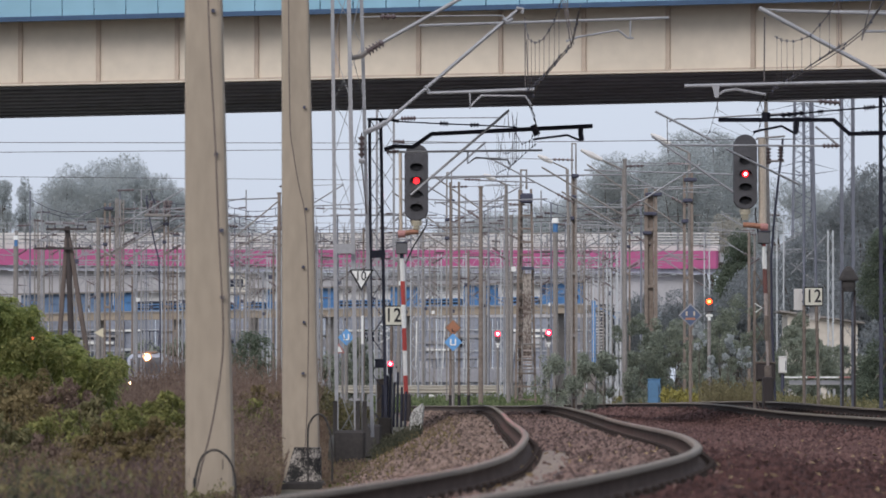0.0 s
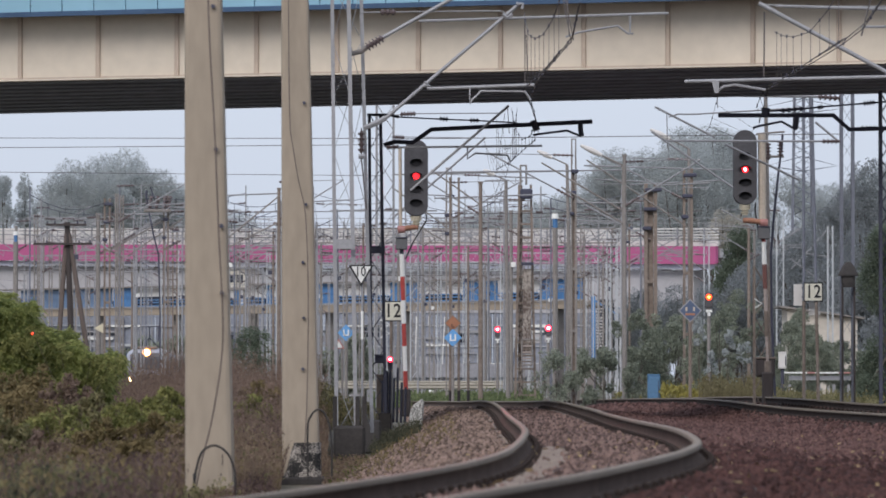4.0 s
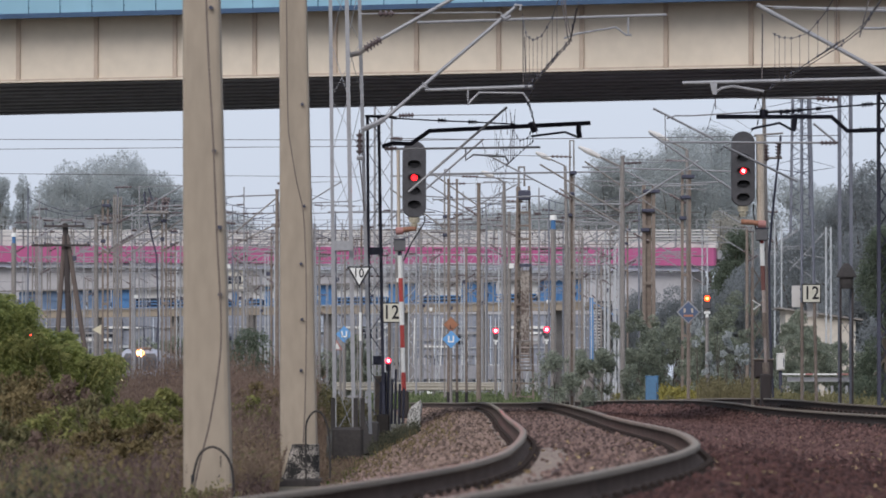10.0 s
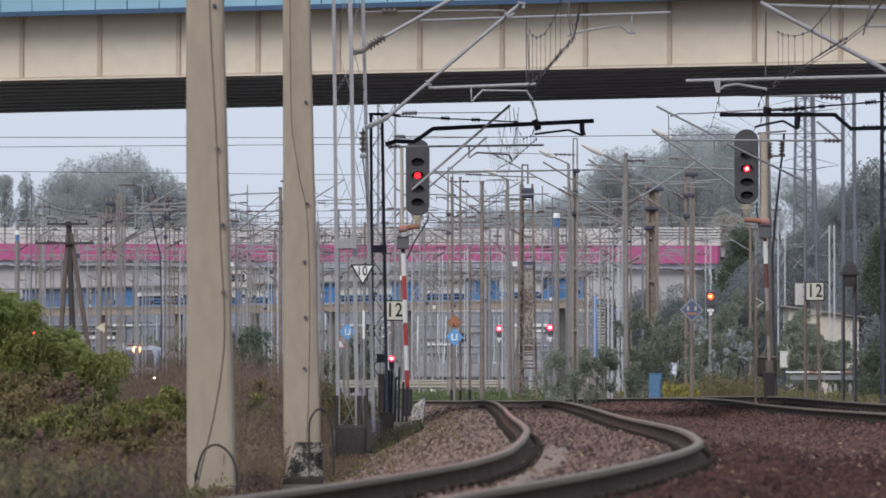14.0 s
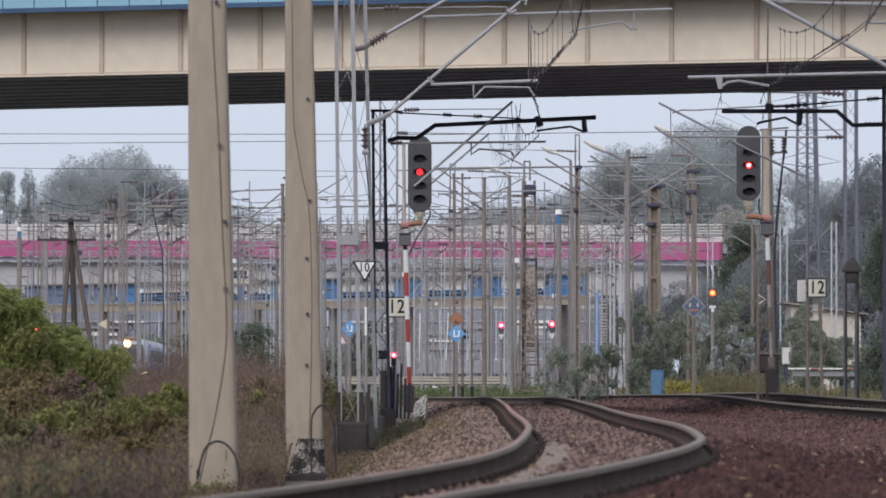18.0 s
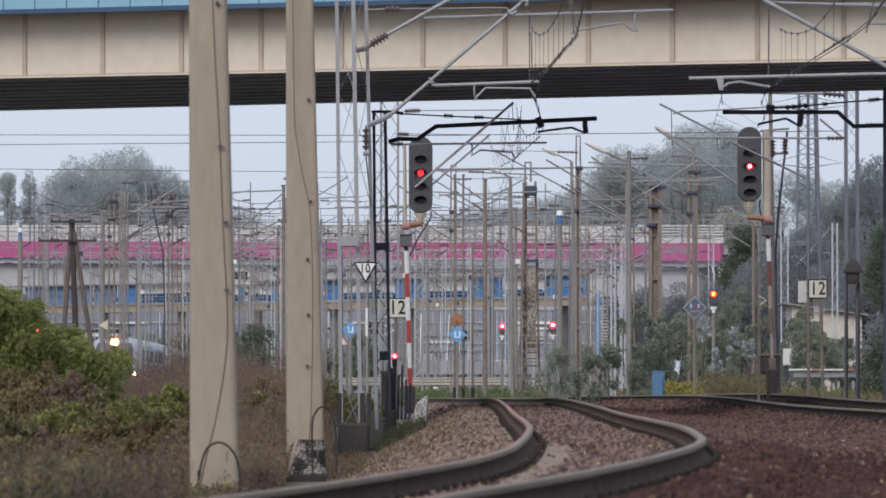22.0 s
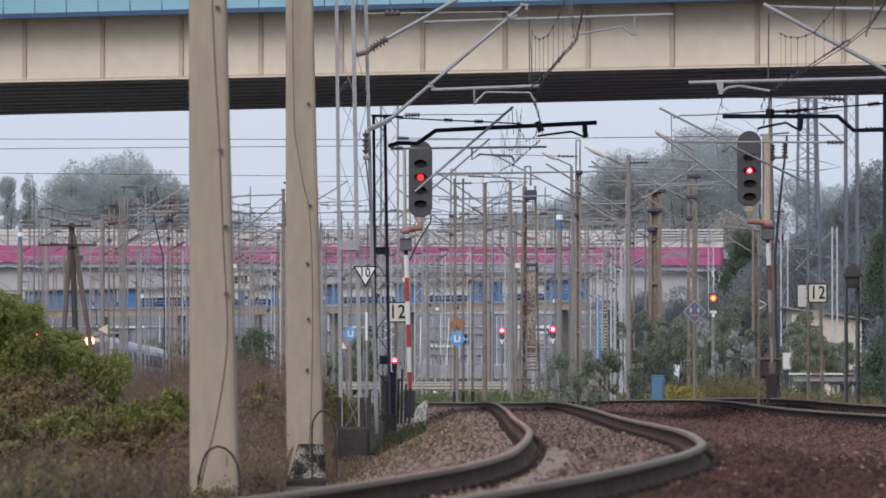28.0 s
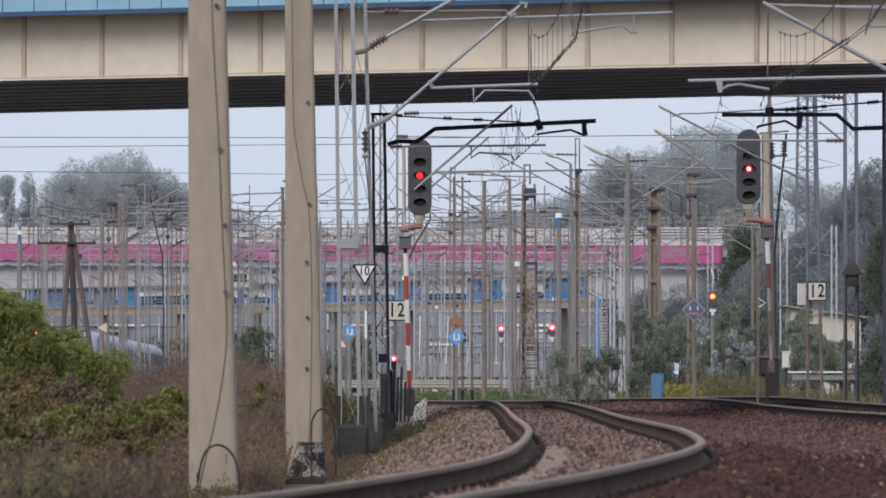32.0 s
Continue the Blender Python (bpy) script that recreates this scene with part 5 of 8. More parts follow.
dropper_set([(1.892, 114, 6.239), (1.901, 108, 6.252), (1.97, 100, 6.09), (2.059, 94, 6.011), (2.133, 90, 5.977), (2.1, 84, 6.136)], [(1.835, 114, 6.125), (1.858, 108, 6.177), (1.94, 100, 6.02), (2.03, 94, 5.936), (2.106, 90, 5.887), (2.066, 84, 6.052)], "twin contact wires over the track", 5)
dropper_set([(6.653, 112, 7.382), (6.445, 106, 6.942), (6.406, 102, 6.68), (6.429, 98, 6.528), (6.311, 92, 6.484), (6.158, 86, 6.527)], [(6.653, 112, 6.352), (6.445, 106, 6.136), (6.406, 102, 6.058), (6.429, 98, 6.018), (6.311, 92, 5.868), (6.158, 86, 5.693)], "sagging messenger wire with droppers over the second track", 9)
dropper_set([(6.635, 114, 6.398), (6.589, 110, 6.292), (6.615, 92, 6.042), (6.653, 88, 6.068), (6.686, 84, 6.304)], [(6.589, 114, 6.33), (6.556, 110, 6.215), (6.587, 92, 5.969), (6.618, 88, 5.98), (6.644, 84, 6.22)], "twin contact wires over the second track", 3)
dropper_set([(1.92, 150, 7.675), (1.93, 144, 6.886), (2.015, 138, 6.332), (2.125, 132, 6.16), (2.155, 126, 6.258)], [(1.92, 150, 6.28), (1.93, 144, 6.123), (2.015, 138, 6.042), (2.125, 132, 5.975), (2.155, 126, 5.842)], "sagging messenger wire with droppers under the viaduct", 9)
dropper_set([(2.155, 126, 6.258), (1.888, 118, 6.273), (1.68, 112, 6.296)], [(2.218, 126, 5.955), (1.982, 118, 6.096), (1.803, 112, 6.027)], "paired catenary wires under the viaduct", 3)
dropper_set([(1.65, 250, 9.675), (1.776, 240, 8.59), (1.978, 230, 7.795), (2.2, 220, 7.7), (2.337, 205, 8.033)], [(1.65, 250, 7.675), (1.776, 240, 7.582), (1.978, 230, 7.519), (2.2, 220, 7.436), (2.337, 205, 7.253)], "sagging messenger wire with droppers beyond the viaduct", 7)
dropper_set([(7.181, 128, 6.63), (6.93, 122, 6.565), (6.682, 116, 6.431)], [(7.219, 128, 6.182), (7.003, 122, 6.345), (6.751, 116, 6.431)], "paired catenary wires under the viaduct", 3)
dropper_set([(1.794, 230, 10.21), (1.806, 215, 9.215), (1.92, 200, 8.21), (1.908, 180, 7.66), (1.74, 150, 7.525)], [(2.208, 230, 7.795), (2.344, 215, 7.645), (2.32, 200, 7.49), (2.178, 180, 7.12), (1.86, 150, 6.25)], "sagging messenger wire with droppers beyond the viaduct")
dropper_set([(1.9, 190, 9.29), (1.908, 180, 8.092), (1.961, 172, 7.482), (2.034, 164, 7.159), (2.072, 157, 7.223), (2.07, 150, 7.675)], [(1.9, 190, 7.485), (1.908, 180, 7.192), (1.961, 172, 6.966), (2.034, 164, 6.733), (2.072, 157, 6.595), (2.07, 150, 6.505)], "sagging messenger wire with droppers beyond the viaduct", 10)
dropper_set([(7.41, 150, 8.005), (7.744, 160, 7.91), (8.365, 175, 8.25), (9.12, 200, 8.95)], [(8.415, 150, 7.195), (8.816, 160, 7.43), (9.205, 175, 7.9), (9.82, 200, 8.49)], "sagging messenger wire with droppers beyond the viaduct", 4)

def span_wire(a, b, r, ins):
    a, b = Vector(a), Vector(b)
    w = thing("span_wire", a, "thin cross-span wire between catenary masts", "wire", "cross-span wires")
    part("wire", Shape().path([a, a.lerp(b, 0.5) - Vector((0, 0, (b - a).length * 0.006)), b], r, n=4), WIRE, w)
    for t in ins:
        part("insulator", insulator(Shape(), a.lerp(b, t), a.lerp(b, t + 0.03), 0.07, 4), PORCELAIN, w)


for a, b, ins in (((-9.12, 240, 7.51), (-0.576, 240, 7.678), (0.1, 0.8)), ((-9.88, 260, 7.492), (1.976, 260, 7.648), (0.2, 0.6)), ((-0.782, 230, 7.174), (8.648, 230, 7.289), (0.15, 0.5, 0.9)), ((-0.6, 250, 7.3), (2.525, 250, 7.35), (0.3, 0.8)), ((-17.856, 240, 6.718), (-10.896, 240, 6.862), (0.2, 0.7)), ((3.744, 240, 7.294), (11.184, 240, 7.582), (0.2, 0.7)), ((-6.72, 300, 7.3), (9.48, 300, 7.42), (0.1, 0.4, 0.75)), ((-10.64, 280, 7.41), (-2.352, 280, 7.55), (0.3,)), ((-7.168, 320, 6.278), (9.472, 320, 6.406), (0.2, 0.5, 0.8)), ((-23.808, 320, 6.534), (-14.528, 320, 6.63), (0.3, 0.6))):
    span_wire(a, b, 0.022, ins)
def head_span(x0, x1, d, z, gap, seed):
    """Cross-span of two wires with hangers and insulators."""
    g = random.Random(seed)
    w = thing("head_span", (x0, d, z), "sagging cross-span of two wires between slim posts", "wire", "cross-span wires")
    at = lambda t, low: Vector((x0 + (x1 - x0) * t, d, z - gap - 0.1 * math.sin(math.pi * t) if low else z - gap * 0.75 * math.sin(math.pi * t)))
    n = max(5, int((x1 - x0) / 0.8))
    part("upper_wire", Shape().path([at(k / n, False) for k in range(n + 1)], 0.02, n=4), STEEL_DARK, w)
    part("lower_wire", Shape().path([at(k / n, True) for k in range(n + 1)], 0.024, n=4), GALV, w)
    for k in range(1, n):
        if g.random() < 0.75:
            part("hanger", Shape().tube(at(k / n, False), at(k / n, True), 0.015, n=3), STEEL_DARK, w)
    for t in (0, 1):
        p = at(t, False)
        part("post", Shape().tube((p.x, d, -1.3), p + Vector((0, 0, 0.4)), 0.05, 0.035), GALV if seed % 3 else BLUE_STEEL, w, "slim grey steel post")
    for t in (0.04, g.uniform(0.3, 0.7), 0.93):
        part("insulator", insulator(Shape(), at(t, True), at(min(t + 0.5 / (x1 - x0), 1), True), 0.07, 4), PORCELAIN, w)
    for _ in range(2):
        t = g.uniform(0.1, 0.9)
        q, side = at(t, True), g.choice((-1, 1))
        part("registration_arm", Shape().path([q, q - Vector((0, 0, 0.45)), q + Vector((side * 0.3, 0, -0.3)), q + Vector((side * 1.3, 0, -0.38))], 0.022), GALV, w)


spans = random.Random(31)
for k in range(22):
    d = spans.uniform(235, 400)
    lo = (-0.037, -0.021, -0.006, 0.006, 0.018, -0.074, -0.052)[k % 7] + spans.uniform(-0.002, 0.004)
    hi = lo + spans.uniform(0.011, 0.02) if lo > -0.04 or lo < -0.05 else -0.028
    head_span(lo * d, hi * d, d, 0.55 + d * spans.uniform(0.0245, 0.0325), spans.uniform(0.5, 1.1), 400 + k)
# overhead lines running away through the station throat
for x0, x1, za, zb in ((-9.5, -12.5, 6.1, 6.3), (-5.2, -7.4, 6.2, 6.3), (-0.8, -1.5, 6.2, 6.4), (2.6, 1.6, 6.1, 6.3), (5.6, 3.4, 6.2, 6.3), (8.3, 6.6, 6.1, 6.3), (-13.5, -18.0, 6.1, 6.3)):
    for q in range(3):
        d0, d1 = 236 + q * 62, 236 + (q + 1) * 62
        f0, f1 = q / 3, (q + 1) / 3
        ax, bx = x0 + (x1 - x0) * f0, x0 + (x1 - x0) * f1
        top = [(ax + (bx - ax) * t, d0 + (d1 - d0) * t, za + 1.5 - 1.1 * math.sin(math.pi * t)) for t in (0, 0.2, 0.4, 0.6, 0.8, 1)]
        low = [(ax + (bx - ax) * t, d0 + (d1 - d0) * t, za) for t in (0, 0.2, 0.4, 0.6, 0.8, 1)]
        dropper_set(top, low, "overhead line running into the station throat", 6)

# ---- signals and signs ----
def letters(text, size, thick=0.004):
    cu = bpy.data.curves.new("lettering", "FONT")
    cu.body, cu.size, cu.extrude, cu.align_x, cu.align_y = text, size, thick, "CENTER", "CENTER"
    cu.offset, cu.space_character = size * 0.014, 1.12
    ob = bpy.data.objects.new("lettering", cu)
    scene.collection.objects.link(ob)
    bpy.context.view_layer.update()
    me = bpy.data.meshes.new_from_object(ob.evaluated_get(bpy.context.evaluated_depsgraph_get()))
    bpy.data.objects.remove(ob)
    return me


def lettering(text, size, centre, parent, material, narrow=1.0):
    """Upright lettering that faces the tracks' near end."""
    me = letters(text, size)
    me.transform(Matrix.Diagonal((narrow, 1, 1, 1)))
    me.transform(Matrix.Rotation(radians(90), 4, "X"))
    me.transform(Matrix.Translation(Vector(centre) - BASE[parent]))
    me.materials.clear()
    me.materials.append(material)
    ob = new("lettering", me)
    ob.parent = parent
    BASE[ob] = BASE[parent]
    return ob


def signal(cx, d, top, bottom, w, lit, post_x, post_w, post_top, bracket_z, box_z, bands, base, label):
    s = thing("railway_signal", (post_x, d, base), label, "signal", "colour light signals")
    # rounded back plate
    h = w / 2
    arc = lambda r, y: [(cx + r * math.cos(a), y, top - h + r * math.sin(a)) for a in [math.pi * k / 10 for k in range(11)]] + [(cx - r * math.cos(a), y, bottom + h * 0.9 - r * 0.9 * math.sin(a)) for a in [math.pi * k / 10 for k in range(11)]]
    housing = part("housing", Shape().loft([arc(h - 0.015, d - 0.17), arc(h, d - 0.15), arc(h, d + 0.12), arc(h - 0.05, d + 0.18)]), BLACK_HEAD, s, "dark grey rounded signal housing")
    n = 4
    for k in range(n):
        z = top - ((0.305 if cx < 0 else 0.355) + 0.175 * k) * (top - bottom)
        on = k == lit
        # unlit lenses are flattened dark ovals that imitate shade under the hoods
        r, flat = (w * 0.13, 1.0) if on else (w * 0.215, 0.68)
        lens = Shape().loft([[(cx + r * math.cos(a), y, z + flat * r * math.sin(a)) for a in [math.tau * j / 16 for j in range(16)]] for y in (d - 0.19, d - 0.165)])
        part("lens", lens, RED_LIGHT if on else LENS_OFF, housing, "lit red lens" if on else "")
        # pale glowing disc imitates the glare in the middle of the lamp
        if on and cx > 0:
            part("glare_core", Shape().tube((cx, d - 0.196, z), (cx, d - 0.19, z), w * 0.07, n=12), LIGHT_CORE, housing, "pale disc imitating glare at the lamp's centre")
        hood = Shape()
        rings = []
        for y in (d - 0.17, d - 0.3):
            rings.append([(cx + w * 0.27 * math.cos(a), y, z + w * 0.17 * math.sin(a)) for a in [math.radians(-10 + 200 * j / 12) for j in range(13)]])
        hood.loft(rings, closed=False, caps=False)
        rings = [[(cx + w * 0.255 * math.cos(a), y, z + w * 0.155 * math.sin(a)) for a in [math.radians(-10 + 200 * j / 12) for j in range(13)]] for y in (d - 0.17, d - 0.3)]
        hood.loft(rings, closed=False, caps=False)
        part("hood", hood, BLACK_HEAD, housing)
    part("lamp_socket", Shape().tube((cx, d - 0.02, bottom + 0.03), (cx, d - 0.02, bottom - 0.1), w * 0.22, n=8).tube((cx, d - 0.02, bottom - 0.1), (cx, d - 0.02, bottom - 0.26), w * 0.13, n=8), CREAM_GLAND, s, "cream cable gland")
    for j in range(3):
        part("gland_ring", Shape().tube((cx, d - 0.02, bottom - 0.02 - 0.075 * j), (cx, d - 0.02, bottom - 0.05 - 0.075 * j), w * (0.25 - 0.03 * j), n=10), CREAM_GLAND, s)
    part("ladder_post", Shape().tube((post_x - 0.02, d + 0.05, bracket_z - 0.1), (post_x - 0.04, d + 0.05, post_top), post_w, n=8), BEIGE, s, "beige upper post")
    side = 1 if cx > post_x else -1
    part("bracket", Shape().path(bent([(post_x, d - 0.05, bracket_z - 0.03), ((cx + post_x) / 2, d - 0.05, bracket_z + 0.01), (cx + side * 0.05, d - 0.05, bracket_z + 0.03)], 3), 0.068, n=10), ORANGE, s, "rusty orange bracket tube", True)
    part("bracket_flange", Shape().tube((post_x - side * 0.1, d - 0.05, bracket_z - 0.04), (post_x + side * 0.09, d - 0.05, bracket_z - 0.03), 0.1, n=12), FADED_RED, s, "faded red clamp round the post")
    part("junction_box", Shape().bevel_box((post_x, d - 0.06, box_z), (0.31, 0.22, 0.3), 0.02), BOX_GREY, s, "dark grey junction box")
    part("box_lid", Shape().bevel_box((post_x, d - 0.06, box_z + 0.16), (0.34, 0.26, 0.03), 0.008), STEEL_DARK, s)
    part("cable", Shape().path([(cx + h * 0.9, d, bottom + 0.05), (cx + h * 0.85, d, bottom - 0.12), ((cx + post_x) / 2 + 0.12, d, bracket_z - 0.35), (post_x + 0.1, d, box_z - 0.4)], 0.02), BLACK, s)
    z = box_z - 0.13
    for height, material, half in bands:
        part("mast_band", Shape().tube((post_x + (box_z - z) * 0.03, d, z), (post_x + (box_z - z + height) * 0.03, d, z - height), half, n=10), material, s)
        z -= height
    part("foot", Shape().bevel_box((post_x + 0.1, d, (z + base) / 2), (0.28, 0.28, z - base), 0.03), WOOD, s)
    return s


OLD_RED = mat("faded_dark_red_paint", (0.16, 0.07, 0.06), 0.8, scale=6, spread=0.4)
BLACK_HEAD = mat("signal_housing_paint", (0.068, 0.066, 0.072), 0.6, scale=5, spread=0.35, bump=0.05)
k = 0.0148
signal(-0.607, 148, 6.751, 4.738, 0.622, 1, -0.992, 0.045, 6.574, 4.428, 4.013,
       [(9 * k, STEEL_DARK, 0.05), (40 * k, WHITE, 0.062), (42 * k, RED, 0.06), (41 * k, WHITE, 0.06), (40 * k, RED, 0.058), (44 * k, WHITE, 0.056), (32 * k, RED, 0.06)], -0.5, "four-lamp railway signal showing red on a red and white mast")
k = 0.0143
signal(7.736, 143, 6.785, 4.883, 0.601, 1, 8.208, 0.1, 6.685, 4.468, 4.168,
       [(6 * k, RED, 0.05), (40 * k, WHITE, 0.06), (43 * k, OLD_RED, 0.058), (40 * k, PALE_RUST, 0.05), (44 * k, RUST, 0.06), (44 * k, PALE_RUST, 0.04), (20 * k, RUST, 0.09)], -0.5, "four-lamp railway signal showing red beside a beige post")


def signal_extras():
    d = 145
    m = lattice_mast("cable_mast", 8.265, d, 3.378, 0.377, RUST, "rust-brown lattice cable mast beside the signal", "", leg=0.035, lace=0.02, base=-0.5)
    part("tall_pole", Shape().tube((8.526, d, -0.5), (8.381, 145, 7.728), 0.05, n=8), STEEL_GREY, m)
    part("cable", Shape().path([(8.786, 144.5, 6.749), (8.757, 144.5, 6.373), (8.67, 144.5, 5.68), (8.554, 144.5, 4.596), (8.482, 144.5, 3.657), (8.497, 144.5, 2.067), (8.583, 144.5, 0.044)], 0.03), STEEL_DARK, m, "thick black cable running down")
    part("insulator", insulator(Shape(), (8.41, 144.5, 6.518), (8.41, 144.5, 6.084), 0.09), PORCELAIN, m)
    part("insulator", insulator(Shape(), (8.728, 144.5, 6.576), (8.728, 144.5, 6.171), 0.09), PORCELAIN, m)
    part("chevron", Shape().path([(8.046, 144.2, 2.526), (8.234, 144.2, 2.41), (8.061, 144.2, 2.295)], 0.02, n=4), WHITE, m, "white chevron mark")
    part("cross_bar", Shape().tube((8.106, 144.5, 6.749), (8.843, 144.5, 6.807), 0.025), STEEL_GREY, m)
    part("cross_bar", Shape().tube((8.179, 144.5, 6.171), (8.815, 144.5, 6.171), 0.03), STEEL_GREY, m)
    part("switch_box", Shape().bevel_box((8.338, 144.5, 0.767), (0.493, 0.2, 0.464), 0.03), WOOD, m, "dark brown switch box")
    part("box_door", Shape().bevel_box((8.331, 144.38, 0.767), (0.406, 0.02, 0.377), 0.008), WOOD, m)
    part("box_lid", Shape().bevel_box((8.338, 144.5, 1.012), (0.536, 0.26, 0.05), 0.015), RUST, m)


signal_extras()


ENAMEL_CREAM = mat("yellowed_white_enamel", (0.62, 0.60, 0.50), 0.5, scale=3, spread=0.12, bump=0.02)


def board(name, x, d, z, w, h, text, label, group="", border=0.03, posts=(0,)):
    base = float(land_z(x, min(d, 299))) - 0.1
    s = thing(name, (x, d, base), label, "sign", group)
    plate = part("plate", Shape().bevel_box((x, d, z), (w, 0.015, h), 0.005), BLACK, s, "black rim")
    part("face", Shape().box((x, d - 0.011, z), (w - 2 * border, 0.006, h - 2 * border)), ENAMEL_CREAM, plate, "yellowed white enamel face")
    lettering(text, h * 0.95, (x, d - 0.02, z), plate, BLACK, 0.8)
    for px in posts:
        part("post", Shape().tube((x + px, d + 0.04, base), (x + px, d + 0.04, z + h * 0.4), 0.04, n=8), RUST, s)
    return s


board("speed_board", -1.24, 151, 2.287, 0.559, 0.544, "12", "white square speed board with black numerals 12", posts=(-0.05,), group="speed boards")
b = board("speed_board", 9.93, 150, 2.785, 0.51, 0.51, "12", "white square speed board with black numerals 12", posts=(), group="speed boards")
part("rear_plate", Shape().box((9.574, 150.3, 2.714), (0.3, 0.02, 0.57)), PALE, b, "plain pale plate")
twin = thing("catenary_mast", (9.87, 150, -0.7), "slim two-legged mast carrying a speed board", "mast", "twin-channel masts")
leg_at = lambda e, z: Vector((9.68 if e < 0 else 10.06 - 0.02 * z, 150.045, z))
for e in (-1, 1):
    part("lower_leg", Shape().tube(leg_at(e, -0.7), leg_at(e, 2.55), 0.045, n=6), RUST, twin, "rusty lower leg")
    part("upper_leg", Shape().tube(leg_at(e, 2.55), leg_at(e, 8.6), 0.04, n=6), BLUE_STEEL, twin, "grey upper leg")
part("lacing", Shape().path([leg_at(-1 if k % 2 else 1, 2.6 + k * 0.5) for k in range(13)], 0.007, n=3), BLUE_STEEL, twin)
for z in (2.65, 2.9):
    part("board_bracket", Shape().box((9.87, 150.03, z), (0.5, 0.03, 0.04)), STEEL_DARK, twin)
part("rear_plate", Shape().box((9.98, 150.3, 2.354), (0.3, 0.02, 0.36)), PALE, b, "plain pale plate")


def triangle_sign():
    d = 109.62
    base = -0.6
    s = thing("speed_triangle", (-1.496, d, base), "white downward triangle speed sign with black rim and 10", "sign")
    tri = lambda k, y: [(-1.518 + a * k, y, 2.585 + b * k) for a, b in ((-0.245, 0.125), (0, -0.30), (0.245, 0.125))]
    part("plate", Shape().loft([tri(1, d - 0.01), tri(1, d + 0.01)]), BLACK, s, "black rim")
    part("face", Shape().loft([tri(0.77, d - 0.016), tri(0.77, d - 0.011)]), WHITE, s, "white enamel face")
    lettering("10", 0.25, (-1.529, d - 0.022, 2.574), s, BLACK, 0.8)
    part("post", Shape().tube((-1.496, d + 0.04, base), (-1.496, d + 0.04, 2.695), 0.022, n=8), GALV, s)
    part("white_post_wrap", Shape().tube((-1.496, d + 0.04, 1.265), (-1.496, d + 0.04, 1.815), 0.026, n=8), WHITE, s, "white painted stretch of post")


triangle_sign()


def diamond(x, d, z, r, material, rim, label, marks, post_mat=None, tall=None):
    base = float(land_z(x, min(d, 299))) - 0.1
    s = thing("lozenge_sign", (x, d, base), label, "sign", "lozenge signs")
    di = lambda k, y: [(x + a * k, y, z + b * k) for a, b in ((-r, 0), (0, -r), (r, 0), (0, r))]
    part("plate", Shape().loft([di(1, d - 0.01), di(1, d + 0.01)]), rim, s, "rim")
    part("face", Shape().loft([di(0.86, d - 0.02), di(0.86, d - 0.012)]), material, s)
    for u, v, w, h, m in marks:
        part("mark", Shape().box((x + u * r, d - 0.026, z + v * r), (w * r, 0.006, h * r)), m, s)
    part("post", Shape().tube((x, d + 0.05, base), (x, d + 0.05, tall or z), 0.05, n=8), post_mat or STEEL_GREY, s)
    return s


U = [(-0.26, 0.08, 0.16, 0.6, WHITE), (0.26, 0.08, 0.16, 0.6, WHITE), (0, -0.28, 0.68, 0.14, WHITE)]
diamond(-2.888, 175, 1.897, 0.263, BLUE_SIGN, BLUE_SIGN, "small blue lozenge sign with a white U mark", U)
diamond(0.468, 195, 1.876, 0.312, BLUE_SIGN, BLUE_SIGN, "small blue lozenge sign with a white U mark", U)
diamond(0.47, 196, 2.392, 0.294, mat("faded_orange_enamel", (0.30, 0.13, 0.07), 0.7, scale=5, spread=0.3), RUST, "orange-brown lozenge sign seen over a blue one", [(-0.1, -0.3, 0.1, 0.4, BLACK), (0.05, -0.45, 0.3, 0.1, BLACK)], tall=2.608)
for x in (0.38, 0.68, 1.01):
    m = round_mast(x, 197, 7.4 if x < 1 else 5.0, 0.1, RUST, "thin rust-brown post with a dark foot", "thin posts")
    part("dark_foot", Shape().tube((x, 197, -0.9), (x, 197, 0.05), 0.056, n=8), DARK_CONCRETE, m, "dark lower end of the post")
DEEP_BLUE = mat("deep_blue_enamel", (0.075, 0.105, 0.18), 0.5, scale=4, spread=0.1, bump=0.02)
diamond(7.548, 170, 2.522, 0.357, DEEP_BLUE, GALV, "dark blue lozenge sign with grey rim and orange bar", [(-0.32, 0.14, 0.16, 0.36, BEIGE), (0.32, 0.14, 0.16, 0.36, BEIGE), (0, -0.30, 0.8, 0.18, ORANGE)], RUST, 4.375)


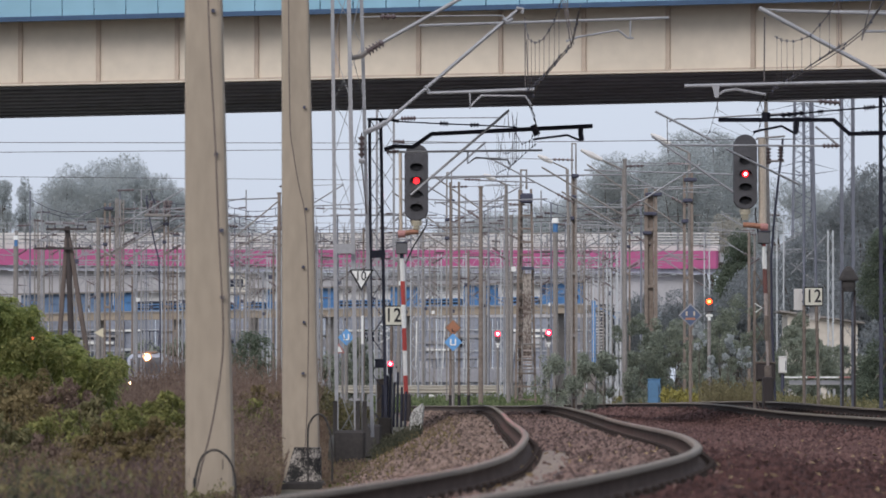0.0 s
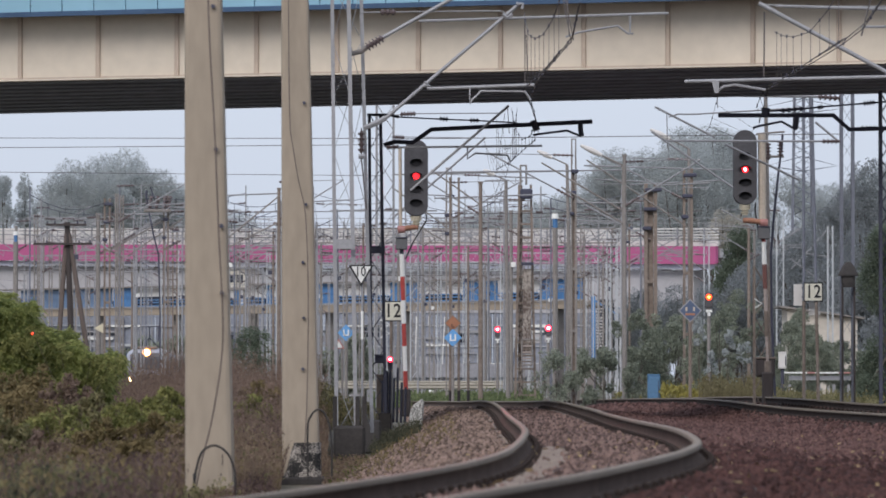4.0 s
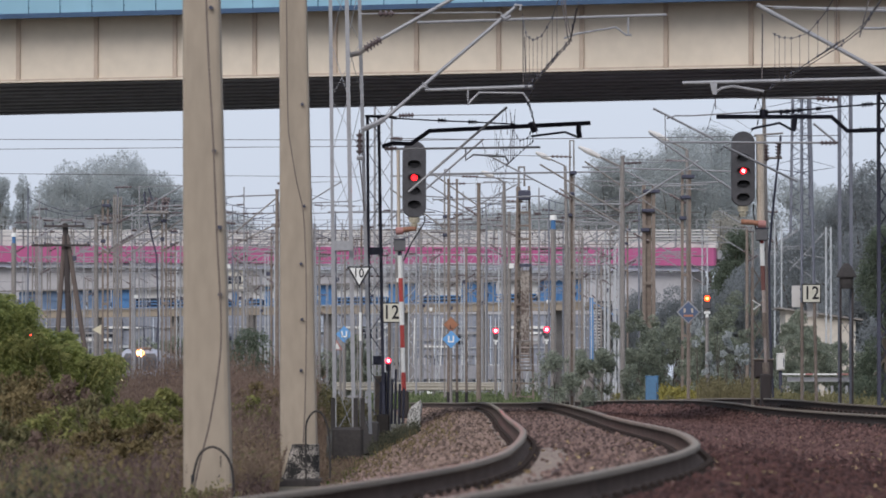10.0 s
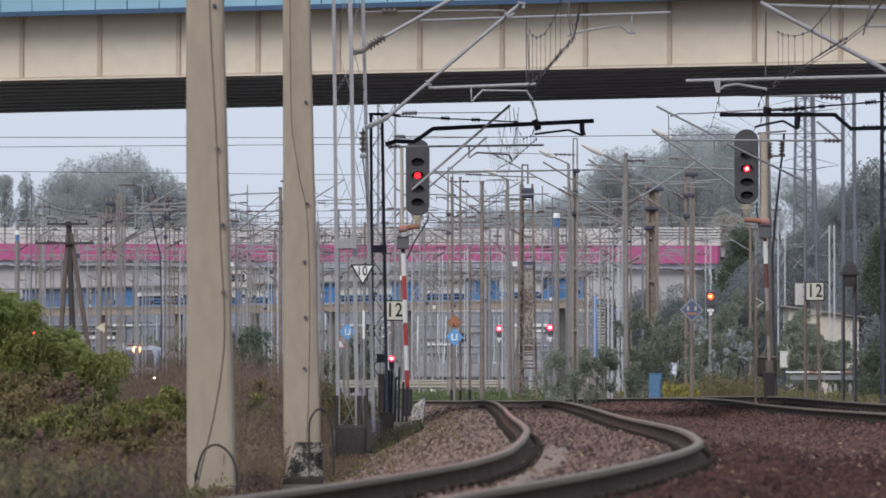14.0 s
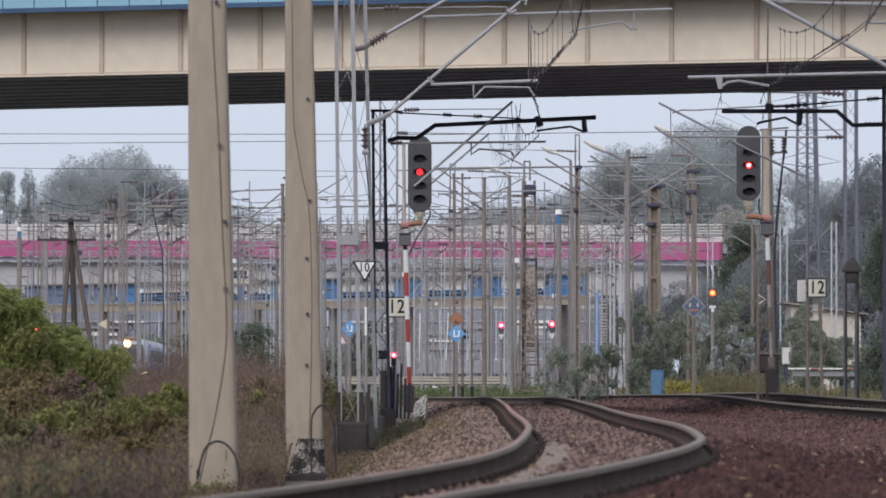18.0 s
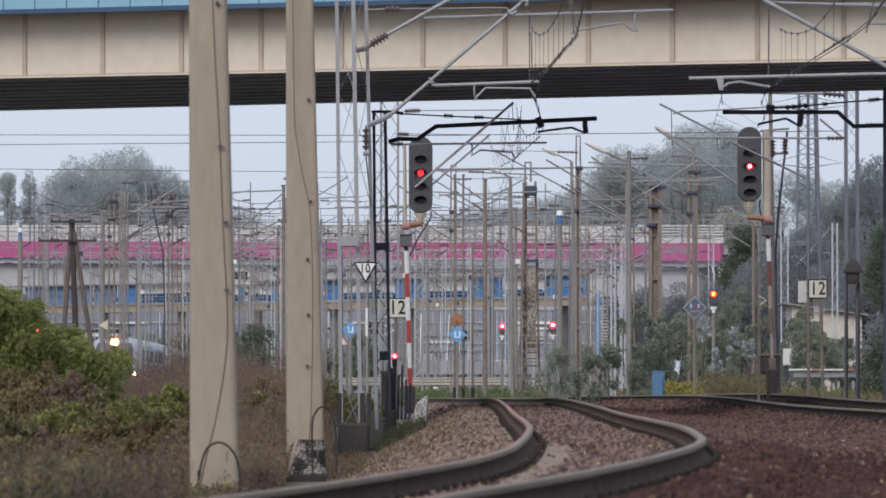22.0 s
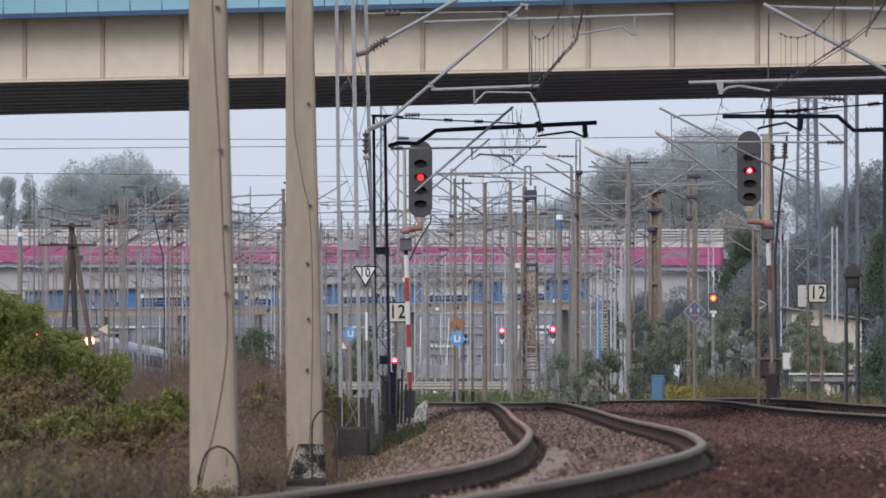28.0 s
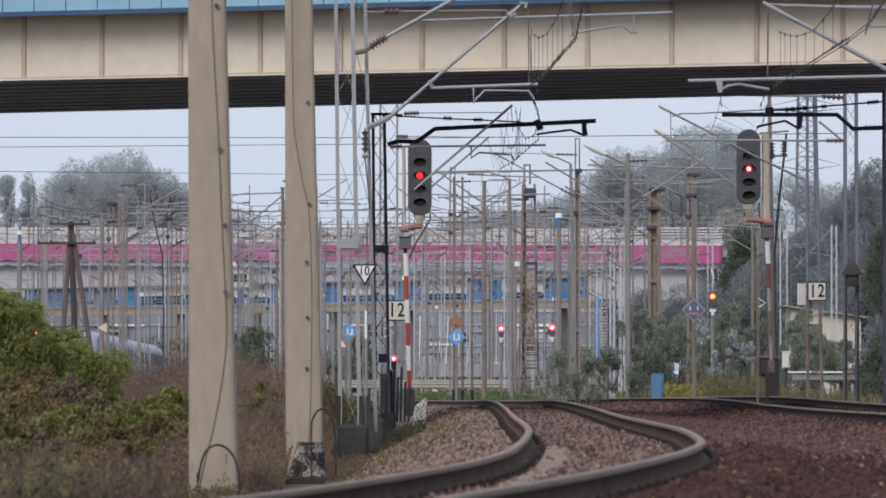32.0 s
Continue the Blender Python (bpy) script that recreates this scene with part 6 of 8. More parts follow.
def small_signal(x, d, z, r, glow, label, pole=0.06, w=0.22, tail=True):
    base = float(land_z(x, min(d, 299))) - 0.1
    s = thing("small_signal", (x, d, base), label, "signal", "small light signals")
    part("housing", Shape().bevel_box((x, d, z - (0.1 if w > 0.1 else 0)), (w, 0.16, 0.5 if w > 0.15 else 0.3 if w > 0.1 else 0.05), 0.02 if w > 0.1 else 0.01), BLACK_HEAD, s, "dark grey lamp housing")
    part("lens", Shape().tube((x, d - 0.1, z), (x, d - 0.08, z), r, n=16), glow, s, "lit lens")
    # inner glowing discs imitate glare; the lenses are widened for its halo
    if glow is PINK_LIGHT:
        part("glare_core", Shape().tube((x, d - 0.106, z), (x, d - 0.1, z), r * 0.5, n=12), LIGHT_CORE, s, "near-white disc imitating glare at the lamp's centre")
    if glow is AMBER_LIGHT and r > 0.05:
        part("glare_core", Shape().tube((x, d - 0.106, z), (x, d - 0.1, z), r * 0.42, n=12), AMBER_CORE, s, "yellow disc imitating glare at the lamp's centre")
    if tail:
        part("plate", Shape().box((x, d - 0.1, z - 0.47), (w * 0.8, 0.02, 0.08)).box((x, d - 0.1, z - 0.56), (w * 0.35, 0.02, 0.15)), WHITE, s, "small white plate")
    if pole:
        part("post", Shape().tube((x, d + 0.02, base), (x, d + 0.02, z - 0.3), pole, n=8), STEEL_GREY if pole > 0.03 else RUST, s)
    return s


small_signal(2.678, 260, 2.708, 0.13, PINK_LIGHT, "small signal showing a bright red light on a post", w=0.24)
small_signal(4.825, 250, 2.675, 0.138, PINK_LIGHT, "small signal showing a bright red light on a post", w=0.24)
small_signal(9.063, 190, 3.21, 0.098, AMBER_LIGHT, "small signal showing an amber light before shrubs", w=0.28)
small_signal(-1.166, 134, 0.952, 0.068, PINK_LIGHT, "low signal showing a red light beside the mast", tail=False, w=0.12)
small_signal(-6.73, 93.6, 1.255, 0.013, AMBER_LIGHT, "low signal with an orange light in the bush", tail=False, w=0.05, pole=0)


def cabinet(name, x, d, w, h, dp, material, label, z=None):
    base = float(land_z(x, min(d, 299))) - 0.05 if z is None else z
    c = thing(name, (x, d, base), label, "cabinet")
    part("body", Shape().bevel_box((x, d, base + h / 2), (w, dp, h), 0.02), material, c)
    part("lid", Shape().bevel_box((x, d, base + h + 0.02), (w * 1.06, dp * 1.06, 0.05), 0.012), material, c)
    door = part("door", Shape().bevel_box((x, d - dp / 2 - 0.012, base + h * 0.5), (w * 0.86, 0.02, h * 0.86), 0.006), material, c)
    part("hinge_bar", Shape().tube((x + w * 0.36, d - dp / 2 - 0.03, base + h * 0.2), (x + w * 0.36, d - dp / 2 - 0.03, base + h * 0.8), 0.012), STEEL_DARK, door)
    return c


# this first box stands in for the blue at the brown mast's foot
cabinet("relay_cabinet", 7.474, 197, 0.433, 1.0, 0.4, mat("faded_blue_paint", (0.09, 0.20, 0.34), 0.6, scale=4, spread=0.2), "faded blue box standing in for the blue on a mast foot", -0.42)
cabinet("relay_cabinet", 5.649, 210, 0.336, 1.1, 0.5, STEEL_GREY, "grey trackside relay cabinet among shrubs", -0.35)
cabinet("junction_box", -1.397, 133, 0.239, 0.16, 0.2, STEEL_DARK, "dark steel junction box on a bracket", 0.856)
cabinet("relay_cabinet", -1.38, 134, 0.214, 1.1, 0.3, RUST, "narrow brown relay cabinet by the mast", -0.55)


def marker_stone():
    x, d = -0.504, 120
    rng = random.Random(3)
    rings = []
    for t, k in ((0.0, 1.0), (0.55, 0.98), (0.85, 0.9), (1.0, 0.7)):
        ring = []
        for a in [math.tau * (j + 0.5) / 10 for j in range(10)]:
            u = math.copysign(abs(math.cos(a)) ** 0.5, math.cos(a))
            tall = -0.002 + 0.5 + 0.09 * u
            ring.append((x + k * 0.15 * u * (1 + rng.uniform(-0.1, 0.1)) + 0.04 * t, d + k * 0.13 * math.sin(a), -0.5 + t * tall + rng.uniform(-0.015, 0.015)))
        rings.append(ring)
    single("marker_stone", Shape().loft(rings), mat("limewashed_stone", (0.3, 0.29, 0.27), 0.9, scale=9, spread=0.6, second=(0.58, 0.57, 0.53), edges=(0.42, 0.55)), (x, d, -0.5), "weathered whitewashed marker stone beside the rail", "stone")


marker_stone()


def pennant(x, d, z, r, material, label, way):
    base = float(land_z(x, min(d, 299))) - 0.1
    s = thing("triangle_board", (x, d, base), label, "sign")
    pts = ((-r, 0), (r * 0.8, -r), (r * 0.8, r)) if way else ((-r, -r * 0.8), (r, -r * 0.8), (0, r))
    tri = lambda y: [(x + a, y, z + b) for a, b in pts]
    part("plate", Shape().loft([tri(d - 0.01), tri(d + 0.01)]), FADED_RED if not way else material, s)
    if not way:
        inner = lambda y: [(x + a * 0.62, y, z - r * 0.12 + b * 0.62) for a, b in pts]
        part("face", Shape().loft([inner(d - 0.02), inner(d - 0.012)]), WHITE, s, "white face inside a faded red rim")
    part("post", Shape().tube((x + r * 0.6, d + 0.04, base), (x + r * 0.6, d + 0.04, z), 0.035, n=6), STEEL_GREY, s)


pennant(-13.846, 230, 2.505, 0.207, mat("pale_yellow_enamel", (0.55, 0.50, 0.36), 0.6, spread=0.1), "pale yellow triangular board on a thin post", True)
pennant(-2.67, 150, 1.405, 0.155, WHITE, "small white triangular board with a faded red rim", False)


# ---- background masses ----
def build_flyover():
    """Climbs gently and draws away towards the skyline trees."""
    end, far = Vector((25.0, 505.0, 10.55)), Vector((-50.0, 567.0, 12.2))
    run = (far - end).length
    way = (far - end) / run
    flat = Vector((way.x, way.y, 0)).normalized()
    back = Vector((flat.y, -flat.x, 0))
    fly = thing("flyover", (end.x, end.y, -2), "long flyover with magenta fascia and pale parapet", "bridge")
    at = lambda u, w, h: end + way * u + back * w + Vector((0, 0, h))

    def bar(name, u0, u1, w0, w1, h0, h1, material, label=""):
        return part(name, Shape().loft([[at(u, w, h) for w, h in ((w0, h0), (w1, h0), (w1, h1), (w0, h1))] for u in (u0, u1)]), material, fly, label)
    for k in range(int(run / 3)):
        bar("parapet_panel", k * 3.0 + 0.02, k * 3.0 + 2.98, -0.1, 0.1, 1.63, 2.2 if k < 4 else 3.2, PALE)
        if k < 4:
            for h in (2.4, 2.66, 2.92, 3.18):
                bar("parapet_bar", k * 3.0, k * 3.0 + 3.0, -0.05, 0.05, h - 0.07, h + 0.05, PALE)
        bar("panel_post", k * 3.0 + 1.44, k * 3.0 + 1.56, -0.26, -0.12, 1.63, 3.2, GALV)
    bar("fascia", 0, run, -0.5, -0.12, 0, 1.6, MAGENTA, "magenta fascia band")
    bar("soffit_beam", 0, run, 0, 1.2, -0.5, -0.03, GIRDER_DARK)
    bar("retaining_wall", 3.5, run, 0.9, 2.9, -3.9, -0.55, GREY_WALL, "pale grey wall below the fascia")
    bar("deck", 0, run, 0.2, 12, 0.6, 1.4, GREY_WALL)
    k = 0.6
    while k < run:
        part("railing_post", Shape().tube(at(k, 0.3, 3.1), at(k, 0.3, 4.2), 0.05, n=4), GALV, fly)
        k += 1.9
    for h in (4.15, 3.7):
        part("railing_bar", Shape().tube(at(0, 0.3, h), at(run, 0.3, h), 0.03, n=4), GALV, fly)
    for h in (2.95, 2.55, 2.1):
        part("front_rail", Shape().tube(at(0.5, -0.5, h), at(run, -0.5, h), 0.035, n=4), GALV, fly)
    for k in range(9):
        q = at(3 + k * 11, 5, -0.6)
        part("pier", Shape().bevel_box((q.x, q.y, q.z / 2 - 1), (1.2, 3.0, q.z + 2), 0.1), GREY_WALL, fly)


build_flyover()


def build_footbridge():
    """Runs a little aslant: the end beyond the wooden pole lies farther off."""
    fb = thing("footbridge", (-13.348, 460, -1.6), "long footbridge with blue panels and dark openings", "bridge")
    a0, a1 = Vector((-39.3, 497.5, 0)), Vector((11.0, 432.0, 0))
    way = (a1 - a0).normalized()
    back = Vector((-way.y, way.x, 0))
    m = Matrix((way, back, Vector((0, 0, 1)))).transposed()

    def at(b, z, w=0.0):
        """The place on the bridge at the bearing b, in thousandths."""
        t = (b / 1000 * a0.y - a0.x) / (way.x - b / 1000 * way.y)
        q = a0 + way * t + back * w
        return Vector((q.x, q.y, z))

    def slab(name, b0, b1, z0, z1, thick, w, material, label=""):
        p, q = at(b0, (z0 + z1) / 2, w), at(b1, (z0 + z1) / 2, w)
        return part(name, Shape().box((p + q) / 2, ((q - p).length - 0.06, thick, z1 - z0), m), material, fb, label)
    lo, hi = -79.0, 26.8
    for b0, b1 in ((-74, -66.8), (-66.5, -62.2), (-61.9, -57.9), (-57.6, -54.2), (-36.2, -35.5), (-21.9, -18.6), (-8.6, -6.1), (-5.9, -3.6), (4.2, 7.0), (7.2, 10.3), (17.8, 20.3), (20.5, 25.4), (-30.6, -29.7)):
        paint = BLUE if b0 > -58 else BLUE_DULL
        slab("blue_panel", b0, b1, 6.45, 8.04, 0.1, 0, paint, "bright blue sheet panel" if paint is BLUE else "dull blue sheet panel")
        slab("panel_rail", b0, b1, 7.2, 7.26, 0.05, -0.09, paint)
    for b0, b1 in ((-54.0, -46.4), (-46.2, -36.4), (-35.2, -30.8), (-29.5, -22.2), (-18.3, -8.8), (-3.4, 4.0), (10.5, 17.6)):
        sill = 7.3 if b0 < -50 else 6.98
        slab("pale_panel", b0, b1, sill + 0.02, 8.0, 0.1, 0.2, PALE)
        # no hole here: a dark slab imitates the shade inside
        slab("opening", b0, b1, 6.5, sill - 0.02, 0.1, 0.4, DARK_GLASS, "dark slab imitating the shade in an opening")
        for z in (6.5, 6.78, 7.0):
            slab("handrail", b0, b1, z - 0.05, z + 0.05, 0.06, -0.1, BLUE)
        n = max(2, int((b1 - b0) / 1.5))
        for k in range(n + 1):
            b = b0 + (b1 - b0) * k / n
            part("baluster", Shape().tube(at(b, 6.4, -0.1), at(b, 7.04, -0.1), 0.025, n=4), BLUE, fb)
    slab("deck_beam", lo, hi, 5.72, 6.33, 1.4, 0, CONCRETE, "weathered concrete deck beam")
    slab("roof_beam", lo, hi, 8.06, 8.18, 1.6, 0.3, STEEL_GREY)
    part("pipe", Shape().tube(at(lo, 6.4, -0.9), at(hi, 6.4, -0.9), 0.05), GALV, fb, "grey pipe along the deck")
    for k in range(8):
        p = at(-74 + k * 13.5, 2.5, 0.4)
        part("column", Shape().box(p, (0.45, 0.6, 6.6), m), STEEL_GREY, fb)
    # steel stair at the far end
    for k in range(16):
        part("stair_tread", Shape().box((12.1, 427.5 - k * 0.12, 5.9 - k * 0.235), (0.5, 0.4, 0.08)), PALE, fb)
    part("blue_post", Shape().box((11.64, 427, 3.3), (0.28, 0.28, 6.6)), BLUE, fb, "blue stair post")
    part("blue_brace", Shape().tube((11.7, 427, 6.3), (13.5, 427, 5.2), 0.07, n=4), BLUE, fb, "blue stair brace")
    part("landing", Shape().box((12.0, 430, 6.1), (2.2, 1.6, 0.2)), STEEL_GREY, fb)
    part("stair_tower", Shape().box((12.65, 430.5, 4.1), (1.3, 0.3, 4.6)), DARK_GLASS, fb, "dark blue stair tower wall")


build_footbridge()


PLINTH = mat("stained_grey_plinth", (0.27, 0.27, 0.29), 0.85, scale=0.7, spread=0.4)


def build_hall():
    d = 500
    x0, x1 = -50, 16.3
    hall = thing("industrial_hall", ((x0 + x1) / 2, d + 5, -1.6), "long low blue-grey hall behind the masts", "building")
    n = 40
    step = (x1 - x0) / n
    for k in range(n):
        part("wall_panel", Shape().bevel_box((x0 + (k + 0.5) * step, d, 3.4), (step - 0.06, 0.2, 5.6 + 0.9), 0.03), BLUEGREY, hall)
    part("roof", Shape().box(((x0 + x1) / 2, d + 6, 6.2 + 0.1), (x1 - x0 + 0.6, 12.4, 0.3)), GREY_WALL, hall)
    part("plinth", Shape().box(((x0 + x1) / 2, d - 0.3, 1.05), (x1 - x0, 0.3, 1.2)), PLINTH, hall, "stained grey plinth")
    rng = random.Random(5)
    for k in range(110):
        x = x0 + (k + 0.5) * (x1 - x0) / 110
        part("wall_pipe", Shape().tube((x + rng.uniform(-0.3, 0.3), d - 0.35, -1), (x + rng.uniform(-0.1, 0.3), d - 0.35, 0.55 + (665 - rng.choice((560, 560, 580, 600, 625))) * 0.05), rng.uniform(0.035, 0.07), n=4), (GALV_PALE, GALV, STEEL_GREY, WHITE, STEEL_DARK)[rng.choice((0, 0, 1, 2, 2, 3, 4))], hall)
    for k in range(64):
        x, w, z = rng.uniform(x0, x1 - 4), rng.uniform(1.5, 4.5), rng.choice((1.6, 2.1, 2.6, 3.3, 3.9, 4.5, 5.0))
        part("wall_duct", Shape().box((x + w / 2, d - 0.3, z), (w, 0.12, rng.uniform(0.1, 0.26))), (GALV_PALE, WHITE, GALV, PLINTH)[k % 4], hall)
        part("wall_louvre", Shape().box((x + w * 0.3, d - 0.16, z - 0.6), (rng.uniform(0.6, 1.6), 0.12, rng.uniform(0.4, 0.9))), (DARK_GLASS, PLINTH, GREY_WALL)[k % 3], hall)
    for y in (575, 612):
        part("horizontal_rail", Shape().tube((x0, d - 0.25, 0.55 + (665 - y) * 0.05), (x1, d - 0.25, 0.55 + (665 - y) * 0.05), 0.05, n=4), GALV_PALE, hall)


build_hall()


def guard_rails():
    d = 285
    g = thing("guard_rail", (1.311, d, -0.75), "pale steel road guard rail on short posts", "guard rail")
    TAN = mat("dusty_guard_rail", (0.40, 0.37, 0.31), 0.6, 0.1, scale=2, spread=0.15)
    for k in range(5):
        x = -4.332 + k * 1.767
        fold = [(d, 0.0), (d - 0.08, 0.05), (d - 0.08, 0.11), (d - 0.02, 0.16), (d - 0.08, 0.21), (d - 0.08, 0.27), (d, 0.32)]
        part("beam", Shape().loft([[(x + e * 0.878, y, z - 0.1) for y, z in fold] + [(x + e * 0.878, y + 0.006, z - 0.1) for y, z in reversed(fold)] for e in (-1, 1)]), TAN, g, "corrugated dusty steel beam")
    part("top_tube", Shape().tube((-5.215, 285, 0.27), (3.619, 285, 0.27), 0.05, n=6), TAN, g)
    for k in range(7):
        part("post", Shape().box((-4.959 + k * 1.368, d + 0.06, -0.33), (0.12, 0.1, 0.9)), GALV, g)
    part("small_plate", Shape().box((-0.399, 284.7, -0.2), (0.26, 0.02, 0.12)), WHITE, g, "small white plate")
    d = 210
    b = thing("level_crossing_barrier", (13.986, d, -0.6), "red and white boom barrier over a grey rail", "barrier")
    for k in range(9):
        part("boom_section", Shape().bevel_box((12.936 + k * 0.294, d, 0.676), (0.286, 0.05, 0.063), 0.01), FADED_RED if k in (3, 7, 8) else WHITE, b)
    part("beam", Shape().box((14.154, d + 0.2, 0.487), (2.31, 0.06, 0.168)), GALV, b)
    for k in range(5):
        part("post", Shape().box((13.041 + k * 0.546, d + 0.26, -0.2), (0.1, 0.1, 0.9)), GALV, b)


guard_rails()


def right_house():
    d = 245
    h = thing("white_house", (16.807, d, -1), "small white rendered building with a dark sloping eave", "building")
    x0, x1 = 15.092, 18.13
    CREAM = mat("cream_render", (0.55, 0.50, 0.43), 0.85, scale=1.5, spread=0.2)
    ring = lambda y: [(x0, y, -1), (x1, y, -1), (x1, y, 3.024), (x0, y, 3.539)]
    part("wall", Shape().loft([ring(d), ring(d + 4)]), CREAM, h, "cream rendered wall")
    part("roof", Shape().loft([[(x0 - 0.35, y, 3.612), (x1 + 0.3, y, 3.098), (x1 + 0.3, y, 3.024), (x0 - 0.35, y, 3.539)] for y in (d - 0.3, d + 4.3)]), STEEL_GREY, h, "grey sloping roof")


right_house()


def signal_cabin():
    d = 455
    h = thing("signal_cabin", (-16.425, d, -1.4), "cream cabin with a flat grey roof beside the footbridge", "building")
    part("wall", Shape().box((-16.425, d + 1.2, 8.467), (1.547, 2.4, 1.638)), CABIN, h)
    part("floor_beam", Shape().box((-16.425, d + 1.2, 7.603), (1.638, 2.6, 0.2)), STEEL_GREY, h)
    for e in (-0.7, 0.7):
        for y in (0.2, 2.2):
            part("leg", Shape().box((-16.425 + e, d + y, 7.511 / 2 - 0.7), (0.16, 0.16, 7.511 + 1.4)), STEEL_GREY, h)
    part("roof", Shape().box((-16.425, d + 1.2, 9.332), (1.729, 2.9, 0.25)), GREY_WALL, h)
    for px in (414, 431):
        part("window", Shape().box((-35.672 + px * 0.0455, d - 0.02, 8.421), (0.5, 0.06, 0.637)), DARK_GLASS, h)


CABIN = mat("cream_cabin_paint", (0.60, 0.56, 0.47), 0.8, scale=0.8, spread=0.12)
signal_cabin()
cabinet("equipment_box", 9.75, 300, 0.36, 1.5, 0.6, WHITE, "white equipment box behind the shrubs", 1.06)
single("box_stand", Shape().box((9.75, 300, -0.2), (0.3, 0.3, 2.4)), CONCRETE, (9.75, 300, -1.4), "concrete stand under a white equipment box", "stand")


# ---- plants ----
def leaf_cloud(lumps, n, size, droop=0.3, seed=1, shell=0.55, slim=0.55, gaps=(), three=False):
    """Small leaf blades spread through lumps (x, y, z, r), thicker towards their outside."""
    g = np.random.default_rng(seed)
    L = np.array(lumps, float)
    pick = g.choice(len(L), n, p=L[:, 3] ** 2 / (L[:, 3] ** 2).sum())
    v = g.normal(size=(n, 3))
    v /= np.linalg.norm(v, axis=1)[:, None]
    rad = L[pick, 3] * (shell + (1.06 - shell) * g.random(n) ** 0.7) * (1 + 0.12 * np.sin(v[:, 0] * 9 + pick) * np.cos(v[:, 2] * 8 + pick * 2))
    p = L[pick, :3] + v * rad[:, None]
    for gx, gz, gr in gaps:
        p = p[np.hypot(p[:, 0] - gx, p[:, 2] - gz) > gr]
    n = len(p)
    a = g.normal(size=(n, 3))
    a[:, 2] -= droop
    a /= np.linalg.norm(a, axis=1)[:, None]
    b = np.cross(a, g.normal(size=(n, 3)))
    b /= np.linalg.norm(b, axis=1)[:, None]
    s = size * g.uniform(0.6, 1.4, n)[:, None]
    a, b = a * s, b * s * slim
    if three:
        return np.stack([p - a * 0.5, p + a * 0.3 + b * 0.6, p + a * 0.3 - b * 0.6], 1).reshape(-1, 3), np.arange(n * 3).reshape(-1, 3)
    q = np.stack([p - a * 0.5, p + b * 0.5, p + a * 0.5, p - b * 0.5], 1).reshape(-1, 3)
    return q, np.arange(n * 4).reshape(-1, 4)


def frond_cloud(lumps, n, length, seed=1, pairs=5, gaps=()):
    """Drooping feathered leaves: each a curved stalk with pairs of leaflets and one at its tip."""
    g = np.random.default_rng(seed)
    L = np.array(lumps, float)
    pick = g.choice(len(L), n, p=L[:, 3] ** 2 / (L[:, 3] ** 2).sum())
    v = g.normal(size=(n, 3))
    v /= np.linalg.norm(v, axis=1)[:, None]
    p = L[pick, :3] + v * (L[pick, 3] * g.uniform(0.35, 1.0, n))[:, None]
    for gx, gz, gr in gaps:
        keep = np.hypot(p[:, 0] - gx, p[:, 2] - gz) > gr + 0.05
        p, v = p[keep], v[keep]
    n = len(p)
    way = v * [1, 1, 0.35] + g.normal(0, 0.45, (n, 3)) + [0, 0, 0.25]
    way /= np.linalg.norm(way, axis=1)[:, None]
    side = np.cross(way, [0, 0, 1.0]) + g.normal(0, 0.2, (n, 3))
    side /= np.linalg.norm(side, axis=1)[:, None]
    size = (length * g.uniform(0.6, 1.25, n))[:, None]
    out = []
    for k in range(pairs + 1):
        t = (k + 0.6) / (pairs + 0.6)
        q = p + way * size * t - np.array([0, 0, 0.75]) * size * t * t
        run = way - np.array([0, 0, 1.5]) * t
        run /= np.linalg.norm(run, axis=1)[:, None]
        for e in ((-1, 1) if k < pairs else (0,)):
            a = side * e + run * (0.75 if e else 1) + g.normal(0, 0.18, (n, 3)) - [0, 0, 0.35]
            a /= np.linalg.norm(a, axis=1)[:, None]
            b = np.cross(a, g.normal(size=(n, 3)))
            b /= np.linalg.norm(b, axis=1)[:, None]
            s = size * 0.4 * (1 - 0.35 * abs(t - 0.45))
            out.append(np.stack([q, q + a * s * 0.55 + b * s * 0.17, q + a * s, q + a * s * 0.55 - b * s * 0.17], 1))
    w = np.stack(out, 1).reshape(-1, 3)
    return w, np.arange(len(w)).reshape(-1, 4)


def tree(name, base, lumps, n, size, leaf, label, category="tree", group="", trunk=0.25, seed=1, droop=0.3, slim=0.55, gaps=(), three=False, feathered=False):
    base = Vector(base)
    t = thing(name, base, label, category, group)
    sh = Shape()
    cx = sum(l[0] for l in lumps) / len(lumps)
    cz = max(l[2] for l in lumps)
    fork = Vector(((base.x + cx) / 2, base.y, base.z + (cz - base.z) * 0.35))
    sh.tube(base, fork, trunk, trunk * 0.7, n=8)
    part("trunk", sh, BARK, t)
    for l in lumps[:9]:
        part("limb", Shape().tube(fork, (l[0], l[1], l[2]), trunk * 0.5, trunk * 0.12, n=5), BARK, t)
    v, f = frond_cloud(lumps, n, size, seed, gaps=gaps) if feathered else leaf_cloud(lumps, n, size, droop, seed, slim=slim, gaps=gaps, three=three)
    arrays("crown", v, f, leaf, "", parent=t, base=base)
    return t


def lump_set(rows, d, deep, seed):
    """Lumps from (x, z, r) spread a little in depth."""
    g = random.Random(seed)
    return [(x, d + g.uniform(-deep, deep), z, r) for x, z, r in rows]


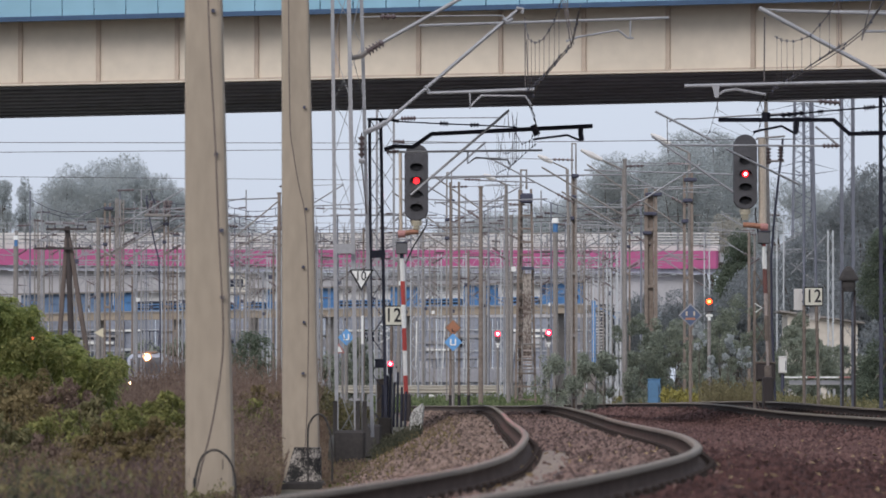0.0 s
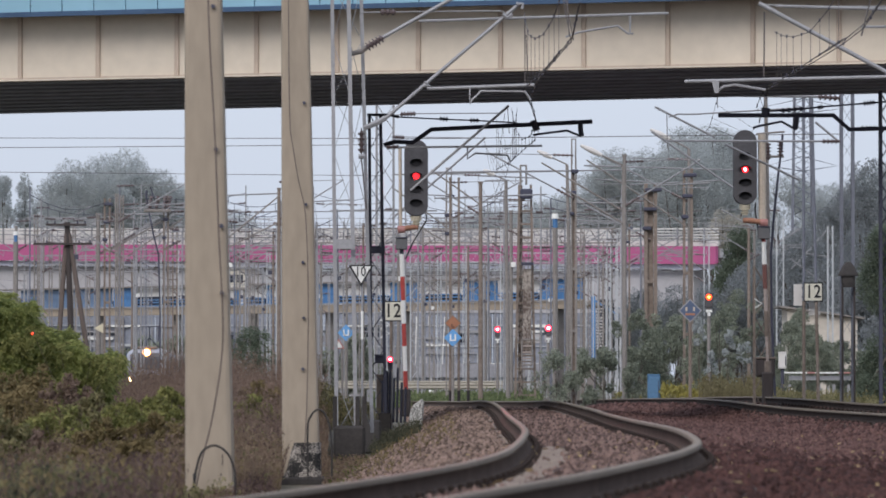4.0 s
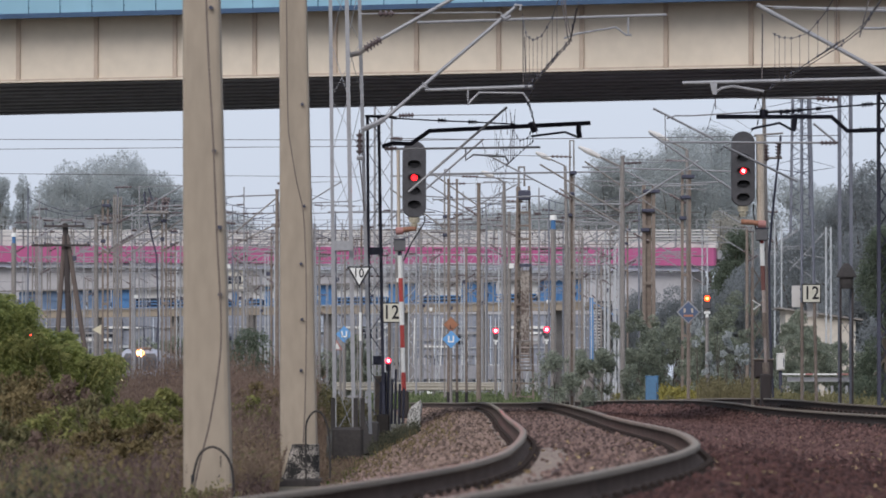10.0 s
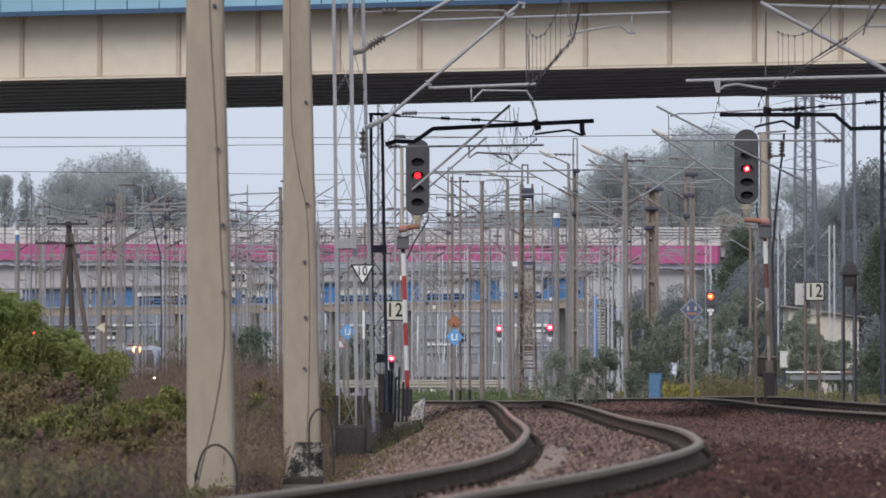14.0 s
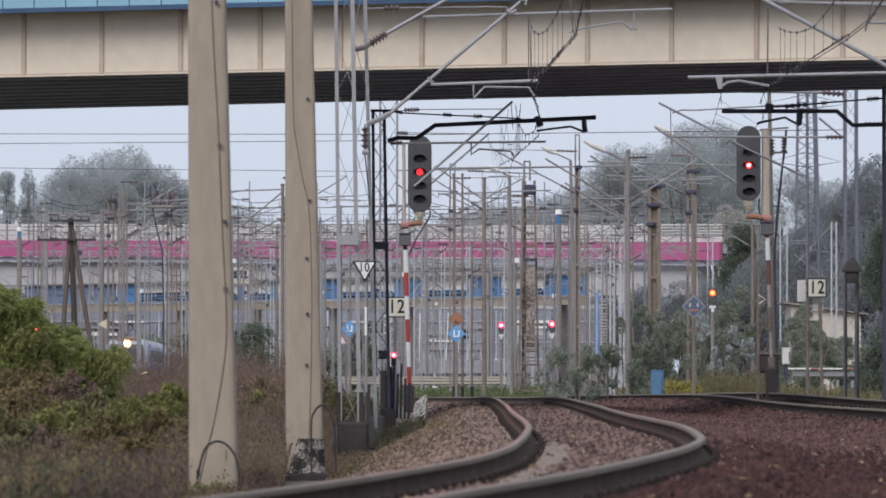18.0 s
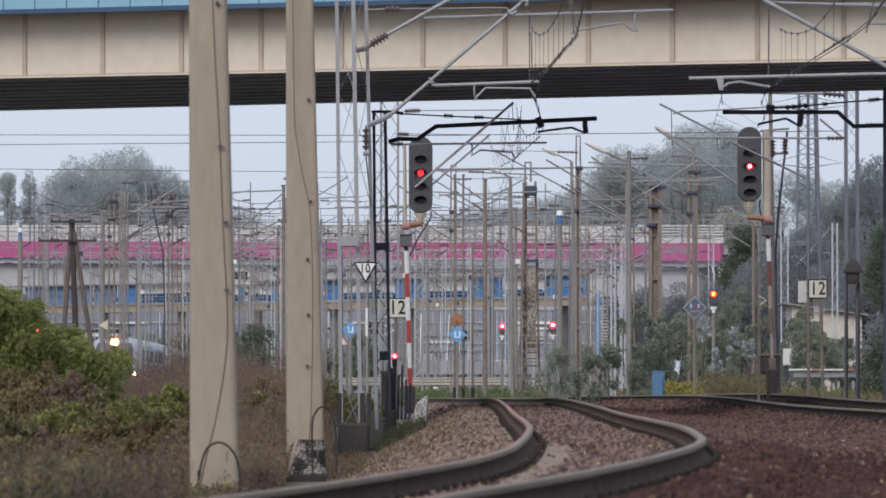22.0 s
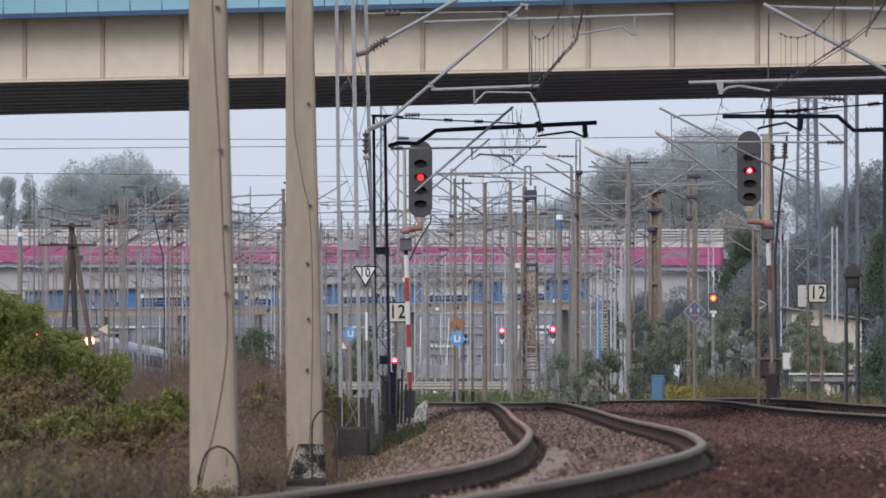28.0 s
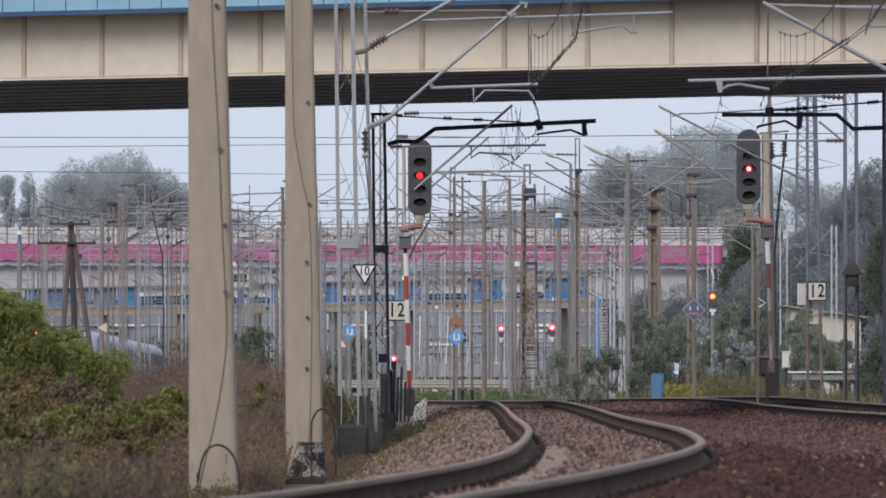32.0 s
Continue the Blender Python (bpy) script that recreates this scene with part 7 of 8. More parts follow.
def random_lumps(x, z0, z1, half, r, n, d, deep, seed):
    g = random.Random(seed)
    out = []
    for _ in range(n):
        t = g.random()
        wide = half * math.sin(math.pi * min(0.98, 0.18 + 0.8 * t) ** 0.8)
        out.append((x + g.uniform(-wide, wide), d + g.uniform(-deep, deep), z0 + (z1 - z0) * t, r * g.uniform(0.6, 1.2)))
    return out


def ragged(lumps, seed, k=7):
    """Breaks each lump into a core with smaller tufts standing out of it."""
    g = random.Random(seed)
    out = []
    for x, y, z, r in lumps:
        out.append((x, y, z, r * 0.72))
        for _ in range(k):
            v = Vector((g.gauss(0, 1), g.gauss(0, 1), g.gauss(0, 1))).normalized() * r * g.uniform(0.6, 1.05)
            out.append((x + v.x, y + v.y, z + v.z, r * g.uniform(0.2, 0.42)))
    return out


def dome_lumps(x, z0, z1, half, r, n, d, deep, seed):
    """Lumps that fill a broad dome."""
    g = random.Random(seed)
    out = []
    for _ in range(n):
        t = g.random() ** 0.8
        wide = half * math.sqrt(1 - 0.86 * t * t)
        out.append((x + g.uniform(-wide, wide), d + g.uniform(-deep, deep), z0 + (z1 - z0) * t, r * g.uniform(0.55, 1.15)))
    return out


# the leafy bush beside the poles
tree("elder_bush", (-6.688, 95, -1.2), ragged(lump_set([(-7.372, 1.529, 0.42), (-7.875, 1.42, 0.55), (-7.021, 1.2, 0.36), (-6.574, 0.93, 0.40), (-6.165, 0.7, 0.33), (-5.852, 0.6, 0.27), (-5.548, 0.816, 0.19), (-5.633, 0.588, 0.12), (-6.707, 1.2, 0.18), (-5.757, 0.446, 0.2), (-6.878, 0.62, 0.4), (-6.118, 0.42, 0.28), (-7.353, 0.78, 0.5), (-6.545, 1.15, 0.15), (-6.118, 0.88, 0.12), (-7.115, 1.55, 0.22), (-5.738, 0.218, 0.2), (-7.828, 0.788, 0.6), (-6.46, 1.02, 0.2), (-5.82, 0.78, 0.14), (-6.83, 1.40, 0.16), (-6.49, 1.17, 0.15), (-6.28, 1.22, 0.13), (-6.06, 0.84, 0.14), (-6.62, 1.25, 0.13), (-6.95, 1.66, 0.13), (-7.5, 1.85, 0.26), (-6.5, 0.38, 0.33), (-7.1, 0.4, 0.36), (-7.7, 0.5, 0.4)], 95, 0.6, 4), 5),
     13500, 0.205, LEAF, "dense green leafy bush beside the concrete poles", "bush", trunk=0.012, seed=3, feathered=True, gaps=((-6.004, 0.569, 0.042),))
tree("elder_shoots", (-5.96, 94.2, -1.2), lump_set([(-5.49, 0.785, 0.16), (-5.602, 0.522, 0.12), (-5.8, 0.85, 0.09), (-6.317, 1.0, 0.14), (-6.749, 1.25, 0.12), (-5.96, 0.315, 0.2), (-7.088, 1.067, 0.2)], 94.2, 0.15, 6), 260, 0.2, YELLOW_LEAF, "yellowing young shoots growing through the bush", "bush", trunk=0.02, seed=8, feathered=True)
# lower clumps in front of it
for i, (x, z, r, dd) in enumerate(((-4.282, 0.004, 0.30, 78), (-3.853, -0.113, 0.26, 77), (-5.952, 0.11, 0.4, 80), (-5.312, -0.09, 0.42, 79), (-3.672, -0.45, 0.25, 81), (-4.514, -0.248, 0.3, 76), (-3.027, 0.09, 0.26, 92), (-5.068, -0.325, 0.3, 70), (-4.184, -0.44, 0.26, 66), (-3.386, -0.314, 0.25, 64), (-5.365, -0.096, 0.35, 68), (-6.723, 0.33, 0.4, 88), (-6.156, 0.235, 0.35, 90), (-5.359, 0.11, 0.3, 88), (-4.162, 0.206, 0.3, 86), (-3.19, 0.3, 0.3, 100), (-3.001, -0.597, 0.2, 62), (-6.75, 0.4, 0.42, 91), (-7.15, 0.45, 0.4, 90), (-6.3, 0.36, 0.4, 90), (-5.85, 0.3, 0.36, 89), (-7.2, 0.1, 0.42, 88))):
    tree("low_shrub", (x, dd, -1.15), ragged([(x + a * r * 3, dd + b, z + c * r * 3, r * k) for a, b, c, k in ((0, 0, 0.05, 0.6), (0.25, 0.3, -0.12, 0.6), (-0.28, 0.1, -0.1, 0.65), (0.08, -0.3, -0.3, 0.8), (0.45, 0.2, -0.35, 0.6), (-0.45, -0.2, -0.3, 0.6), (-0.1, 0.4, -0.45, 0.9))], 600 + i), 3200, 0.085, {"y": YELLOW_LEAF, "o": LEAF_OLIVE, "d": LEAF_DRY, "m": MAUVE_WEED}["yddymdymddodyoydmdodmd"[i]], "low shrub with turning leaves among dry weeds", "shrub", "low shrubs", trunk=0.02, seed=20 + i, droop=0.8, slim=0.4, three=True)


for i, (x, z, r, dd) in enumerate(((-2.55, 0.062, 0.45, 122), (-2.318, -0.143, 0.4, 126), (-2.912, 0.225, 0.4, 130), (-1.872, -0.23, 0.4, 130))):
    tree("low_shrub", (x, dd, -1.0), [(x + a, dd + b, z + c, r * k) for a, b, c, k in ((0, 0, 0, 0.8), (0.25, 0.2, -0.2, 0.8), (-0.25, 0.1, -0.25, 0.8))], 1800, 0.07, LEAF_OLIVE, "olive-brown shrub behind the mast feet", "shrub", "low shrubs", trunk=0.02, seed=320 + i, droop=0.2, slim=0.4)

# silvery willow shrubs behind the second track, greyed further in colour for haze
for i, (x, z0, z1, half, dd) in enumerate(((4.12, -0.5, 1.55, 0.6, 200), (5.504, -0.5, 1.948, 0.8, 215), (5.55, -0.5, 1.785, 0.85, 190), (7.093, -0.5, 3.215, 1.1, 205), (8.729, -0.5, 3.668, 1.3, 215), (9.32, -0.5, 2.65, 1.0, 200), (9.867, -0.5, 3.183, 1.1, 195), (12.328, -0.5, 4.345, 1.2, 230), (14.946, -0.5, 3.45, 1.0, 235), (15.4, -0.5, 2.175, 1.0, 250), (14.76, -0.5, 2.35, 1.0, 225), (16.097, -0.5, 2.123, 1.1, 228), (14.477, -0.5, 2.986, 1.0, 232), (14.386, -0.5, 2.615, 1.1, 222), (15.799, -0.5, 2.058, 1.1, 232), (16.634, -0.5, 2.019, 1.0, 226), (8.6, -0.5, 2.7, 1.0, 206), (7.9, -0.5, 2.5, 0.9, 209), (9.9, -0.5, 2.3, 1.0, 211), (15.65, -0.5, 3.0, 0.7, 238))):
    lumps = ragged(random_lumps(x, z0 + 0.3, z1 - 0.35, half * 1.25, 0.4, 14, dd, 0.8, 40 + i), 700 + i, 4)
    tree("willow_shrub", (x, dd, z0 - 0.2), lumps, (3600, 4600)[i] if i < 2 else 9000, 0.085, LEAF_GREY, "grey-green willow shrub with pale leaf tips, greyed a little for haze", "shrub", "willow shrubs", trunk=0.022, seed=60 + i, droop=-0.9, slim=0.45, three=True)

for i, (x, z0, z1) in enumerate(((9.55, 0.9, 2.0), (8.6, 1.6, 2.6), (9.0, 0.6, 1.3), (10.1, 1.0, 1.8))):
    tree("poplar_shoot", (x, 187, -0.6), random_lumps(x, z0, z1, 0.2, 0.12, 9, 187, 0.15, 970 + i), 170, 0.13, LEAF_PALE, "white-leaved poplar shoots growing through the shrubs", "shrub", "poplar shoots", trunk=0.012, seed=980 + i, droop=-1.2, slim=0.6)
tree("sumac_shrub", (-7.85, 236, -0.9), random_lumps(-7.85, 0.9, 2.75, 0.8, 0.2, 26, 236, 0.4, 951), 210, 0.45, LEAF_SHADE, "slender feathery green shrub between the concrete poles", "shrub", trunk=0.03, seed=952, feathered=True)

# bushes at the foot of the hall
for i, (x, top, half) in enumerate(((-13.502, 3.345, 1.2), (-8.342, 2.27, 1.4), (-5.208, 2.65, 1.0), (-6.27, 3.7, 0.9), (-20.812, 3.345, 1.6), (-22.317, 3.345, 1.6), (-23.392, 2.7, 1.6), (-19.737, 3.775, 1.5), (-15.867, 3.345, 1.4))):
    tree("yard_bush", (x, 425 + i % 3, -1.3), random_lumps(x, -0.6, top - 0.3, half * 1.5, 0.6, 16, 425 + i % 3, 0.8, 240 + i), 5000, 0.22, LEAF_GREY, "hazy grey-green bush at the foot of the hall", "bush", "yard bushes", trunk=0.08, seed=260 + i, droop=0.2, slim=0.5, three=True)

cabinet("equipment_box", 11.533, 190, 0.266, 0.532, 0.3, PALE, "weathered white equipment box on a low stand", 0.797)
single("box_stand", Shape().tube((11.533, 190, -0.8), (11.533, 190, 0.797), 0.06), STEEL_DARK, (11.533, 190, -0.8), "dark steel stand under an equipment box", "stand")

# trees closing the view beyond the second track, leaves greyed to imitate haze
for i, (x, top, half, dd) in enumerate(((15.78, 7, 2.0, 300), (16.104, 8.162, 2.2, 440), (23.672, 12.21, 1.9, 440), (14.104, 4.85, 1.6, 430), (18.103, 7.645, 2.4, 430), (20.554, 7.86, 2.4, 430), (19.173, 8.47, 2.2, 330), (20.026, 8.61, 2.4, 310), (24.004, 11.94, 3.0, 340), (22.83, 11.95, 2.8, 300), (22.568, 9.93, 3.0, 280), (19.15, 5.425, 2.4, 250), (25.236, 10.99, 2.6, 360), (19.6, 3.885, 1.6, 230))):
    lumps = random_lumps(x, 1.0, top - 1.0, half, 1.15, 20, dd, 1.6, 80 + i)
    tree("roadside_tree", (x, dd, -1), lumps, 26000, 0.105, LEAF_FAR, "roadside tree with dense crown, leaves paled for haze", "tree", "roadside trees", trunk=0.25, seed=100 + i, slim=0.9, three=True)

lumps = random_lumps(21.2, 3.0, 10.4, 1.5, 0.8, 30, 400, 1.2, 505)
tree("roadside_tree", (21.2, 400, -1), lumps, 30000, 0.12, LEAF_SHADE, "dark green tree before the end of the flyover", "tree", "roadside trees", trunk=0.2, seed=506, slim=0.7, three=True)
lumps = random_lumps(14.05, -0.4, 5.1, 0.8, 0.5, 34, 178, 0.8, 501)
tree("roadside_tree", (14.2, 178, -0.9), lumps, 36000, 0.08, LEAF_SHADE, "dark green tree close beside the second track", "tree", "roadside trees", trunk=0.12, seed=502, three=True)

# tall trees on the skyline; haze is put into their leaf colour
SKYLINE = [
    (-39.9, 25.2, 4.2, 630), (-36.4, 25.8, 4.2, 636), (-34.2, 25.2, 3.2, 625), (-42.4, 23.6, 3.0, 630), (-32.0, 23.8, 3.0, 628), (-30.2, 22.6, 2.0, 632), (-47.6, 22.6, 1.0, 615), (-45.4, 23.4, 0.95, 620), (-37.6, 23.6, 5.0, 610),
    (19.0, 25.7, 2.6, 620), (21.5, 26.6, 3.4, 622), (24.6, 27.4, 3.6, 618), (27.7, 27.8, 3.8, 624), (30.8, 27.7, 3.4, 616), (32.9, 26.5, 2.4, 626), (25.7, 25.7, 5.2, 600), (29.5, 26.0, 5.0, 602), (17.732, 23.18, 3.4, 620), (12.606, 21.67, 5.0, 660),
    (7.772, 20.851, 5.0, 670), (15.34, 21.675, 4.0, 650), (3.864, 21.25, 5.0, 690), (-25.116, 20.56, 3.5, 690), (43.176, 20.99, 4.2, 560), (39.788, 20.676, 4.4, 580), (36.96, 22.45, 4.0, 600), (46.6, 22.4, 3.4, 590),
]
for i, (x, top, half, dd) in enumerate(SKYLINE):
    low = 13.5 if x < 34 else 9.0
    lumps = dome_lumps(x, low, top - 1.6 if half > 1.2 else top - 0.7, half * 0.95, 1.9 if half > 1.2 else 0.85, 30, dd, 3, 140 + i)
    tree("skyline_tree", (x, dd, -1), lumps, 27000 if half > 1.2 else 9000, 0.135, LEAF_PALE, "tall tree on the skyline, its leaves paled for haze", "tree", "skyline trees", trunk=0.4, seed=180 + i, slim=0.95, three=True)

tree("tan_bush", (29.4, 582, -1), dome_lumps(29.4, 12.5, 17.2, 2.6, 0.9, 24, 582, 1.5, 991), 9000, 0.13, TAN_LEAF, "tan bush behind the end of the flyover, paled for haze", "bush", trunk=0.2, seed=992, slim=0.9, three=True)


def blades(x, y, z, h, w, lean, seed, tufts=0):
    """Thin leaning blades, each with a few leaflets."""
    g = np.random.default_rng(seed)
    n = len(x)
    a = g.uniform(0, math.tau, n)
    tip = np.stack([x + g.normal(0, lean, n) * h, y + g.normal(0, lean, n) * h, z + h], -1)
    root = np.stack([x, y, z], -1)
    side = np.stack([np.cos(a), np.sin(a), 0 * a], -1) * w[:, None]
    v = [np.stack([root - side, root + side, tip], 1).reshape(-1, 3)]
    for _ in range(tufts):
        t = g.uniform(0.35, 1.0, n)[:, None]
        p = root * (1 - t) + tip * t
        u = g.normal(size=(n, 3))
        u[:, 2] = np.abs(u[:, 2]) + 0.9
        u /= np.linalg.norm(u, axis=1)[:, None]
        u2 = np.cross(u, g.normal(size=(n, 3)))
        u2 /= np.linalg.norm(u2, axis=1)[:, None]
        s = (w * 5 * g.uniform(0.5, 1.4, n))[:, None]
        v.append(np.stack([p, p + u * s + u2 * s * 0.3, p + u * s * 0.9 - u2 * s * 0.3], 1).reshape(-1, 3))
    v = np.vstack(v)
    return v, np.arange(len(v)).reshape(-1, 3)


def weeds(name, n, d0, d1, x_of, h_of, w, material, label, seed, tufts, lean=0.12, clump=None, bare=None):
    g = np.random.default_rng(seed)
    y = g.uniform(d0, d1, n)
    lo, hi = x_of(y)
    x = lo + (hi - lo) * g.random(n)
    if clump is not None:
        keep = np.sin(x * 2.3 + seed) * np.cos(y * 0.42 + seed * 1.7) + 0.4 * np.sin(x * 5.1 - y * 0.9) > clump
        x, y = x[keep], y[keep]
        n = len(x)
    if bare:
        keep = (x < bare[0] * y) | (x > bare[1] * y) | (y > bare[2])
        x, y = x[keep], y[keep]
        n = len(x)
    patch = 0.5 + 0.5 * np.sin(x * 1.9 + y * 0.31 + seed) * np.cos(x * 0.8 - y * 0.17)
    h = h_of(y) * g.uniform(0.6, 1.08, n) * (0.72 + 0.33 * patch)
    v, f = blades(x, y, land_z(x, y) - 0.03, h, w * g.uniform(0.7, 1.4, n), lean, seed, tufts)
    arrays(name, v, f, material, label, "plants")


def edge(y):
    return -0.0815 * y - 0.3, np.minimum(smooth_line(TRACK_D, TRACK_X, y) - 3.0, -0.0235 * y - 0.35)


weeds("dry_weeds", 22000, 84, 126, lambda y: (-0.0563 * y, -0.021 * y - 0.25), lambda y: np.interp(y, [84, 100, 125], [1.0, 1.85, 2.35]), 0.007, MAUVE_WEED, "tall reddish-brown dry weeds beside the track", 11, 6)
weeds("dry_weeds", 16000, 58, 84, edge, lambda y: np.interp(y, [58, 84], [0.5, 0.95]), 0.006, WEED, "brown dry weeds and stalks beside the poles", 12, 6)
weeds("dry_weeds", 11000, 40, 58, lambda y: (-0.0815 * y - 0.3, -0.030 * y - 0.35), lambda y: np.interp(y, [40, 58], [0.12, 0.26]), 0.005, WEED, "short brown dry weeds at the foot of a pole", 19, 6)
weeds("weed_grass", 7000, 40, 84, edge, lambda y: np.interp(y, [40, 57, 84], [0.1, 0.2, 0.55]), 0.006, LEAF_OLIVE, "patchy green grass among the dry weeds", 13, 3)
weeds("dry_weeds", 3000, 84, 122, lambda y: (-0.0245 * y, -0.0202 * y), lambda y: np.interp(y, [84, 122], [0.4, 0.95]), 0.007, WEED, "brown dry weeds between the pole and the mast feet", 16, 6)
# the grass is dark partly to imitate shade along the ditch
weeds("weed_grass", 1500, 108, 124, lambda y: (-0.012 * y, -0.0035 * y + 0 * y), lambda y: 0.36 + 0 * y, 0.008, DARK_GRASS, "dark green grass round the mast feet, its tone imitating ditch shade too", 14, 3, 0.2)
weeds("foot_grass", 3500, 60, 106, lambda y: (-0.031 * y, smooth_line(TRACK_D, TRACK_X, y) - 3.1), lambda y: 0.15 + 0 * y, 0.006, WEED, "low dry grass between poles and ballast", 21, 4, 0.25, bare=(-0.0288, -0.0205, 79))
weeds("foot_grass", 500, 60, 106, lambda y: (-0.031 * y, smooth_line(TRACK_D, TRACK_X, y) - 2.9), lambda y: 0.16 + 0 * y, 0.006, GRASS, "low green grass between poles and ballast", 22, 3, 0.25, bare=(-0.0288, -0.0205, 79))
weeds("turning_weeds", 14000, 50, 96, edge, lambda y: np.interp(y, [50, 60, 96], [0.2, 0.5, 1.15]), 0.008, LEAF_DRY, "olive and rust coloured weeds in clumps", 51, 6, 0.15, 0.35)
weeds("turning_weeds", 12000, 50, 96, edge, lambda y: np.interp(y, [50, 60, 96], [0.2, 0.45, 1.1]), 0.008, LEAF_OLIVE, "yellow-green weeds in clumps", 55, 6, 0.15, 0.45)
weeds("turning_weeds", 14000, 54, 100, edge, lambda y: np.interp(y, [54, 60, 100], [0.2, 0.5, 1.3]), 0.008, PURPLE_WEED, "dark purplish-brown weeds in clumps", 58, 6, 0.15, 0.3)
for k, (material, n, clump) in enumerate(((WEED, 1800, 0.1), (PURPLE_WEED, 7200, -0.35), (LEAF_DRY, 4200, 0.05), (LEAF_OLIVE, 4200, 0.2), (DARK_GRASS, 2500, 0.1))):
    weeds("foreground_weeds", n, 36, 58, lambda y: (-0.0815 * y - 0.3, -0.049 * y), lambda y: np.interp(y, [36, 58], [0.68, 0.56]), 0.007, material, "tall feathery weeds in mixed autumn colours", 70 + k, 7, 0.16, clump)
weeds("dry_stalks", 1500, 56, 120, lambda y: (-0.0815 * y - 0.3, -0.026 * y - 0.3), lambda y: np.interp(y, [56, 80, 120], [0.45, 1.0, 2.0]), 0.006, STRAW, "tall pale dry stalks standing among the weeds", 41, 0, 0.07)
weeds("verge_grass", 7000, 205, 275, lambda y: (-0.012 * y, 0.018 * y), lambda y: np.interp(y, [205, 275], [0.35, 0.68]), 0.02, VERGE, "bright green grass verge before the guard rail", 15, 2)
for k, (lo, hi, n, d0, d1, tall) in enumerate(((0.0397, 0.0495, 1900, 190, 206, 0.9), (0.0318, 0.0364, 350, 208, 220, 0.5), (0.058, 0.0625, 700, 168, 186, 0.6))):
    weeds("goldenrod", n, d0, d1, lambda y: (lo * y, hi * y), lambda y: tall + 0 * y, 0.018, YELLOW_BLOOM, "yellow flowering goldenrod behind the second track", 30 + k, 5)
weeds("dry_reeds", 2600, 184, 198, lambda y: (0.0465 * y, 0.0575 * y), lambda y: 1.2 + 0 * y, 0.016, REED, "tall olive-tan reeds behind the second track", 39, 4)
for k, (lo, hi, n, d0, d1) in enumerate(((0.031, 0.0355, 500, 206, 226), (0.0403, 0.06, 2200, 188, 210))):
    weeds("verge_grass", n, d0, d1, lambda y: (lo * y, hi * y), lambda y: 0.55 + 0 * y, 0.016, LEAF_OLIVE, "rough yellowish-green verge behind the second track", 36 + k, 3)
weeds("verge_grass", 6000, 150, 205, lambda y: (0.058 * y, 0.09 * y), lambda y: 0.7 + 0 * y, 0.016, LEAF_OLIVE, "rough yellowish-green verge behind the second track", 17, 3)
weeds("ballast_weeds", 260, 60, 110, lambda y: (smooth_line(TRACK_D, TRACK_X, y) - 2.9, smooth_line(TRACK_D, TRACK_X, y) - 1.5), lambda y: 0.22 + 0 * y, 0.008, LEAF_DRY, "small weeds on the ballast shoulder", 18, 3, 0.3)


def fallen_leaves():
    g = np.random.default_rng(5)
    y = g.uniform(25, 90, 900)
    x = g.uniform(-0.5, 1, 900) * 0.08 * y
    keep = x > smooth_line(TRACK_D, TRACK_X, y) - 2.2
    x, y = x[keep], y[keep]
    n = len(x)
    p = np.stack([x, y, bed_z(x, y) + 0.035], -1)
    a = g.normal(size=(n, 3)) * [1, 1, 0.5]
    a *= (g.uniform(0.02, 0.05, n) / np.linalg.norm(a, axis=1))[:, None]
    b = np.cross(a, g.normal(size=(n, 3)) * 0.3 + [0, 0, 1])
    b *= 0.5
    v = np.stack([p - a, p + b, p + a, p - b], 1).reshape(-1, 3)
    arrays("fallen_leaves", v, np.arange(n * 4).reshape(-1, 4), FALLEN, "scattered tan fallen leaves on the ballast", "leaves")


FALLEN = mat("tan_fallen_leaf", (0.24, 0.16, 0.07), 0.8, scale=3, spread=0.4, second=(0.42, 0.30, 0.14), rand=0.6, bump=0)
fallen_leaves()


# ---- the train ----
RUN_D = [230, 298, 345, 392, 430, 475, 530, 620]
RUN_X = [-19.1, -19.6, -19.95, -20.3, -21.4, -24.2, -29.0, -38.0]
RUN_Z = [-0.45, -0.66, -0.9, -1.1, -1.2, -1.3, -1.3, -1.3]


def run_point(d):
    return Vector((float(smooth_line(RUN_D, RUN_X, [d])[0]), d, float(smooth_line(RUN_D, RUN_Z, [d])[0])))


def far_track():
    q = np.arange(232, 600, 4.0)
    X, Z = smooth_line(RUN_D, RUN_X, q), smooth_line(RUN_D, RUN_Z, q)
    rings = [[(x + u, y, z + h) for u, h in ((-6, -1.6), (-1.9, -0.2), (1.9, -0.2), (6, -1.6))] for x, y, z in zip(X, q, Z)]
    single("embankment", Shape().loft(rings), BED, (0, 0, 0), "low ballasted bank under the far track", kind="structure")
    for s in (-1, 1):
        rings = [[(x + s * 0.7535 + u, y, z + h) for u, h in ((-0.06, -0.17), (-0.035, -0.02), (-0.03, 0), (0.03, 0), (0.035, -0.02), (0.06, -0.17))] for x, y, z in zip(X, q, Z)]
        single("rail", Shape().loft(rings), RAIL_SIDE, (X[0] + s * 0.7535, q[0], Z[0]), "rusty rail of the far track", "rail", "running rails")


far_track()


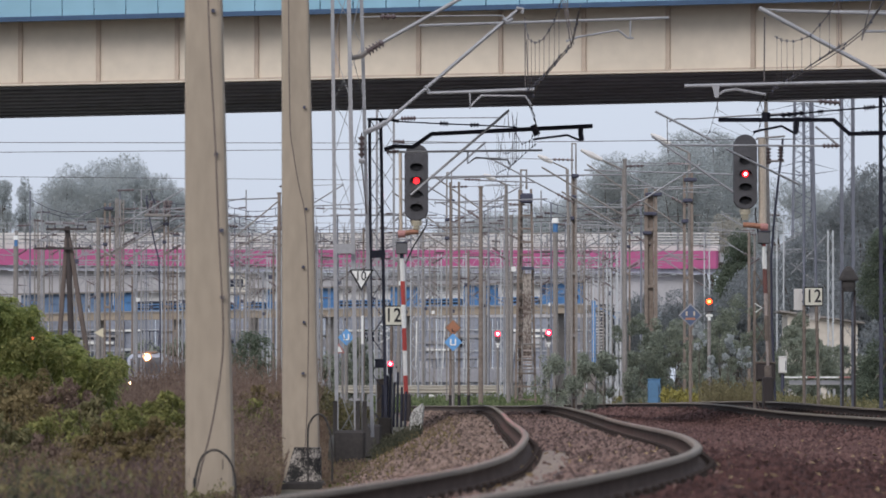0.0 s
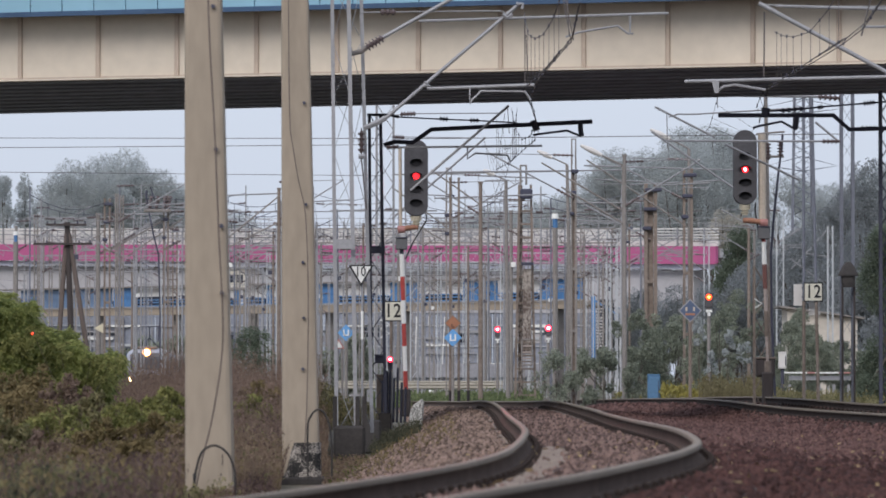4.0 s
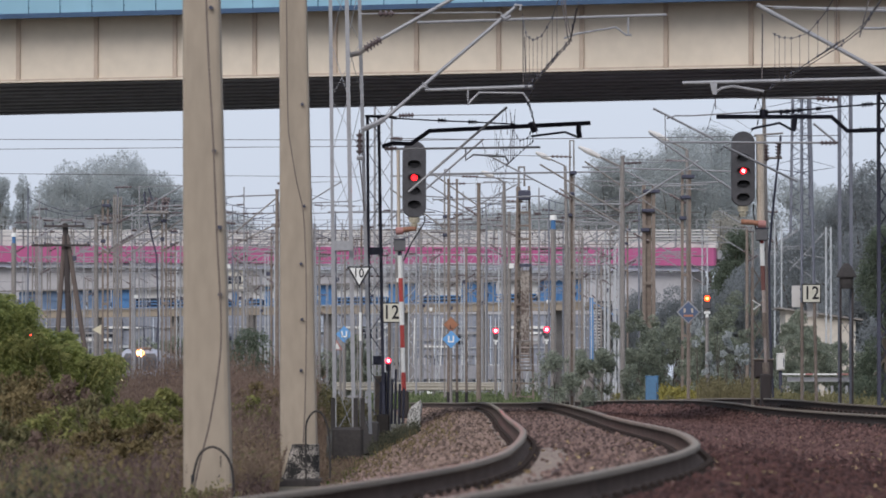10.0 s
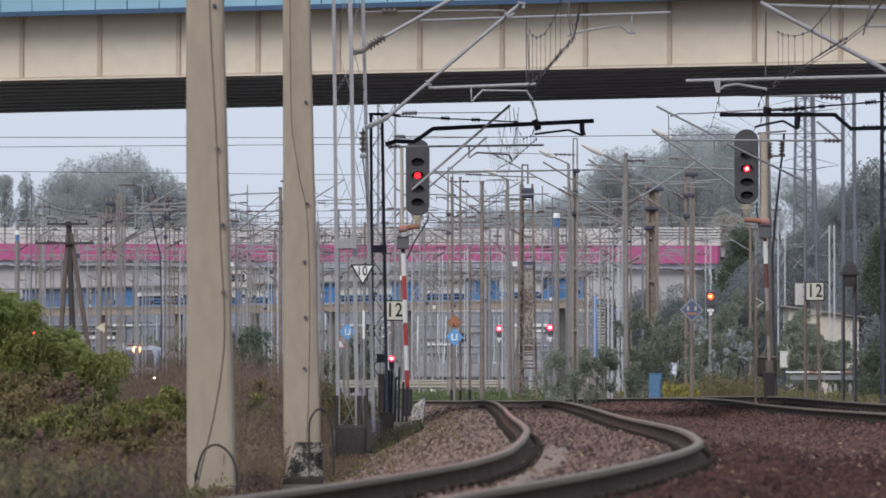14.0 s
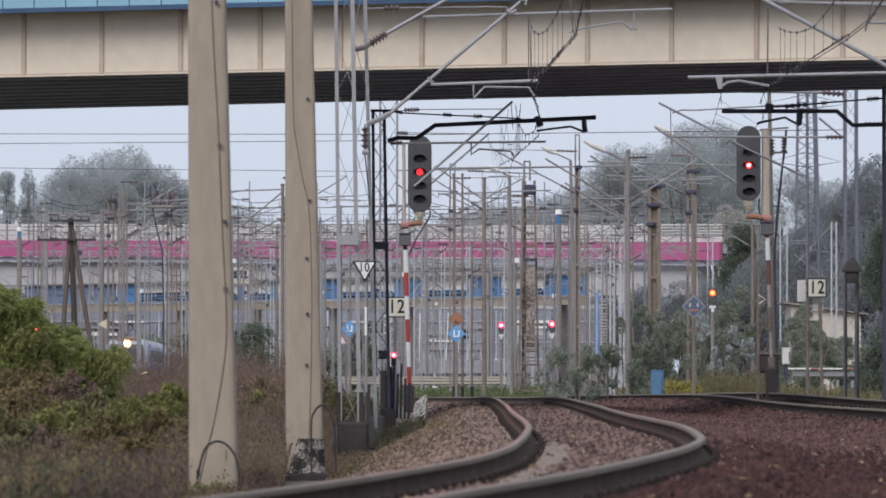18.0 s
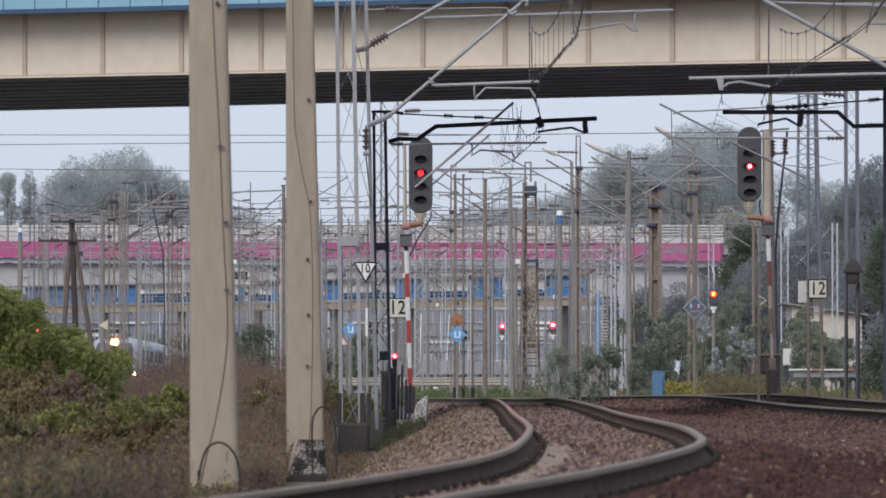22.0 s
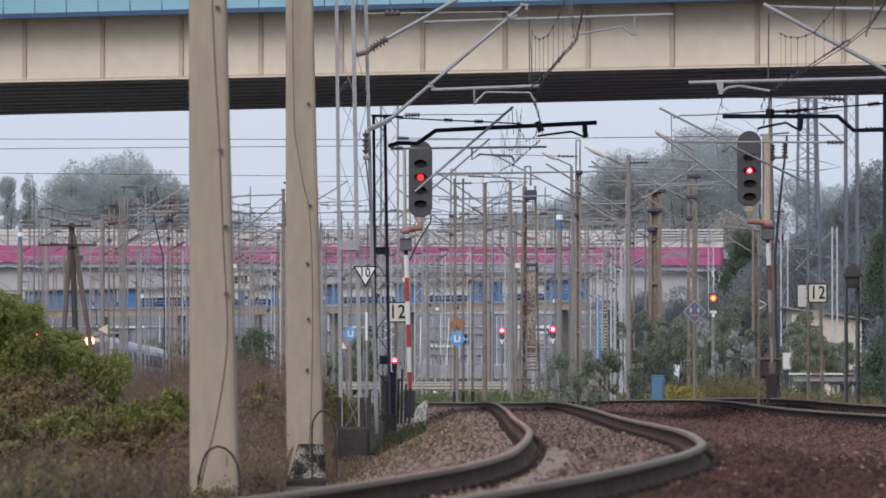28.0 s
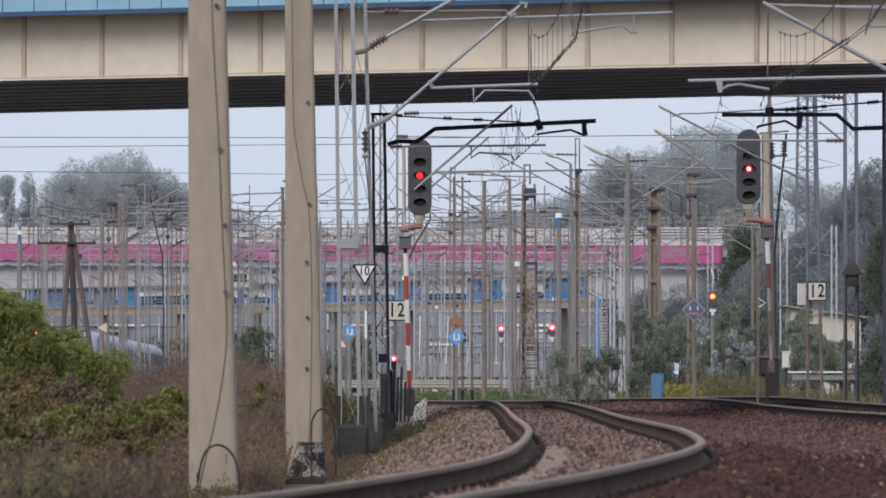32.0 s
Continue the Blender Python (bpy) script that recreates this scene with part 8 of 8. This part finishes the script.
def section(w, roof, low, y, dz=0.0, squeeze=1.0):
    """Cross-section of a carriage with a rounded roof."""
    pts = [(-w * 0.96, low), (w * 0.96, low), (w, low + 0.5), (w, roof - 0.75)]
    pts += [(w * math.cos(a) ** 0.7, roof - 0.75 + 0.75 * math.sin(a) ** 0.9) for a in [math.radians(v) for v in (15, 35, 55, 75, 88)]]
    pts += [(-x, z) for x, z in reversed(pts[3:])] + [(-w, low + 0.5)]
    return [(x * squeeze, y, z + dz) for x, z in pts]


def train_car(front):
    """Local space: the leading end at the origin on the rail head, the carriage behind it towards +y."""
    car = new("train_front_car" if front else "train_car")
    BASE[car] = Vector((0, 0, 0))
    w, roof, low, ln = 1.43, 3.68, 0.9, 19.6
    rings = []
    if front:
        for y, q, r in ((0.0, 0.86, 3.0), (0.12, 0.93, 3.3), (0.55, 0.98, 3.58), (1.1, 1.0, 3.68)):
            rings.append(section(w, r, low, y, 0, q))
    else:
        rings += [section(w, roof - 0.08, low, 0.0, 0, 0.97), section(w, roof, low, 0.12)]
    rings += [section(w, roof, low, ln - 0.12), section(w, roof - 0.08, low, ln, 0, 0.97)]
    part("body", Shape().loft(rings), TRAIN_WHITE, car, "pale grey carriage body with rounded roof", True)
    for s in (-1, 1):
        part("side_band", Shape().box((s * (w + 0.004), ln / 2 + 0.8, 1.55), (0.012, ln - 2.0, 1.1)), TRAIN_BLUE, car, "blue lower side band")
        part("window_band", Shape().box((s * (w + 0.004), ln / 2 + 0.8, 2.55), (0.012, ln - 2.4, 0.72)), DARK_GLASS, car, "dark window band")
        for k in range(2):
            part("door", Shape().box((s * (w + 0.008), 5.4 + k * 8.8, 2.05), (0.02, 1.3, 2.0)), TRAIN_BLUE, car, "blue sliding door")
    for k in range(5):
        part("roof_rib", Shape().box((0, 2.6 + k * 3.6, roof - 0.02), (1.3, 0.08, 0.06)), STEEL_GREY, car)
    for y in (3.0, ln - 3.0):
        part("bogie", Shape().bevel_box((0, y, 0.55), (2.3, 3.2, 0.5), 0.06), STEEL_DARK, car)
        for a in (-1.2, 1.2):
            part("wheelset", Shape().tube((-0.78, y + a, 0.44), (0.78, y + a, 0.44), 0.44, n=16), STEEL_DARK, car)
    if front:
        part("windscreen", Shape().loft([[(-h, y, z), (h, y, z), (h, y + 0.14, z), (-h, y + 0.14, z)] for h, y, z in ((1.12, -0.03, 2.1), (1.12, -0.03, 2.98), (1.0, 0.07, 3.27))]), TINTED, car, "dark wrap-round windscreen")
        part("front_band", Shape().bevel_box((0, -0.02, 1.45), (2.3, 0.06, 0.5), 0.02), DARK_CONCRETE, car, "dark lower front panel")
        # the orange disc and the widened lens imitate the headlight's glare
        part("headlight_glare", Shape().tube((0, -0.04, 3.3), (0, 0.3, 3.3), 0.28, n=16), GLARE, car, "glowing orange disc imitating glare round the headlight")
        part("top_headlight", Shape().tube((0, -0.06, 3.3), (0, 0.3, 3.3), 0.19, n=16), HEAD_LIGHT, car, "lit round top headlight, widened for glare")
        for s in (-1, 1):
            part("lower_headlight", Shape().tube((s * 1.18, -0.06, 1.42), (s * 1.18, 0.1, 1.42), 0.11, n=16), HEAD_LIGHT, car, "lit lower headlight")
        part("roof_cowl", Shape().bevel_box((0, 0.75, 3.63), (1.5, 0.7, 0.18), 0.05), RUST, car, "reddish cowl above the headlight")
        for s in (-1, 1):
            part("corner_stripe", Shape().box((s * (w + 0.006), 1.5, 2.2), (0.012, 0.9, 2.2)), TRAIN_BLUE, car, "blue stripe behind the cab")
        part("buffer_beam", Shape().bevel_box((0, 0.0, 0.95), (2.5, 0.3, 0.35), 0.04), STEEL_DARK, car)
        part("coupler", Shape().tube((0, -0.3, 0.95), (0, 0.2, 0.95), 0.12, n=8), STEEL_DARK, car)
        sh = Shape().path([(-0.6, 6.5, roof + 0.1), (0, 7.6, roof + 0.7), (-0.0, 6.4, roof + 1.5)], 0.03).path([(0.6, 6.5, roof + 0.1), (0, 7.6, roof + 0.7)], 0.03).path([(-0.8, 6.4, roof + 1.4), (-0.55, 6.4, roof + 1.5), (0.55, 6.4, roof + 1.5), (0.8, 6.4, roof + 1.4)], 0.03)
        part("pantograph", sh, STEEL_DARK, car, "raised pantograph")
    return tagged(car, "pale grey and blue train front car with lit headlights" if front else "pale grey and blue train carriage with rounded roof", "train", "cars of the train")


CARS = [train_car(True)]
CARS.append(train_car(False))
CARS += [copy_thing(CARS[1], pose(0, 0, 0)) for _ in range(2)]

# seconds and the distance of the train's front
FRONT = [(0, 392), (3, 392), (5.5, 391.5), (7, 388.5), (9, 386), (10, 383.5), (11, 380), (12, 377), (13, 374.5), (14, 373), (16.5, 362.5), (18, 357.5), (19.5, 353), (21, 347), (23.5, 334.5), (24.5, 332), (27.5, 317), (30, 306), (31.6, 299), (32, 297)]


def motions():
    ts = [f[0] for f in FRONT]
    ds = [f[1] for f in FRONT]
    for k, car in enumerate(CARS):
        rows = []
        for t in np.arange(0, 32.01, 1.0):
            d = float(np.interp(t, ts, ds)) + k * 20.2
            a, b = run_point(d), run_point(d + 19.6)
            way = (b - a).normalized()
            turn = way.to_track_quat("Y", "Z").to_matrix().to_4x4()
            rows.append((float(t), Matrix.Translation(a) @ turn))
        walk(car, rows)


motions()
